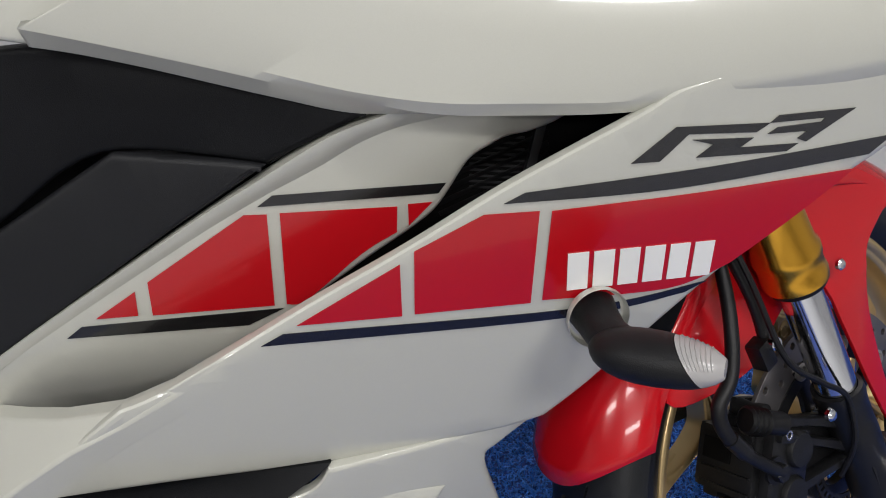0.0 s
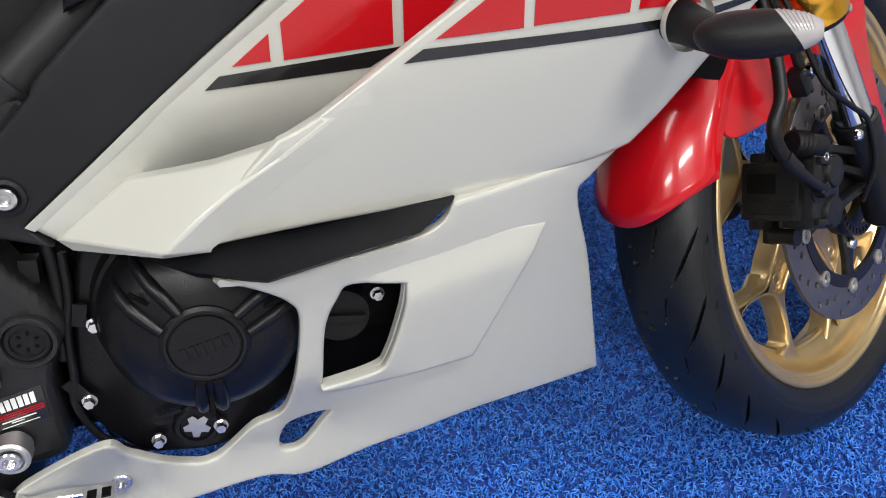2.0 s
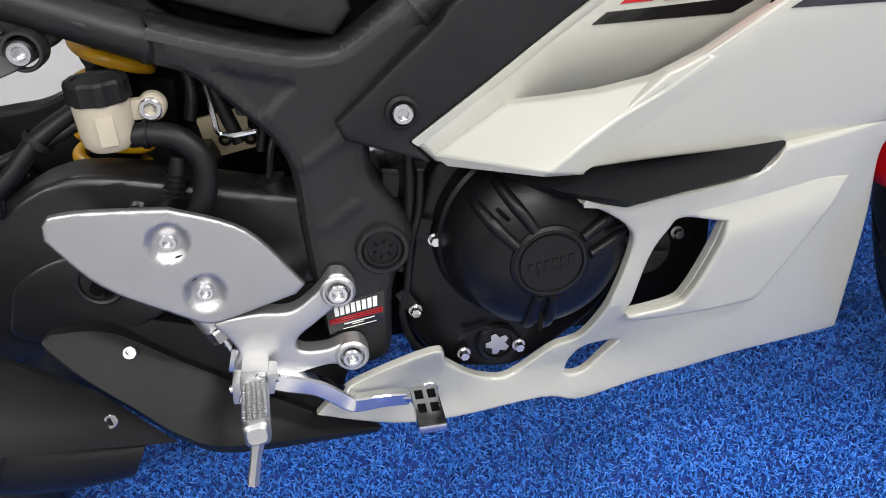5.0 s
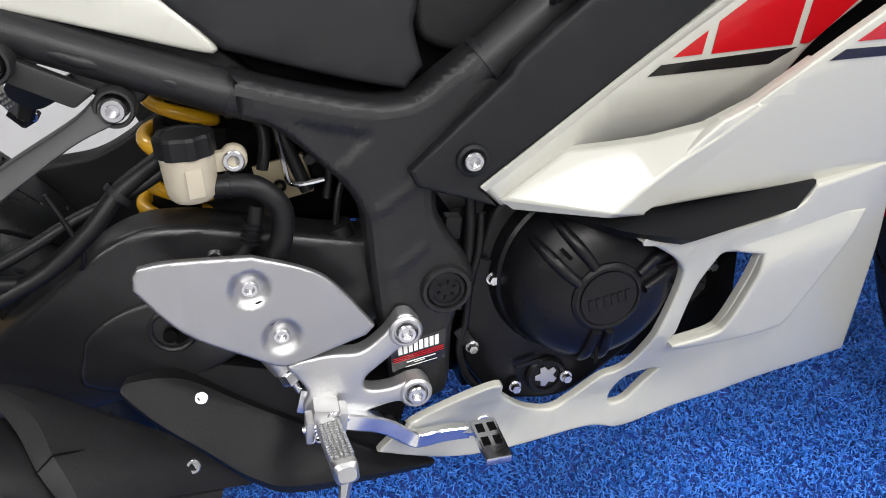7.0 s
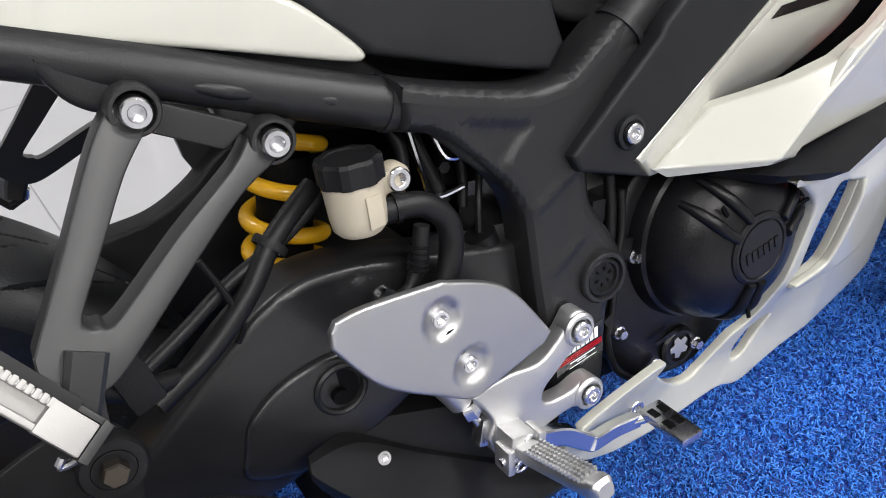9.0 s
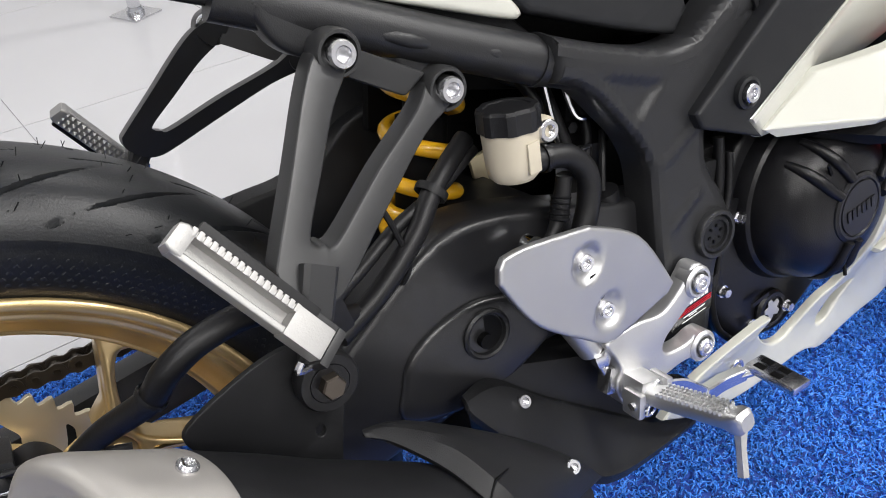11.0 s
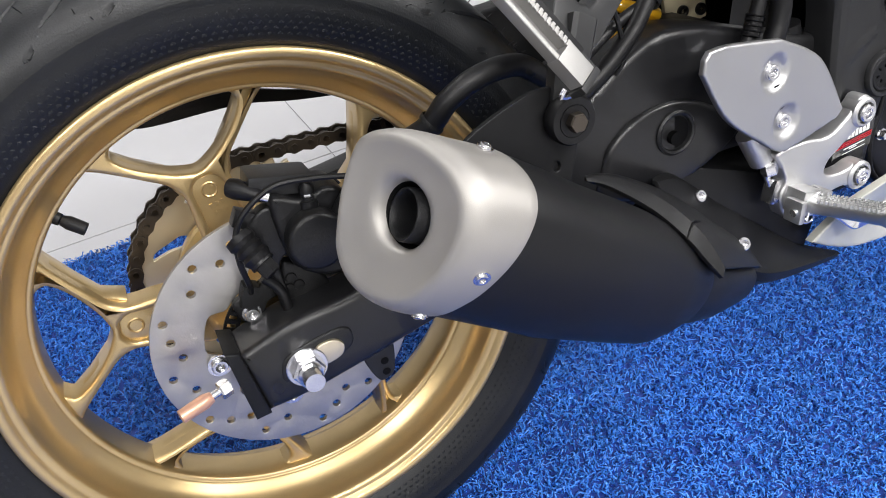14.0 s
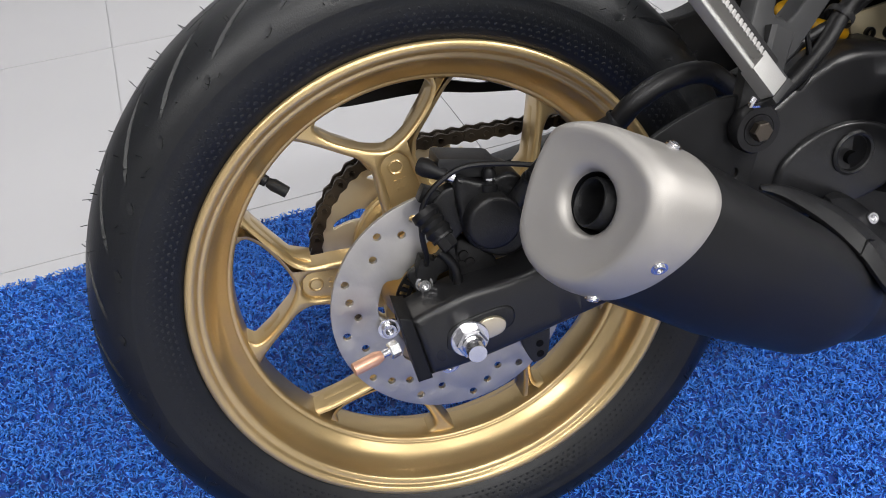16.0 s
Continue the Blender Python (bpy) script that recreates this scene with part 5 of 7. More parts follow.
bolt("nut", (0.0015, -0.1290, -0.007), 0.0138, 0.009, ZINC, ax, hexhead=True)
bolt("locknut", (0.0015, -0.1375, -0.007), 0.0105, 0.005, ZINC, ax, hexhead=False, socket=False)
tube("axle_end", [(0.0015, -0.138, -0.007), (0.0015, -0.1525, -0.007)], 0.0080, ZINC, ax, 24, 0)
adj = tube("chain_adjuster", [(-0.058, -0.112, -0.0085), (-0.078, -0.118, -0.0105)], 0.0035, ZINC, bike, 12, 0, "steel chain adjuster with a copper cap")
bolt("adjuster_nut", (-0.060, -0.1125, -0.0090), 0.0075, 0.008, ZINC, adj, (1, 0.3, 0.1), hexhead=True)
tube("adjuster_cap", [(-0.074, -0.1170, -0.0102), (-0.080, -0.1188, -0.0108), (-0.100, -0.1245, -0.0132)], [0.0045, 0.0062, 0.0058], COPPER, adj, 16, 0, "copper coloured cap")
lug = plate("arm_lug", [(0.050, -0.020), (0.076, -0.014), (0.0755, -0.046), (0.068, -0.055), (0.058, -0.052)], -0.116, 0.010, FRAME, swingarm, 0.002)
for z in (-0.036, -0.047):
    # Flat near-black disc stands in for the dark inside of a drilled hole.
    lathe("lug_hole", [(0.0036, -0.0008), (0.0002, -0.0008)], VOID, lug, aim((0.0670, -0.116, z), (0, 1, 0)), 16)
# left arm and chain guard
box("left_arm", (0.56, 0.035, 0.055), pose(0.24, 0.105, 0.055, 0, -9, 0), FRAME, swingarm, 0.008)
box("cross_brace", (0.09, 0.22, 0.09), pose(0.42, 0.0, 0.11, 0, -9, 0), FRAME, swingarm, 0.015)
guard = plate("chain_guard", [(-0.075, 0.155, 1), (-0.020, 0.174), (0.060, 0.176), (0.20, 0.165, 1), (0.20, 0.128, 1), (0.09, 0.140), (0.03, 0.150), (-0.05, 0.150)], 0.088, 0.004, PLASTIC, bike, 0.001, holes=([(0.036, 0.166), (0.090, 0.150), (0.098, 0.155), (0.092, 0.161), (0.046, 0.172)],), label="black plastic chain guard with slots")
plate("hugger", [(0.17, 0.168, 1), (0.215, 0.186), (0.262, 0.1905), (0.300, 0.1935), (0.335, 0.208), (0.37, 0.23), (0.44, 0.24, 1), (0.44, 0.10, 1), (0.30, 0.10), (0.20, 0.10)], 0.050, 0.03, PLASTIC, bike, 0.004, label="black plastic mudguard ahead of the rear tyre")
plate("inner_tail_panel", [(0.336, 0.262, 1), (0.350, 0.280, 1), (0.395, 0.275, 1), (0.412, 0.243, 1), (0.404, 0.192, 1), (0.379, 0.172, 1), (0.352, 0.196, 1), (0.340, 0.226, 1)], 0.072, 0.010, HANG, bike, 0.002, label="grey inner tail panel")

# ---------- brake disc, sensor ring, sprocket, chain ----------
def ring_loop(r, n, ph=0.0, cx=0.0, cz=0.0):
    return [(cx + r * math.cos(2 * math.pi * k / n + ph), cz + r * math.sin(2 * math.pi * k / n + ph)) for k in range(n)]


def disc(name, parent, m, y, r_out, r_in, scallop, holes, mat, label):
    loops = [ring_loop(r_out, 96)]
    inner = []
    for k in range(120):
        a = 2 * math.pi * k / 120
        inner.append(((r_in + scallop * (1 if math.sin(5 * a) > 0 else -1) * min(1, abs(math.sin(5 * a)) * 3)) * math.cos(a), (r_in + scallop * (1 if math.sin(5 * a) > 0 else -1) * min(1, abs(math.sin(5 * a)) * 3)) * math.sin(a)))
    loops.append(inner)
    for r, a, d in holes:
        loops.append(ring_loop(d, 10, 0, r * math.cos(a), r * math.sin(a)))
    bm = bmesh.new()
    add_plate(bm, loops, 0.0045, lambda u, v, w: m @ Vector((u, y + w, v)), 0.0004)
    return part(name, bm, mat, parent, label)


dh = []
for k in range(12):
    a = 2 * math.pi * k / 12 + 0.1
    dh += [(0.101, a, 0.0036), (0.094, a + 0.17, 0.0036), (0.086, a + 0.34, 0.0036)] if k % 2 else [(0.099, a, 0.0036), (0.088, a + 0.2, 0.0036)]
rear_disc = disc("brake_disc", rear_wheel, REAR, -0.0765, 0.110, 0.062, 0.006, dh, DISCSTEEL, "drilled steel rear brake disc")
for k in range(2):
    a = math.radians(188 + 72 * k)
    bolt("disc_bolt", (0.0613 * math.cos(a), -0.0795, 0.0613 * math.sin(a)), 0.0070, 0.004, ZINC, rear_disc, washer=0.0100)
sr = [ring_loop(0.053, 96), ring_loop(0.040, 64)]
for k in range(40):
    a0 = 2 * math.pi * k / 40
    sr.append([(r * math.cos(a0 + d), r * math.sin(a0 + d)) for r, d in ((0.0435, 0.0), (0.0505, 0.0), (0.0505, 0.075), (0.0435, 0.075))])
bm = bmesh.new()
add_plate(bm, sr, 0.002, lambda u, v, w: Vector((u, -0.074 + w, v)))
part("sensor_ring", bm, ENGINE, rear_wheel, "slotted black speed sensor ring")

N_TEETH, PITCH = 43, 0.015875
R_SPR = PITCH / (2 * math.sin(math.pi / N_TEETH))
teeth_loop = []
for k in range(N_TEETH * 6):
    a = 2 * math.pi * k / (N_TEETH * 6)
    teeth_loop.append(((R_SPR + 0.0042 * math.cos(6 * a * N_TEETH / 6) - 0.002) * math.cos(a), (R_SPR + 0.0042 * math.cos(6 * a * N_TEETH / 6) - 0.002) * math.sin(a)))
cuts = []
for k in range(9):
    a = math.radians(60 + 40 * k)
    q = lambda r, d: (r * math.cos(a + d), r * math.sin(a + d))
    cuts.append(rounded([q(0.060, -0.12), q(0.076, -0.04), q(0.093, 0.24), q(0.094, 0.34), q(0.080, 0.20), q(0.062, 0.02)], 0.004))
bm = bmesh.new()
add_plate(bm, [teeth_loop, ring_loop(0.040, 40)] + cuts, 0.005, lambda u, v, w: Vector((u, 0.0625 + w, v)), 0.0006)
part("rear_sprocket", bm, SPROCKET, rear_wheel, "champagne coloured rear sprocket with cut-outs")
lathe("sprocket_carrier", [(0.03, 0.030), (0.066, 0.034), (0.070, 0.045), (0.068, 0.062), (0.03, 0.062)], GOLD, rear_wheel, n=64, label="gold sprocket carrier")

# chain: round the rear half of the sprocket, then both runs ahead to the small sprocket
chain = group_of("drive_chain", bike)
tagged(chain, "oiled dark steel roller chain on the sprocket")
front_c, r_small = Vector((0.520, 0.06)), 0.036
d_run = front_c.length
tilt_a = math.atan2(front_c.y, front_c.x)
open_a = math.acos((R_SPR - r_small) / d_run)
a_top, a_bot = tilt_a + open_a, tilt_a - open_a + 2 * math.pi
path = []
steps = int(R_SPR * (a_bot - a_top) / PITCH)
top0 = Vector((R_SPR * math.cos(a_top), R_SPR * math.sin(a_top)))
bot0 = Vector((R_SPR * math.cos(a_bot), R_SPR * math.sin(a_bot)))
run_t = (front_c + Vector((r_small * math.cos(a_top), r_small * math.sin(a_top))) - top0)
run_b = (front_c + Vector((r_small * math.cos(a_bot), r_small * math.sin(a_bot))) - bot0)
for k in range(int(run_t.length / PITCH), 0, -1):
    path.append(top0 + run_t.normalized() * PITCH * k)
for k in range(steps + 1):
    a = a_top + (a_bot - a_top) * k / steps
    path.append(Vector((R_SPR * math.cos(a), R_SPR * math.sin(a))))
for k in range(1, int(run_b.length / PITCH)):
    path.append(bot0 + run_b.normalized() * PITCH * k)
def link_loop(w, waist):
    out = []
    for k in range(9):
        a = math.pi / 2 + math.pi * k / 8
        out.append((-PITCH / 2 + w * math.cos(a), w * math.sin(a)))
    out.append((0, -waist))
    for k in range(9):
        a = -math.pi / 2 + math.pi * k / 8
        out.append((PITCH / 2 + w * math.cos(a), w * math.sin(a)))
    out.append((0, waist))
    return out
link_mesh = []
for ys in ((0.0585, 0.0715), (0.0570, 0.0730)):
    b = bmesh.new()
    for y in ys:
        add_plate(b, [link_loop(0.0072, 0.0050)], 0.0016, lambda u, v, w: Vector((u, y + w, v)), 0.0003)
    for sx in (-PITCH / 2, PITCH / 2):
        add_lathe(b, [(0.0002, 0.0555), (0.0028, 0.0555), (0.0030, 0.0565), (0.0030, 0.0745)], pose(sx, 0, 0), 10)
        add_lathe(b, [(0.0050, 0.060), (0.0050, 0.070)], pose(sx, 0, 0), 10)
    me = bpy.data.meshes.new("link")
    b.to_mesh(me)
    b.free()
    me.materials.append(CHAIN)
    link_mesh.append(me)
for k, (p, q) in enumerate(zip(path, path[1:])):
    mid, d = (p + q) / 2, q - p
    ob = new("link", link_mesh[k % 2])
    ob.parent = chain
    ob.matrix_basis = pose(mid.x, 0, mid.y, 0, -math.degrees(math.atan2(d.y, d.x)), 0)

# valve stem
vm = [(-0.168, -0.002, 0.150), (-0.150, -0.010, 0.134), (-0.1255, -0.0195, 0.116)]
valve = tube("valve_stem", [vm[0], vm[1], (-0.139, -0.0145, 0.1255)], [0.0075, 0.0062, 0.0050], HOSE, rear_wheel, 14, 0, "black rubber tyre valve with cap")
tube("valve_cap", [(-0.1385, -0.0147, 0.1252), (-0.134, -0.016, 0.122), (-0.1235, -0.0200, 0.1142)], [0.0042, 0.0058, 0.0054], PLASTIC, valve, 14, 0)

# ---------- rear caliper ----------
cal = group_of("rear_caliper", bike)
tagged(cal, "black single piston rear brake caliper")
plate("caliper_body", [(0.010, 0.128), (0.032, 0.122), (0.056, 0.126), (0.070, 0.112), (0.074, 0.085), (0.066, 0.058), (0.046, 0.050), (0.022, 0.062), (0.012, 0.082)], -0.103, 0.040, CASTBLACK, cal, 0.005, 0.03)
lathe("piston_housing", [(0.0240, 0.006), (0.0240, -0.006), (0.0225, -0.0085), (0.0200, -0.0095), (0.0002, -0.0098)], CASTBLACK, cal, aim((0.0361, -0.1085, 0.0898), (0, 1, 0)), 48)
box("caliper_bridge", (0.050, 0.034, 0.016), pose(0.022, -0.078, 0.1335, 0, 12, 0), FRAME, cal, 0.004)
plate("caliper_bracket", [(-0.014, 0.104), (0.004, 0.120), (0.020, 0.112), (0.020, 0.085), (0.006, 0.070), (0.0075, 0.040), (0.004, 0.016), (-0.004, 0.016), (-0.001, 0.038), (-0.004, 0.062), (-0.012, 0.078)], -0.096, 0.012, CASTBLACK, cal, 0.003)
tube("bracket_rib", [(-0.010, -0.098, 0.066), (-0.001, -0.099, 0.054), (0.003, -0.099, 0.038), (0.000, -0.098, 0.022)], 0.0042, CASTBLACK, cal, 12, 5)
plate("bracket_web", [(0.008, 0.068), (0.030, 0.056), (0.042, 0.040), (0.040, 0.022), (0.008, 0.030)], -0.090, 0.010, CASTBLACK, cal, 0.003)
for hx, hz in ((0.012, 0.054), (0.017, 0.046), (0.009, 0.045)):
    lathe("bracket_dimple", [(0.0046, -0.0004), (0.0040, -0.0016), (0.0002, -0.0020)], HOSE, cal, aim((hx, -0.0900, hz), (0, 1, 0)), 16)
# bellows on the slide pin, with its hex bolt
b0, b1 = Vector((-0.0200, -0.100, 0.1060)), Vector((-0.0070, -0.117, 0.0835))
bn = b1 - b0
boot = [b0 + bn * t for t in (0.0, 0.18, 0.30, 0.42, 0.54, 0.66, 0.78, 0.90)]
tube("slide_boot", boot, [0.0110, 0.0118, 0.0096, 0.0116, 0.0096, 0.0116, 0.0098, 0.0085], HOSE, cal, 22, 0)
bolt("slide_bolt", b0 + bn * 0.86, 0.0078, 0.010, CASTBLACK, cal, -bn, hexhead=True, washer=0.0100)
tube("bleed_nipple", [(0.0375, -0.1000, 0.1100), (0.0380, -0.1000, 0.1190), (0.0382, -0.1000, 0.1195), (0.0386, -0.1000, 0.1225)], [0.0078, 0.0074, 0.0052, 0.0052], CASTBLACK, cal, 16, 0)
tube("nipple_ring", [(0.0385, -0.1000, 0.1215), (0.0387, -0.1000, 0.1252)], 0.0047, CHROME, cal, 6, 0)
tube("nipple_cap", [(0.0387, -0.1000, 0.1250), (0.0389, -0.1000, 0.1285), (0.0392, -0.1000, 0.1335)], [0.0058, 0.0060, 0.0030], HOSE, cal, 16, 0)
tube("pad_pin", [(-0.014, -0.082, 0.1385), (-0.010, -0.086, 0.1375), (0.004, -0.096, 0.1310)], [0.0075, 0.0082, 0.0050], HOSE, cal, 14, 0)
tube("pin_shank", [(-0.002, -0.092, 0.1340), (0.010, -0.094, 0.1270)], 0.0048, ZINC, cal, 10, 0)
box("pad_spring", (0.022, 0.012, 0.014), pose(-0.009, -0.088, 0.1130, 0, 28, 0), CASTBLACK, cal, 0.002)
tube("banjo", [(0.058, -0.104, 0.1000), (0.073, -0.110, 0.1230)], [0.0078, 0.0068], CASTBLACK, cal, 14, 0)
bolt("banjo_bolt", (0.0705, -0.111, 0.1195), 0.0062, 0.006, CASTBLACK, cal, (-0.4, 0.5, -0.75), hexhead=True, washer=0.0085)
plate("sensor_bracket", [(-0.036, 0.045), (-0.018, 0.050), (0.000, 0.058), (0.004, 0.042), (-0.010, 0.036), (-0.016, 0.026), (-0.030, 0.024), (-0.036, 0.034)], -0.0850, 0.006, CASTBLACK, cal, 0.002)
bolt("sensor_bolt", (-0.0248, -0.0860, 0.0327), 0.0060, 0.005, ZINC, cal, washer=0.0078)
box("sensor", (0.014, 0.016, 0.020), pose(-0.0225, -0.0840, 0.0480, 0, 20, 0), PLASTIC, cal, 0.004)
tube("sensor_cable", [(0.110, -0.112, 0.122), (0.0801, -0.108, 0.1290), (0.0457, -0.108, 0.1375), (0.0142, -0.1075, 0.1400), (-0.0105, -0.1075, 0.1269), (-0.0216, -0.107, 0.1100), (-0.0240, -0.106, 0.0877), (-0.0215, -0.100, 0.0637), (-0.021, -0.090, 0.052)], 0.0024, HOSE, cal, 8, 8)
tube("brake_hose", [(0.070, -0.108, 0.119), (0.082, -0.116, 0.134), (0.100, -0.130, 0.150), (0.126, -0.150, 0.168), (0.140, -0.158, 0.185), (0.165, -0.160, 0.197), (0.200, -0.156, 0.196), (0.235, -0.148, 0.170), (0.262, -0.135, 0.158)], [0.006, 0.007, 0.008, 0.0085, 0.0085, 0.0085, 0.0085, 0.0075, 0.0065], HOSE, cal, 14, 8)
for p in ((0.128, -0.151, 0.170), (0.205, -0.155, 0.194)):
    lathe("cable_tie", [(0.0098, -0.002), (0.0102, 0.0), (0.0098, 0.002)], PLASTIC, cal, aim(p, (0.6, -0.3, 0.6)), 18)

# hoses that run ahead from the hanger to the frame
for pts, r in (([(0.238, -0.140, 0.170), (0.275, -0.128, 0.182), (0.312, -0.116, 0.196), (0.354, -0.108, 0.208), (0.392, -0.098, 0.224)], 0.0048),
               ([(0.245, -0.142, 0.150), (0.285, -0.130, 0.163), (0.322, -0.122, 0.188), (0.348, -0.112, 0.212), (0.388, -0.095, 0.232)], 0.0075)):
    tube("brake_hose", pts, r, HOSE, bike, 12, 6, "black brake hose along the swingarm")
lathe("cable_tie", [(0.0120, -0.003), (0.0124, 0.0), (0.0120, 0.003)], PLASTIC, bike, aim((0.346, -0.110, 0.2085), (0.7, 0.2, 0.6)), 20, label="black cable tie round the hoses")
box("junction_block", (0.021, 0.018, 0.033), pose(0.2385, -0.150, 0.1760, 0, -12, 10), PLASTIC, bike, 0.003, "black hose junction block")
tube("wire_guide", [(0.298, -0.125, 0.222), (0.306, -0.126, 0.198), (0.312, -0.124, 0.170), (0.306, -0.120, 0.156)], 0.0022, HOSE, bike, 8, 6, "black bent wire hose guide")

# ---------- shock ----------
s_lo, s_hi = Vector((0.371, -0.030, 0.140)), Vector((0.404, -0.026, 0.290))
s_ax = (s_hi - s_lo).normalized()
s_m = aim(s_lo, s_ax, (0, 1, 0))
shock = lathe("rear_shock", [(0.0002, -0.01), (0.020, -0.01), (0.021, 0.02), (0.021, 0.10), (0.015, 0.10), (0.015, 0.15), (0.0002, 0.15)], VOID, bike, s_m, 32, label="rear shock absorber with a yellow coil spring")
turns, per = 4.1, 30
pts = []
for k in range(int(turns * per) + 1):
    a = 2 * math.pi * k / per
    f = k / (turns * per)
    y = 0.008 + 0.122 * (0.30 * f + 0.70 * f ** 1.7) if f < 0.9 else 0.008 + 0.122 * (0.30 * f + 0.70 * f ** 1.7) - 0.02 * (f - 0.9)
    pts.append(s_m @ Vector((0.0285 * math.cos(a), y, 0.0285 * math.sin(a))))
tube("coil_spring", pts, 0.0064, SPRING, shock, 12, 0, "yellow painted coil spring")
lathe("spring_seat", [(0.015, -0.004), (0.034, -0.004), (0.035, 0.003), (0.033, 0.006), (0.015, 0.006)], CHROME, shock, s_m, 36)
lathe("spring_seat", [(0.015, 0.130), (0.033, 0.130), (0.034, 0.138), (0.015, 0.138)], ENGINE, shock, s_m, 36)

# ---------- pillion hangers ----------
def beam(bm, pts, widths, depth, side_ref=(0, 1, 0)):
    """A tapered bar with chamfered edges along points."""
    rings = []
    for i, p in enumerate(pts):
        d = (pts[min(i + 1, len(pts) - 1)] - pts[max(i - 1, 0)]).normalized()
        o = Vector(side_ref)
        o = (o - d * o.dot(d)).normalized()
        s = d.cross(o)
        w, h = widths[i], depth
        rings.append([p + s * (w * a) + o * (h * b) for a, b in ((1, -0.65), (0.72, -1), (-0.72, -1), (-1, -0.65), (-1, 0.65), (-0.72, 1), (0.72, 1), (1, 0.65))])
    add_loft(bm, rings)


HANGER_V = [(0.286, 0.328), (0.273, 0.322), (0.257, 0.306), (0.231, 0.274), (0.206, 0.244), (0.201, 0.236), (0.203, 0.225), (0.215, 0.214), (0.227, 0.211), (0.242, 0.216), (0.281, 0.236), (0.33, 0.26), (0.36, 0.269), (0.373, 0.277), (0.366, 0.289), (0.352, 0.289), (0.333, 0.2760), (0.287, 0.2570), (0.243, 0.2360), (0.234, 0.237), (0.229, 0.239), (0.229, 0.245), (0.25, 0.268), (0.274, 0.294), (0.295, 0.311), (0.301, 0.321), (0.295, 0.329)]
def pillion(sgn, label):
    s = Matrix.Diagonal((1, sgn, 1, 1))
    V = lambda x, y, z: s @ Vector((x, y, z))
    bm = bmesh.new()
    y_v = lambda x, z: -0.206 + 0.3613 * (x - 0.222) + 0.5376 * (z - 0.222)
    add_plate(bm, [spline(HANGER_V, 5, True)], 0.017, lambda u, v, w: Vector((u, sgn * (y_v(u, v) + w), v)), 0.0024)
    add_plate(bm, [rounded([(0.301, 0.3225), (0.352, 0.2925), (0.334, 0.2815), (0.290, 0.3080)], 0.003)], 0.010, lambda u, v, w: Vector((u, sgn * (-0.1225 + w), v)), 0.002)
    beam(bm, [V(0.224, -0.203, 0.232), V(0.212, -0.212, 0.210), V(0.206, -0.212, 0.198)], [0.010, 0.0095, 0.008], 0.007)
    hang = part("pillion_hanger", bm, HANG, bike, label, 22)
    for p in ((0.2906, -0.129, 0.321), (0.3616, -0.1245, 0.2798)):
        q = V(*p)
        a = (0, sgn, 0)
        lathe("boss", [(0.0150, 0.012), (0.0150, -0.003), (0.0138, -0.0055), (0.0118, -0.0055), (0.0112, -0.003)], HANG, hang, aim(q, a), 32)
        bolt("bolt", q + Vector((0, -0.003 * sgn, 0)), 0.0090, 0.0085, ZINC, hang, a, label="zinc plated socket bolt")
    # folded footrest
    a, b = V(0.2010, -0.2205, 0.2100), V(0.1575, -0.2010, 0.2755)
    d = (b - a).normalized()
    fm = aim(a, d, V(0.4, -1.0, 0.2)) @ Matrix.Diagonal((0.55, 0.94, 0.55, 1))
    peg = group_of("pillion_footrest", bike)
    tagged(peg, "folded cast aluminium pillion footrest with a black rubber top")
    LL = (b - a).length
    bb = bmesh.new()
    for sx in (-0.0118, 0.0118):
        add_loft(bb, [[fm @ Vector((sx + p.x, y, p.y)) for p in rounded([(-0.0035, -0.009), (0.0035, -0.009), (0.0035, 0.009), (-0.0035, 0.009)], 0.002)] for y in (0.006, LL)])
    add_loft(bb, [[fm @ Vector((p.x, y, p.y)) for p in rounded([(-w, -h), (w, -h), (w, h), (-w, h)], 0.004)] for y, w, h in ((LL - 0.006, 0.0145, 0.010), (LL, 0.0150, 0.0125), (LL + 0.004, 0.0125, 0.0110))])
    add_loft(bb, [[fm @ Vector((p.x, y, p.y)) for p in rounded([(-0.013, -0.009), (0.013, -0.009), (0.013, -0.007), (-0.013, -0.007)], 0.001)] for y in (0.004, LL)])
    part("peg_frame", bb, PEGALLOY, peg, "bare cast aluminium frame")
    add = bmesh.new()
    add_box(add, (0.032, 0.026, 0.022), fm @ pose(0, -0.003, 0), 0.002)
    part("peg_block", add, PEGALLOY, peg)
    tt = bmesh.new()
    for k in range(17):
        add_box(tt, (0.0085, 0.0030, 0.0040), fm @ pose(0.0120, 0.010 + (LL - 0.014) * k / 16, 0.0088), 0.0008)
    if sgn < 0:
        for i in range(3):
            for k in range(12):
                add_lathe(tt, [(0.0001, -0.0035), (0.0046, 0.002)], aim(fm @ Vector((-0.0095 + 0.0095 * i, 0.008 + (LL - 0.012) * k / 11, -0.0085)), fm.to_3x3() @ Vector((0, 0, 1))), 4)
    part("peg_teeth", tt, PEGALLOY, peg)
    rb = bmesh.new()
    add_box(rb, (0.012, LL * 0.98, 0.007), fm @ pose(0.021, LL * 0.45, 0.004), 0.003)
    part("rubber_top", rb, HOSE, peg, "black rubber pad")
    cl = bmesh.new()
    add_box(cl, (0.040, 0.006, 0.026), fm @ pose(0.002, -0.0195, -0.004), 0.002)
    add_box(cl, (0.006, 0.024, 0.026), fm @ pose(0.020, -0.008, -0.006), 0.002)
    part("clevis", cl, HANG, peg)
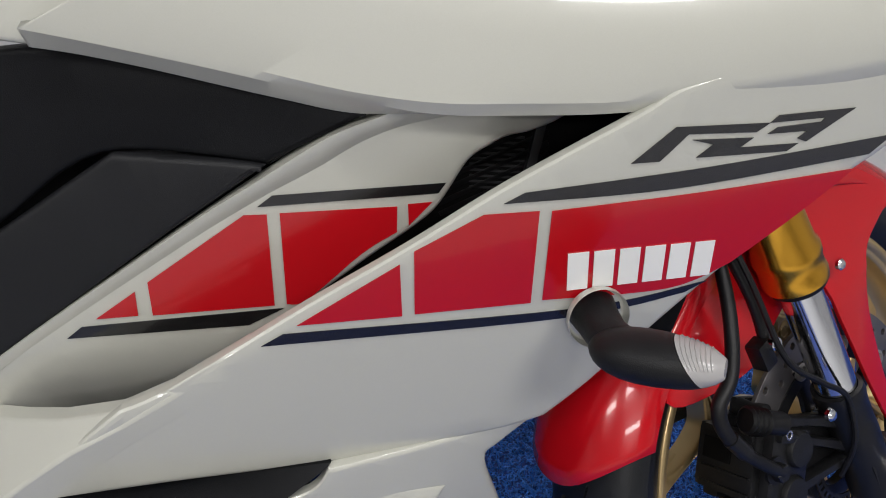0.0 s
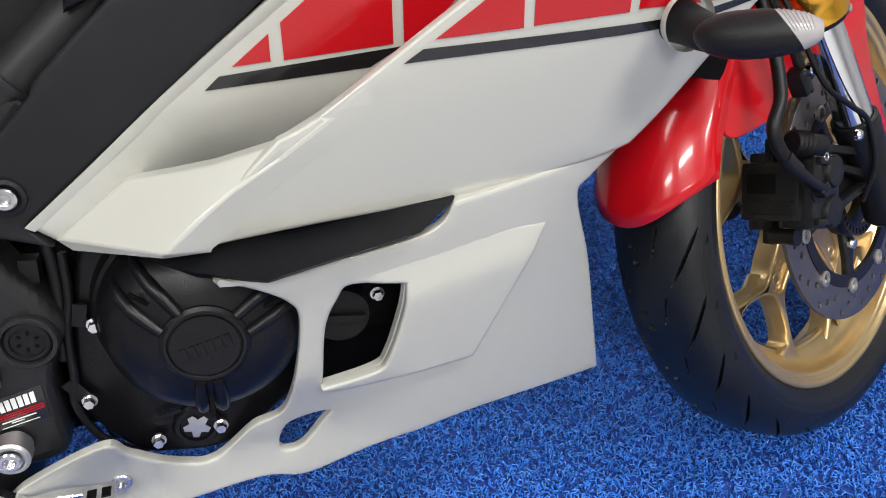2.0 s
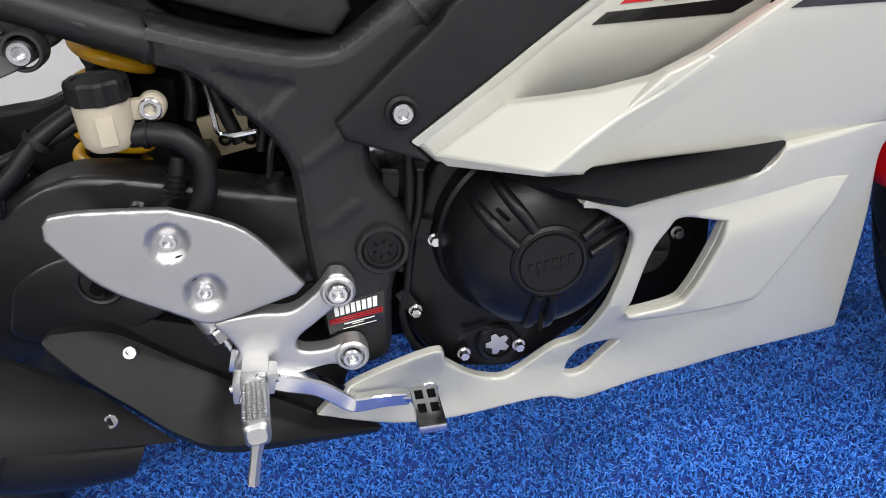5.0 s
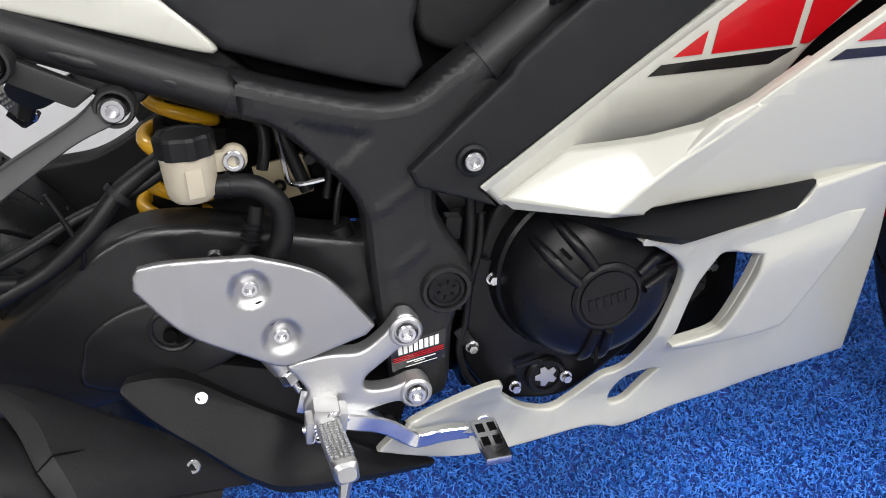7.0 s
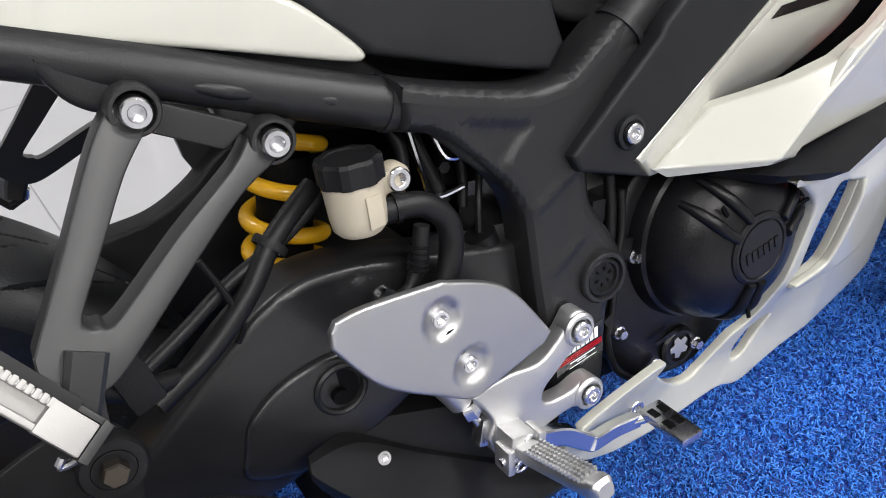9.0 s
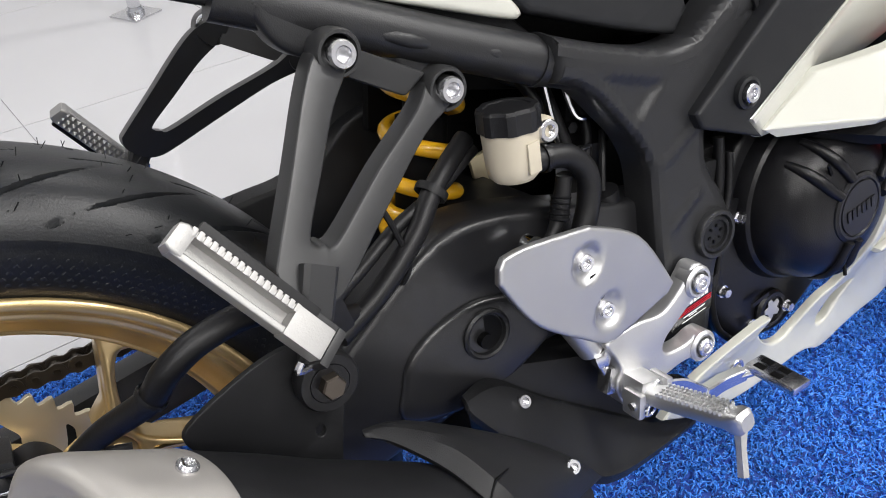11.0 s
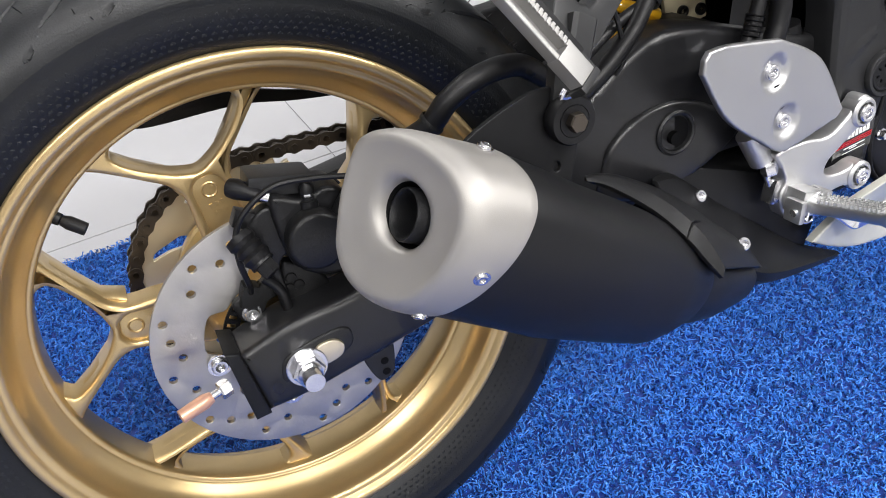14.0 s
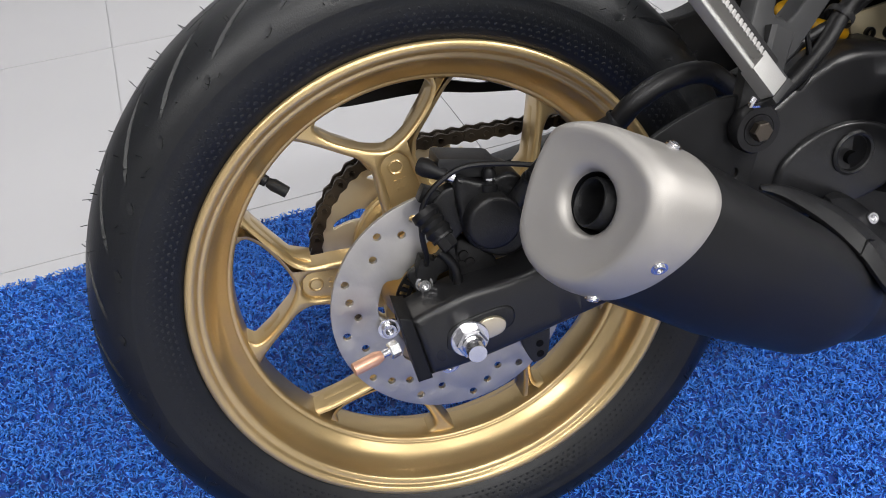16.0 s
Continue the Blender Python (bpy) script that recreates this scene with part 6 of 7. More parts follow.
    tube("pivot_pin", [fm @ Vector((-0.020, -0.012, -0.012)), fm @ Vector((-0.028, -0.014, -0.016)), fm @ Vector((-0.014, -0.020, -0.018))], 0.0022, ZINC, peg, 8, 3)
    return hang


# tabs that carry the hangers under the frame tube, and the dark panel below the tail
plate("hanger_tab", [(0.250, 0.362), (0.285, 0.352), (0.318, 0.335), (0.316, 0.324), (0.302, 0.316), (0.288, 0.318), (0.272, 0.322), (0.258, 0.336)], -0.116, 0.020, FRAME, bike, 0.006, label="black frame tab of the pillion hanger")
plate("hanger_tab", [(0.340, 0.312), (0.375, 0.296), (0.386, 0.284), (0.372, 0.276), (0.352, 0.284), (0.338, 0.296)], -0.113, 0.018, FRAME, bike, 0.005, label="black frame tab of the pillion hanger")
plate("tail_under_panel", [(0.20, 0.392, 1), (0.243, 0.378, 1), (0.309, 0.352, 1), (0.440, 0.309, 1), (0.465, 0.283, 1), (0.440, 0.270, 1), (0.351, 0.312, 1), (0.20, 0.372, 1)], -0.096, 0.020, PLASTIC, bike, 0.004, label="black plastic panel below the tail cowl")
pillion(1, "grey cast pillion hanger bolted to the frame")
pillion(-1, "grey cast pillion hanger on the far side")

# ---------- exhaust ----------
EX_A = Vector((0.883, 0.0, -0.469)).normalized()
EX_C = Vector((0.065, -0.215, 0.140))
EX_U, EX_V = Vector((0, -1, 0)), Vector((0.469, 0, 0.883)).normalized()
def ex(s, u, v):
    return EX_C + EX_A * s + EX_U * u + EX_V * v


SEC = spline([(-0.0130, 0.0505), (-0.0205, 0.0375), (-0.0235, 0.0080), (-0.0210, -0.0200), (-0.0175, -0.0350), (-0.0070, -0.0480), (0.0080, -0.0540), (0.0260, -0.0528), (0.0420, -0.0450),
              (0.0530, -0.0330), (0.0630, -0.0165), (0.0700, 0.0050), (0.0712, 0.0240), (0.0665, 0.0415), (0.0530, 0.0540), (0.0300, 0.0610), (0.0060, 0.0595)], 4, True)
def section(s, ku=1.0, kv=1.0, du=0.0, dv=0.0, lean=0.0):
    """The rounded three-cornered section at s along the muffler, scaled and shifted."""
    out = []
    for p in SEC:
        u, v = 0.025 + (p[0] - 0.025) * ku + du, p[1] * kv + dv
        out.append(ex(s + lean * u, u, v))
    return out


hu, hv = 0.0218, 0.0105
def toward(s, f, grow=1.0, rr=0.0195):
    """A ring between the rim (f = 0) and the round outlet (f = 1), in the slash-cut plane."""
    out = []
    for p in SEC:
        a, b = (p[0] - 0.025) * grow + 0.025, (p[1] - 0.003) * grow + 0.003
        ang = math.atan2(b - hv, a - hu)
        q = (hu + rr * 0.93 * math.cos(ang), hv + rr * 1.08 * math.sin(ang))
        u, v = a * (1 - f) + q[0] * f, b * (1 - f) + q[1] * f
        out.append(ex(-0.0188 + s + 0.52 * u - 0.08 * v, u, v))
    return out
def seam(ds, k):
    out = []
    for p in SEC:
        u, v = 0.025 + (p[0] - 0.025) * k, p[1] * k
        out.append(ex(0.0307 + ds + 0.304 * u + 0.215 * v, u, v))
    return out
body = bmesh.new()
add_loft(body, [seam(-0.006, 0.985), seam(0.004, 0.995)] + [section(*row) for row in (
    (0.085, 1.0, 1.0, 0.0, -0.0040), (0.120, 0.99, 0.99, -0.001, -0.0085), (0.160, 0.955, 0.955, -0.005, -0.0110), (0.190, 0.915, 0.93, -0.009, -0.0135), (0.212, 0.880, 0.895, -0.0125, -0.0160),
    (0.226, 0.845, 0.86, -0.0145, -0.0180), (0.236, 0.805, 0.81, -0.0160, -0.0190), (0.250, 0.735, 0.725, -0.0185, -0.0185), (0.262, 0.665, 0.645, -0.0205, -0.0170), (0.265, 0.640, 0.62, -0.0208, -0.0165))])
muffler = part("muffler", body, MUFFLER, bike, "matt black exhaust muffler with a slash-cut bright end cap", 35)
endcap = bmesh.new()
add_loft(endcap, [seam(0.0, 0.985), seam(0.0, 1.006), seam(-0.0008, 1.011), seam(-0.006, 1.012), toward(0.020, 0.0, 1.012), toward(0.0145, 0.0, 1.008), toward(0.0095, 0.0, 0.996), toward(0.0055, 0.0, 0.975), toward(0.0025, 0.0, 0.945), toward(0.0006, 0.0, 0.905),
                  toward(0.0, 0.05, 0.885), toward(0.0006, 0.14, 0.885), toward(0.0016, 0.28, 0.885), toward(0.0026, 0.45, 0.885), toward(0.0032, 0.62, 0.885), toward(0.0036, 0.76, 0.885), toward(0.0044, 0.87, 0.885), toward(0.0060, 0.95, 0.885), toward(0.0085, 0.99, 0.885), toward(0.0120, 1.0, 0.885)], cap=False)
part("end_cap", endcap, SATIN, muffler, "brushed metal end cap with a dished outlet", 50)
# Near-black ring paints the dark gap round the outlet pipe.
shade_ring = bmesh.new()
add_loft(shade_ring, [toward(0.0115, 0.995, 0.885), toward(0.014, 1.01, 0.885), toward(0.045, 1.01, 0.885)], cap=False)
part("outlet_gap_shade", shade_ring, VOID, muffler)
OUT_AX = (EX_A - EX_U * 0.10).normalized()
om2 = aim(ex(-0.0188 + 0.0065 + 0.52 * hu, hu, hv), OUT_AX)
lathe("outlet_pipe", [(0.0176, 0.030), (0.0174, 0.001), (0.0168, -0.0008), (0.0158, -0.0010), (0.0148, 0.0005), (0.0142, 0.004), (0.0140, 0.050), (0.0002, 0.050)], PLASTIC, muffler, om2, 48, label="black outlet pipe")
# Near-black disc puts the pipe's inner shade into colour.
lathe("outlet_shade_disc", [(0.0139, 0.034), (0.0002, 0.034)], VOID, muffler, om2, 32)
for (sa, ua, va), (nu, nv) in (((0.0385, 0.0662, -0.0068), (0.92, -0.39)), ((0.0236, 0.0362, -0.0486), (0.50, -0.87)), ((0.0369, 0.0244, 0.0624), (0.22, 0.97))):
    bolt("cap_screw", ex(sa, ua, va), 0.0040, 0.0016, ZINC, muffler, -(EX_U * nu + EX_V * nv), washer=0.0056)
collar = bmesh.new()
add_loft(collar, [section(*row) for row in ((0.262, 0.60, 0.58, -0.0215, -0.0165), (0.285, 0.575, 0.545, -0.0255, -0.0165), (0.310, 0.53, 0.50, -0.0320, -0.0155), (0.335, 0.46, 0.44, -0.0400, -0.0130), (0.356, 0.38, 0.36, -0.0460, -0.0100))])
part("muffler_collar", collar, MUFFLER, muffler, "dark collar in front of the muffler", 35)
# hanger plate, rubber bush and bolt
plate("muffler_hanger", [(0.136, 0.150, 1), (0.137, 0.166), (0.190, 0.186), (0.222, 0.178), (0.226, 0.150), (0.216, 0.110), (0.21, 0.080, 1), (0.15, 0.09, 1)], lambda x, z: -0.190, 0.004, MUFFLER, muffler, 0.001, holes=([(0.205 + 0.003 * math.cos(a), 0.126 + 0.004 * math.sin(a)) for a in (0, 1.05, 2.1, 3.14, 4.19, 5.24)],), label="flat black muffler hanger plate")
bush = lathe("rubber_bush", [(0.0175, 0.006), (0.0185, 0.002), (0.0185, -0.004), (0.0170, -0.0065), (0.0120, -0.0065), (0.0115, -0.003)], HOSE, muffler, aim((0.2135, -0.1975, 0.1625), (0, 1, 0)), 40)
lathe("bush_washer", [(0.0115, 0.0), (0.0115, -0.0012), (0.0002, -0.0012)], ENGINE, muffler, aim((0.2135, -0.2030, 0.1625), (0, 1, 0)), 36)
bolt("hanger_bolt", (0.2135, -0.2040, 0.1625), 0.0075, 0.007, CHAIN, muffler, hexhead=True)
box("hanger_arm", (0.016, 0.012, 0.05), pose(0.212, -0.188, 0.182, 0, 10, 0), HANG, muffler, 0.003)

# heat shields
def blade(name, rows, mat, parent, label):
    """A thick shell between matching 3D lines."""
    bm = bmesh.new()
    lines = [spline(r, 6) for r in rows]
    vs = [[bm.verts.new(p) for p in l] for l in lines]
    for a, b in zip(vs, vs[1:]):
        for k in range(len(a) - 1):
            bm.faces.new((a[k], b[k], b[k + 1], a[k + 1]))
    ob = part(name, bm, mat, parent, label, 14)
    so = ob.modifiers.new("thickness", "SOLIDIFY")
    so.thickness, so.offset = 0.004, 0
    be = ob.modifiers.new("edge", "BEVEL")
    be.width, be.segments, be.limit_method, be.angle_limit = 0.0012, 2, "ANGLE", radians(50)
    return ob


S_TOP = [(0.2305, -0.1850, 0.1078), (0.2570, -0.1860, 0.1005), (0.3008, -0.1900, 0.0719), (0.3500, -0.1850, 0.0292), (0.3820, -0.1920, -0.0015), (0.4043, -0.1900, -0.0315)]
S_FOLD = [(0.2300, -0.1870, 0.1072), (0.2450, -0.1930, 0.1040), (0.2719, -0.2150, 0.0893), (0.2847, -0.2400, 0.0728), (0.2935, -0.2520, 0.0550), (0.2991, -0.2600, 0.0383)]
S_LOW = [(0.2308, -0.1880, 0.1055), (0.2436, -0.2000, 0.1000), (0.2620, -0.2240, 0.0850), (0.2747, -0.2470, 0.0670), (0.2850, -0.2575, 0.0485), (0.2940, -0.2640, 0.0340)]
def between(a, b, f, bulge):
    w = (0.0, 0.4, 1.0, 1.0, 0.8, 0.35)
    return [tuple(p + (q - p) * f + d * bulge * w[k] for p, q, d in zip(a[k], b[k], (0.15, -0.75, 0.65))) for k in range(6)]
shield = blade("heat_shield", [S_TOP, between(S_TOP, S_FOLD, 0.12, 0.0035), between(S_TOP, S_FOLD, 0.40, 0.0055), between(S_TOP, S_FOLD, 0.72, 0.0040), S_FOLD, S_LOW], PLASTIC, muffler, "black plastic heat shield over the muffler inlet")
tube("shield_seam", [between(S_TOP, S_FOLD, f, 0.0052)[3] for f in (0.72, 0.86, 0.97)] + [tuple(Vector(S_FOLD[3]) + Vector((0, -0.0024, 0.001))), tuple(Vector(S_LOW[3]) + Vector((-0.0008, -0.0022, 0.0)))], 0.0008, VOID, shield, 6, 3)
bolt("shield_bolt", (0.3672, -0.2065, 0.0128), 0.0058, 0.004, ZINC, shield, (0.15, 0.9, -0.40))
lower_shield = blade("lower_shield", [
    [(0.3220, -0.145, 0.0640), (0.3620, -0.121, 0.0480), (0.4100, -0.118, 0.0060), (0.4660, -0.119, -0.0370), (0.5210, -0.120, -0.0780), (0.5680, -0.129, -0.1000)],
    [(0.3190, -0.155, 0.0650), (0.3600, -0.136, 0.0480), (0.4090, -0.132, 0.0060), (0.4640, -0.132, -0.0370), (0.5180, -0.130, -0.0775), (0.5690, -0.131, -0.1005)],
    [(0.3180, -0.158, 0.0640), (0.3480, -0.153, 0.0400), (0.3900, -0.153, 0.0000), (0.4350, -0.155, -0.0390), (0.4820, -0.152, -0.0700), (0.5690, -0.132, -0.1010)],
    [(0.3175, -0.160, 0.0630), (0.3410, -0.165, 0.0300), (0.3727, -0.170, -0.0035), (0.4060, -0.172, -0.0400), (0.4465, -0.172, -0.0600), (0.5685, -0.132, -0.1015)],
    [(0.3185, -0.159, 0.0580), (0.3420, -0.162, 0.0230), (0.3735, -0.166, -0.0120), (0.4070, -0.168, -0.0490), (0.4465, -0.167, -0.0700), (0.5660, -0.130, -0.1050)],
    [(0.3260, -0.146, 0.0350), (0.3480, -0.146, 0.0000), (0.3780, -0.148, -0.0320), (0.4100, -0.148, -0.0660), (0.4480, -0.146, -0.0850), (0.5550, -0.112, -0.1120)]], PLASTIC, bike, "black plastic shield below the swingarm")
bolt("shield_bolt", (0.3745, -0.1430, 0.0315), 0.0058, 0.004, ZINC, lower_shield, (-0.05, 0.9, -0.42))
box("exhaust_chamber", (0.22, 0.13, 0.10), pose(0.44, -0.060, -0.020, 0, 20, 0), MUFFLER, bike, 0.02, "matt black exhaust chamber below the engine")


# ---------- front end, in the steered frame: x ahead, y to the left along the axle, z along the fork ----------
FR = lambda x, y, z: FRONT @ Vector((x, y, z))
fork = group_of("front_fork", bike)
tagged(fork, "upside down front fork with gold outer tubes")
for sgn in (-1, 1):
    y = 0.100 * sgn
    fa = FRONT @ Matrix(((1, 0, 0, -0.003), (0, 0, 1, y), (0, 1, 0, 0), (0, 0, 0, 1)))
    lathe("outer_tube", [(0.0002, 0.225), (0.0225, 0.225), (0.0285, 0.228), (0.0295, 0.236), (0.0285, 0.240), (0.0285, 0.250), (0.0300, 0.254), (0.0300, 0.262), (0.0275, 0.268), (0.0265, 0.300), (0.0265, 0.50)], ANODISED, fork, fa, 40, label="gold anodised fork tube")
    lathe("dust_seal", [(0.0002, 0.222), (0.0250, 0.222), (0.0275, 0.226), (0.0275, 0.2285)], HOSE, fork, fa, 36)
    lathe("chrome_tube", [(0.0190, 0.06), (0.0190, 0.24)], CHROME, fork, fa, 36, label="polished steel fork tube")
    lathe("lower_leg", [(0.0195, 0.104), (0.0232, 0.103), (0.0240, 0.094), (0.0230, 0.088), (0.0225, 0.060), (0.0232, 0.052), (0.0232, 0.030), (0.022, 0.010), (0.024, -0.030), (0.018, -0.038), (0.0002, -0.038)], CASTBLACK, fork, fa, 36, label="black cast fork leg")
    leg = bmesh.new()
    add_box(leg, (0.045, 0.040, 0.055), FRONT @ pose(0.004, y, -0.004), 0.010)
    part("axle_clamp", leg, CASTBLACK, fork)
    arm = bmesh.new()
    for za, zb, xe in ((0.062, 0.142, -0.100), (0.030, 0.118, -0.095), (0.022, 0.055, -0.100)):
        beam(arm, [FR(-0.010, y * 0.96, za), FR((xe - 0.010) / 2, y * 0.95, (za + zb) / 2 + 0.002), FR(xe, y * 0.92, zb)], [0.0060, 0.0042, 0.0070], 0.007, F_AXIS)
    add_plate(arm, [spline([(-0.008, 0.070, 1), (-0.098, 0.140, 1), (-0.098, 0.054, 1), (-0.008, 0.016, 1)], 2, True)], 0.006, lambda u, v, w: FR(u, y * 0.88 + w, v), 0.001)
    part("caliper_arm", arm, CASTBLACK, fork)
axle_bolt = bolt("axle_bolt", FR(0.004, -0.119, -0.002), 0.0105, 0.012, ZINC, fork, F_AXIS, hexhead=False, socket=True, washer=0.0135, label="zinc plated front axle bolt")

# mudguard: a shell bent round the tyre with side flaps down to the fork
def guard_point(a, s):
    """a: degrees round the wheel from straight ahead; s: -1 right edge to 1 left edge."""
    r = 0.314 - 0.040 * abs(s) ** 3.0
    y = 0.072 * s
    return FR(r * math.cos(math.radians(a)), y, r * math.sin(math.radians(a)))
gm = bmesh.new()
A0, A1 = 28.0, 145.0
na, ns = 40, 16
grid = []
for i in range(na + 1):
    a = A0 + (A1 - A0) * i / na
    row = []
    for j in range(ns + 1):
        s = -1 + 2 * j / ns
        tip = max(0.0, (a - 124) / 19.0)
        lead = max(0.0, (46 - a) / 18.0)
        aa = a - 8.0 * tip * abs(s) ** 2 + 12.0 * lead * abs(s) ** 2
        row.append(gm.verts.new(guard_point(aa, s)))
    grid.append(row)
for i in range(na):
    for j in range(ns):
        gm.faces.new((grid[i][j], grid[i + 1][j], grid[i + 1][j + 1], grid[i][j + 1]))
bmesh.ops.recalc_face_normals(gm, faces=gm.faces[:])
mud = part("front_mudguard", gm, RED, bike, "gloss red front mudguard", 40)
so = mud.modifiers.new("thickness", "SOLIDIFY")
so.thickness, so.offset = 0.0035, 0
def flap(name, outline, y, mat, parent, depth=0.004):
    bm = bmesh.new()
    add_plate(bm, [spline(outline, 5, True)], depth, lambda u, v, w: FR(u, (y(u, v) if callable(y) else y) + w, v), 0.0012, 0.03)
    return part(name, bm, mat, parent)
y_fl = lambda u, v: -0.066 - 0.018 * min(1.0, max(0.0, (0.255 - v) / 0.10))
flap("guard_flap", [(0.200, 0.190), (0.150, 0.255), (0.080, 0.288), (-0.020, 0.293), (-0.120, 0.262), (-0.165, 0.215), (-0.120, 0.188), (-0.060, 0.176), (-0.020, 0.190), (0.045, 0.196), (0.055, 0.130), (0.062, 0.050), (0.070, -0.010), (0.078, -0.024), (0.084, -0.008), (0.090, 0.060), (0.100, 0.120), (0.125, 0.165), (0.165, 0.180)], y_fl, RED, mud)
for p in ((0.070, -0.0905, 0.190), (0.030, -0.0900, 0.205)):
    bolt("guard_bolt", FR(*p), 0.006, 0.004, CHROME, mud, F_AXIS, socket=False)

# front discs
fh = []
for k in range(16):
    a = 2 * math.pi * k / 16
    fh += [(0.141, a, 0.0037), (0.133, a + 0.13, 0.0037), (0.125, a + 0.26, 0.0037)]
front_disc = disc("front_disc", front_wheel, FRONT, -0.066, 0.149, 0.112, 0.0, fh, material("dark_disc_steel", (0.20, 0.19, 0.195), 0.42, metal=0.9, mottle=0.1), "drilled front brake disc on a black carrier")
car = bmesh.new()
for k in range(5):
    a = 2 * math.pi * k / 5 + 0.35
    p0, p1 = FR(0.045 * math.cos(a), -0.060, 0.045 * math.sin(a)), FR(0.118 * math.cos(a), -0.063, 0.118 * math.sin(a))
    beam(car, [p0, (p0 + p1) / 2, p1], [0.015, 0.009, 0.011], 0.004, F_AXIS)
add_lathe(car, [(0.034, -0.066), (0.052, -0.066), (0.052, -0.056), (0.034, -0.056)], FRONT, 48, closed=True)
part("disc_carrier", car, CASTBLACK, front_disc, "black disc carrier")
ringb = bmesh.new()
add_lathe(ringb, [(0.098, -0.067), (0.112, -0.067), (0.112, -0.062), (0.098, -0.062)], FRONT, 72, closed=True)
part("carrier_ring", ringb, CASTBLACK, front_disc)
for k in range(10):
    a = 2 * math.pi * k / 10 + 0.35
    lathe("float_button", [(0.0092, 0.002), (0.0092, -0.002), (0.0062, -0.003), (0.0056, 0.0), (0.0002, 0.0)], DISCSTEEL, front_disc, aim(FR(0.112 * math.cos(a), -0.067, 0.112 * math.sin(a)), F_AXIS), 20)
for k in range(5):
    a = 2 * math.pi * k / 5 + 0.35
    bolt("disc_bolt", FR(0.062 * math.cos(a), -0.066, 0.062 * math.sin(a)), 0.0075, 0.006, ZINC, front_disc, F_AXIS, socket=False)
sring = bmesh.new()
fr2 = [ring_loop(0.052, 80), ring_loop(0.040, 48)]
for k in range(36):
    a0 = 2 * math.pi * k / 36
    fr2.append([(r * math.cos(a0 + d), r * math.sin(a0 + d)) for r, d in ((0.0435, 0.0), (0.0495, 0.0), (0.0495, 0.085), (0.0435, 0.085))])
add_plate(sring, fr2, 0.002, lambda u, v, w: FR(u, -0.078 + w, v))
part("sensor_ring", sring, CASTBLACK, front_wheel)

# caliper
fcal = group_of("front_caliper", bike)
tagged(fcal, "black two piston front brake caliper with hose")
CA = math.radians(139.0)
CALM = FRONT @ Matrix.Translation((0.137 * math.cos(CA), 0, 0.137 * math.sin(CA))) @ Matrix.Rotation(-(CA - math.pi / 2), 4, "Y")
# in CALM: x along the disc's rim, z outwards
b = bmesh.new()
add_box(b, (0.076, 0.034, 0.056), CALM @ pose(0, -0.090, 0.000), 0.009)
add_box(b, (0.080, 0.018, 0.050), CALM @ pose(0, -0.046, 0.002), 0.006)
add_box(b, (0.060, 0.062, 0.016), CALM @ pose(0, -0.066, 0.030), 0.006)
add_box(b, (0.110, 0.010, 0.030), CALM @ pose(0, -0.052, 0.000), 0.004)
part("caliper_body", b, CASTBLACK, fcal, "", 45)
for sx in (-0.020, 0.020):
    lathe("piston_cap", [(0.0170, 0.008), (0.0170, -0.003), (0.0150, -0.006), (0.0002, -0.007)], PLASTIC, fcal, aim(CALM @ Vector((sx, -0.106, -0.008)), F_AXIS), 32)
    tube("slide_boot", [CALM @ Vector((sx * 2.3, -0.056, 0.012)), CALM @ Vector((sx * 2.3, -0.070, 0.012)), CALM @ Vector((sx * 2.3, -0.084, 0.012))], [0.0095, 0.0075, 0.0095], HOSE, fcal, 16, 0)
for x, w in ((-0.026, 0.006), (-0.010, 0.003), (0.026, 0.006)):
    box("casting_rib", (w, 0.052, 0.006), CALM @ pose(x, -0.068, 0.0375), CASTBLACK, fcal, 0.0015)
# A near-black chip paints the window's depth on solid metal.
box("pad_window", (0.020, 0.030, 0.004), CALM @ pose(0.008, -0.058, 0.0375), VOID, fcal, 0.001)
for x, w in ((-0.030, 0.007), (0.030, 0.007)):
    box("casting_rib", (w, 0.006, 0.040), CALM @ pose(x, -0.1085, 0.004), CASTBLACK, fcal, 0.0018)
bolt("banjo_bolt", CALM @ Vector((0.002, -0.107, 0.022)), 0.0085, 0.009, CASTBLACK, fcal, F_AXIS, hexhead=True, washer=0.0125)
bolt("pad_pin", CALM @ Vector((0.034, -0.106, 0.014)), 0.005, 0.006, ZINC, fcal, F_AXIS)
tube("damper", [FR(-0.122, -0.104, 0.168), FR(-0.095, -0.112, 0.142)], 0.0105, HOSE, fcal, 18, 0)
for k in range(4):
    t = k / 4
    lathe("damper_fold", [(0.0100, -0.0016), (0.0125, 0.0), (0.0100, 0.0016)], HOSE, fcal, aim(FR(-0.122 + 0.016 * t, -0.104 - 0.005 * t, 0.168 - 0.016 * t), FR(-0.095, -0.112, 0.142) - FR(-0.122, -0.104, 0.168)), 20)
bpt = CALM @ Vector((0.002, -0.113, 0.022))
tube("brake_hose", [FR(-0.045, -0.060, 0.42), FR(-0.060, -0.085, 0.33), FR(-0.085, -0.100, 0.27), FR(-0.120, -0.110, 0.224), FR(-0.148, -0.110, 0.208), FR(-0.153, -0.110, 0.184), FR(-0.143, -0.112, 0.150), bpt], [0.0050, 0.0055, 0.0060, 0.0062, 0.0065, 0.0065, 0.0060, 0.0055], HOSE, fcal, 14, 8)
tube("hose_ferrule", [FR(-0.1515, -0.1105, 0.176), FR(-0.144, -0.112, 0.153)], 0.0074, CASTBLACK, fcal, 14, 0)
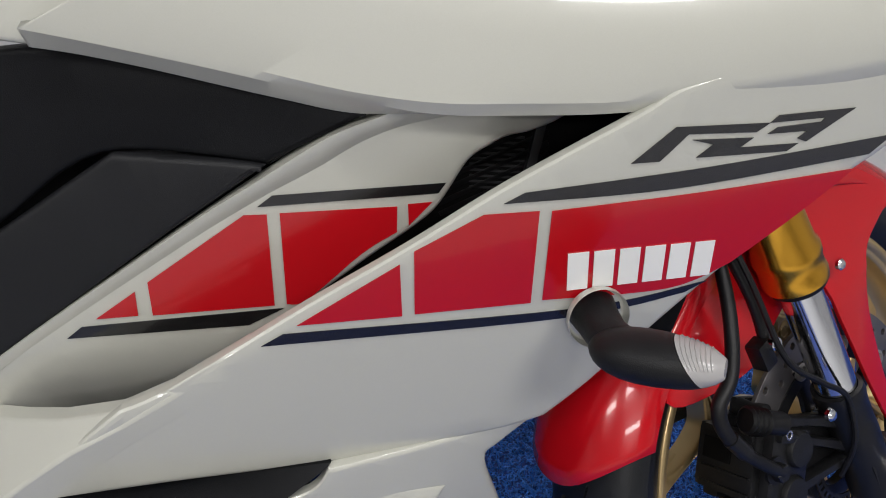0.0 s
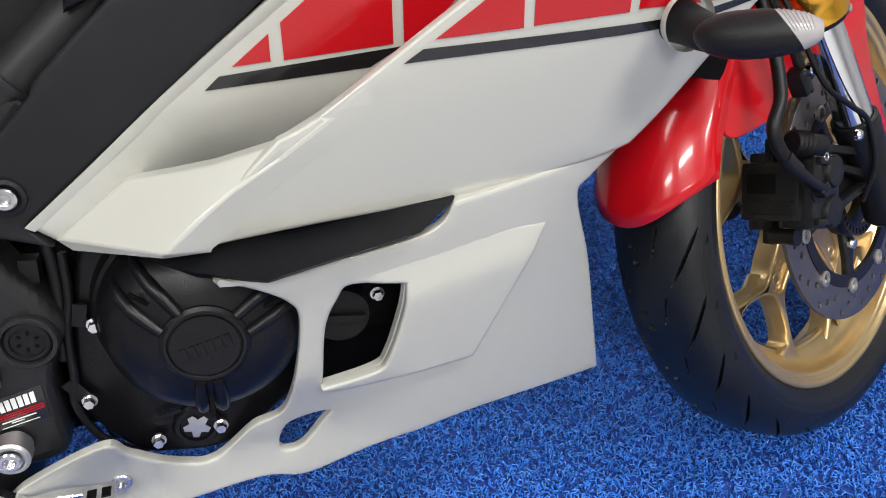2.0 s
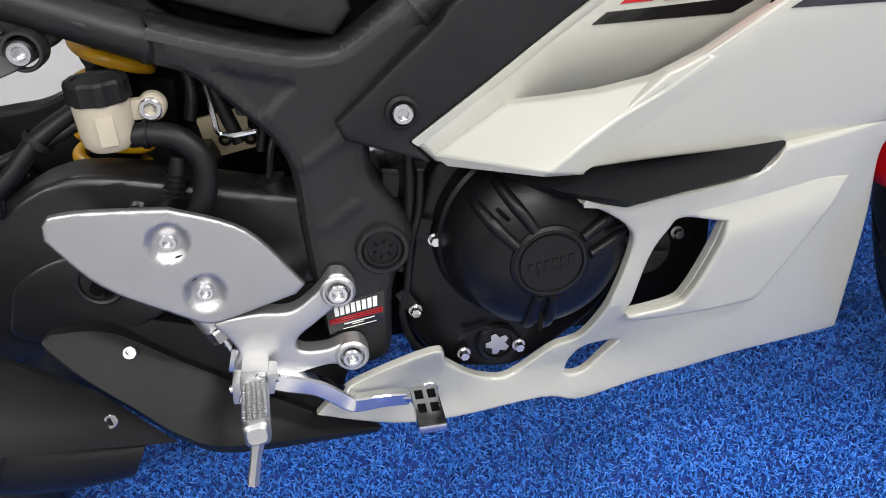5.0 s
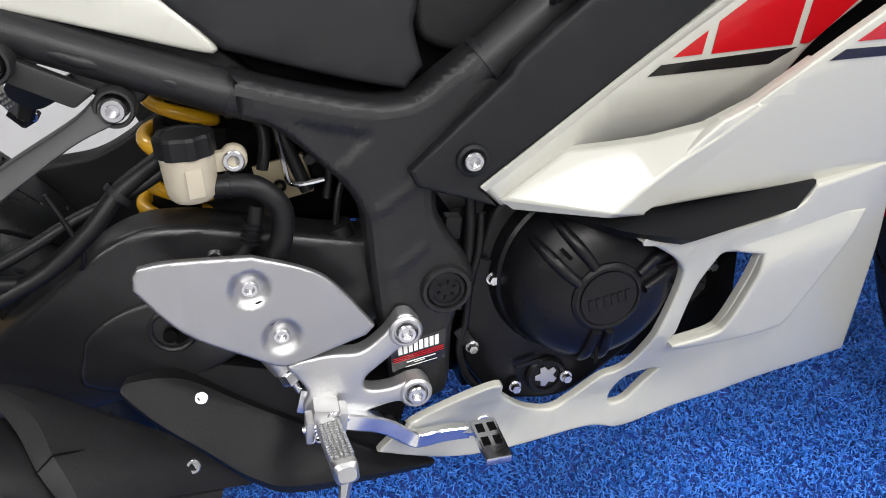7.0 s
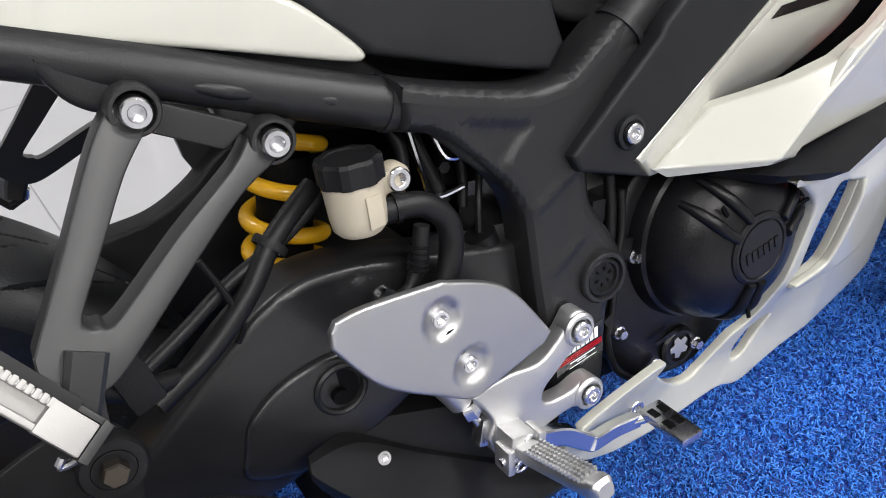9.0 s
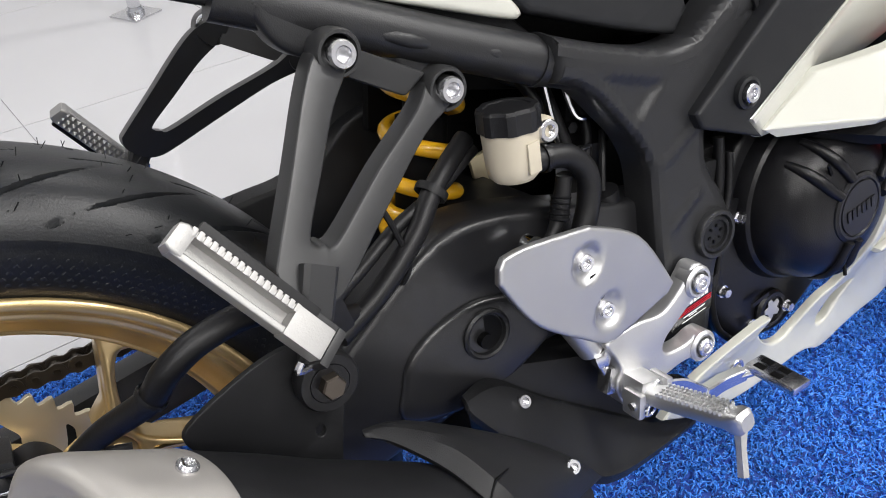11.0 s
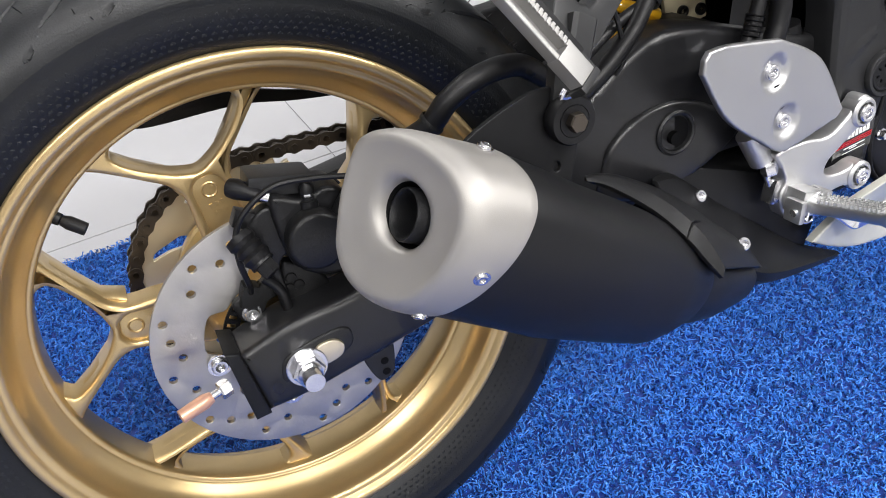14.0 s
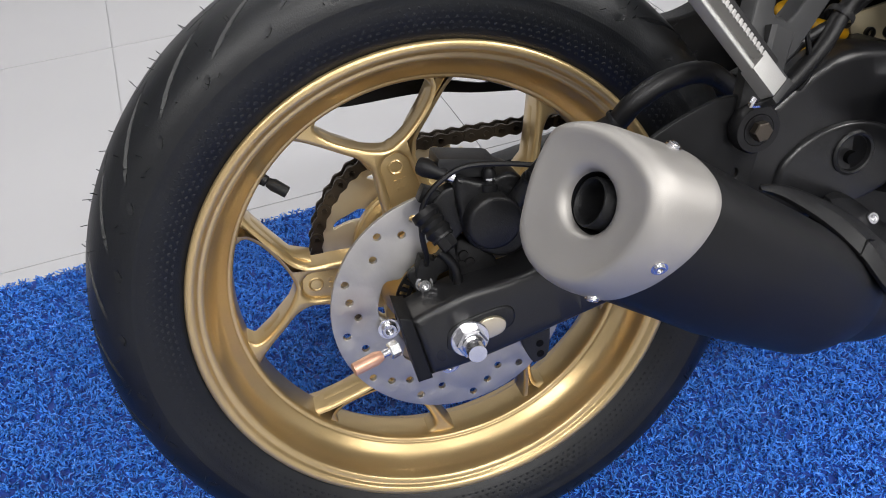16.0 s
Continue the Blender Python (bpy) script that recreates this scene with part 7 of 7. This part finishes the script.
tube("sensor_cable", [FR(-0.040, -0.075, 0.38), FR(-0.066, -0.112, 0.280), FR(-0.072, -0.122, 0.200), FR(-0.045, -0.124, 0.150), FR(-0.020, -0.122, 0.110), FR(-0.026, -0.118, 0.060), FR(-0.040, -0.100, 0.020)], 0.0028, HOSE, fcal, 8, 8)
box("hose_clamp", (0.016, 0.016, 0.026), FRONT @ pose(-0.078, -0.104, 0.205), CASTBLACK, fcal, 0.003)
bolt("clamp_bolt", FR(-0.070, -0.113, 0.212), 0.0062, 0.005, CHROME, fcal, F_AXIS)
bolt("clamp_bolt", FR(-0.052, -0.125, 0.118), 0.006, 0.005, CHROME, fcal, F_AXIS, socket=False)
tube("stay", [FR(-0.055, -0.085, 0.33), FR(-0.060, -0.100, 0.25), FR(-0.070, -0.104, 0.205)], 0.0055, CASTBLACK, fcal, 10, 4)


# ---------- a display stand behind the mat ----------
stand = tagged(group_of("display_stand"), "polished steel display stand with a square base plate on the floor", "stand")
stand.matrix_basis = pose(0.590, 2.026, -0.0155, 0, 0, 28.6)
box("base_plate", (0.108, 0.108, 0.006), pose(0, 0, 0.003), ZINC, stand, 0.001)
tube("post", [(0, 0, 0.006), (-0.004, 0.002, 0.80)], 0.0190, CHROME, stand, 28, 0)
lathe("collar", [(0.0190, 0.006), (0.0270, 0.006), (0.0270, 0.018), (0.0200, 0.026)], CHROME, stand, Matrix.Rotation(radians(90), 4, "X"), 28)

# ---------- floor tiles ----------
ground = bpy.data.objects["floor"]
TW, TH = 0.646, 0.810
b = bmesh.new()
add_box(b, (TW - 0.0025, TH - 0.0025, 0.006), Matrix(), 0.0006)
tile_mesh = bpy.data.meshes.new("tile")
b.to_mesh(tile_mesh)
b.free()
tile_mesh.materials.append(TILE)
TILEM = pose(-0.475, 1.402, -0.0190, 0, 0, 6.0)
for i in range(-7, 9):
    for j in range(-8, 4):
        at = TILEM @ Vector(((i + 0.5) * TW, (j + 0.5) * TH, 0))
        if -3.6 < at.x < 4.6 and -4.6 < at.y < 3.9:
            ob = new("tile", tile_mesh)
            ob.parent = ground
            ob.matrix_basis = TILEM @ pose((i + 0.5) * TW, (j + 0.5) * TH, 0)
# ---------- the mat ----------
mat_bm = bmesh.new()
add_box(mat_bm, (6.0, 1.62, 0.008), WALLM @ pose(0.6, -0.832, -0.0118))
tagged(part("floor_mat", mat_bm, MATBACK, flat=True), "blue looped vinyl mat spread under the motorcycle", "mat", kind="structure")

# loops of vinyl: short curled threads, as one object
rng = np.random.default_rng(4)
def threads(n, x0, x1, y0, y1, r, length, seg, sides):
    cx, cy = rng.uniform(x0, x1, n), rng.uniform(y0, y1, n)
    ang = rng.uniform(0, 2 * np.pi, n)
    curl = rng.normal(0, 1.0, n) * 2.6 + np.sign(rng.normal(0, 1, n)) * 2.0
    zc = rng.uniform(-0.0080, 0.0015, n)
    amp = rng.uniform(0.001, 0.0045, n)
    ph = rng.uniform(0, 2 * np.pi, n)
    t = np.linspace(0, 1, seg + 1)
    head = ang[:, None] + curl[:, None] * (t - 0.5)[None]
    step = length / seg * rng.uniform(0.7, 1.3, n)[:, None]
    px = cx[:, None] + np.cumsum(np.cos(head) * step, 1) - length / 2 * np.cos(ang)[:, None]
    py = cy[:, None] + np.cumsum(np.sin(head) * step, 1) - length / 2 * np.sin(ang)[:, None]
    pz = zc[:, None] + amp[:, None] * np.sin(2 * np.pi * t[None] * 1.1 + ph[:, None])
    P = np.stack([px, py, pz], -1)
    nx, ny = -np.sin(head), np.cos(head)
    S = np.stack([nx, ny, np.zeros_like(nx)], -1)
    U = np.zeros_like(S)
    U[..., 2] = 1
    a = 2 * np.pi * np.arange(sides) / sides + np.pi / 6
    V = P[:, :, None] + r * (S[:, :, None] * np.cos(a)[None, None, :, None] + U[:, :, None] * np.sin(a)[None, None, :, None])
    base = (np.arange(n) * (seg + 1) * sides)[:, None, None]
    k, s = np.meshgrid(np.arange(seg), np.arange(sides), indexing="ij")
    f = np.stack([k * sides + s, k * sides + (s + 1) % sides, (k + 1) * sides + (s + 1) % sides, (k + 1) * sides + s], -1)
    return V.reshape(-1, 3), (base[..., None] + f[None]).reshape(-1, 4)


parts_v, parts_f, shift = [], [], 0
for n, x0, x1, y0, y1, r in ((152000, -0.50, 1.75, -0.36, 0.66, 0.00115), (24000, -1.1, -0.50, -0.1, 0.66, 0.0013), (8000, 1.75, 2.4, 0.0, 0.66, 0.0014)):
    v, f = threads(n, x0, x1, y0, y1, r, 0.0088, 2, 3)
    keep_edge = v[:, 1] < 0.580 + 0.096 * v[:, 0]
    parts_v.append(v)
    parts_f.append(f[np.all(keep_edge[f], axis=1)] + shift)
    shift += len(v)
V, F = np.concatenate(parts_v), np.concatenate(parts_f)
me = bpy.data.meshes.new("mat_loops")
me.vertices.add(len(V))
me.vertices.foreach_set("co", V.astype(np.float32).ravel())
me.loops.add(F.size)
me.loops.foreach_set("vertex_index", F.astype(np.int32).ravel())
me.polygons.add(len(F))
me.polygons.foreach_set("loop_start", np.arange(0, F.size, 4, dtype=np.int32))
me.update(calc_edges=True)
me.shade_smooth()
me.materials.append(MATBLUE)
tagged(new("mat_loops", me), "dense curled blue vinyl loops of the floor mat", "mat", kind="stuff")
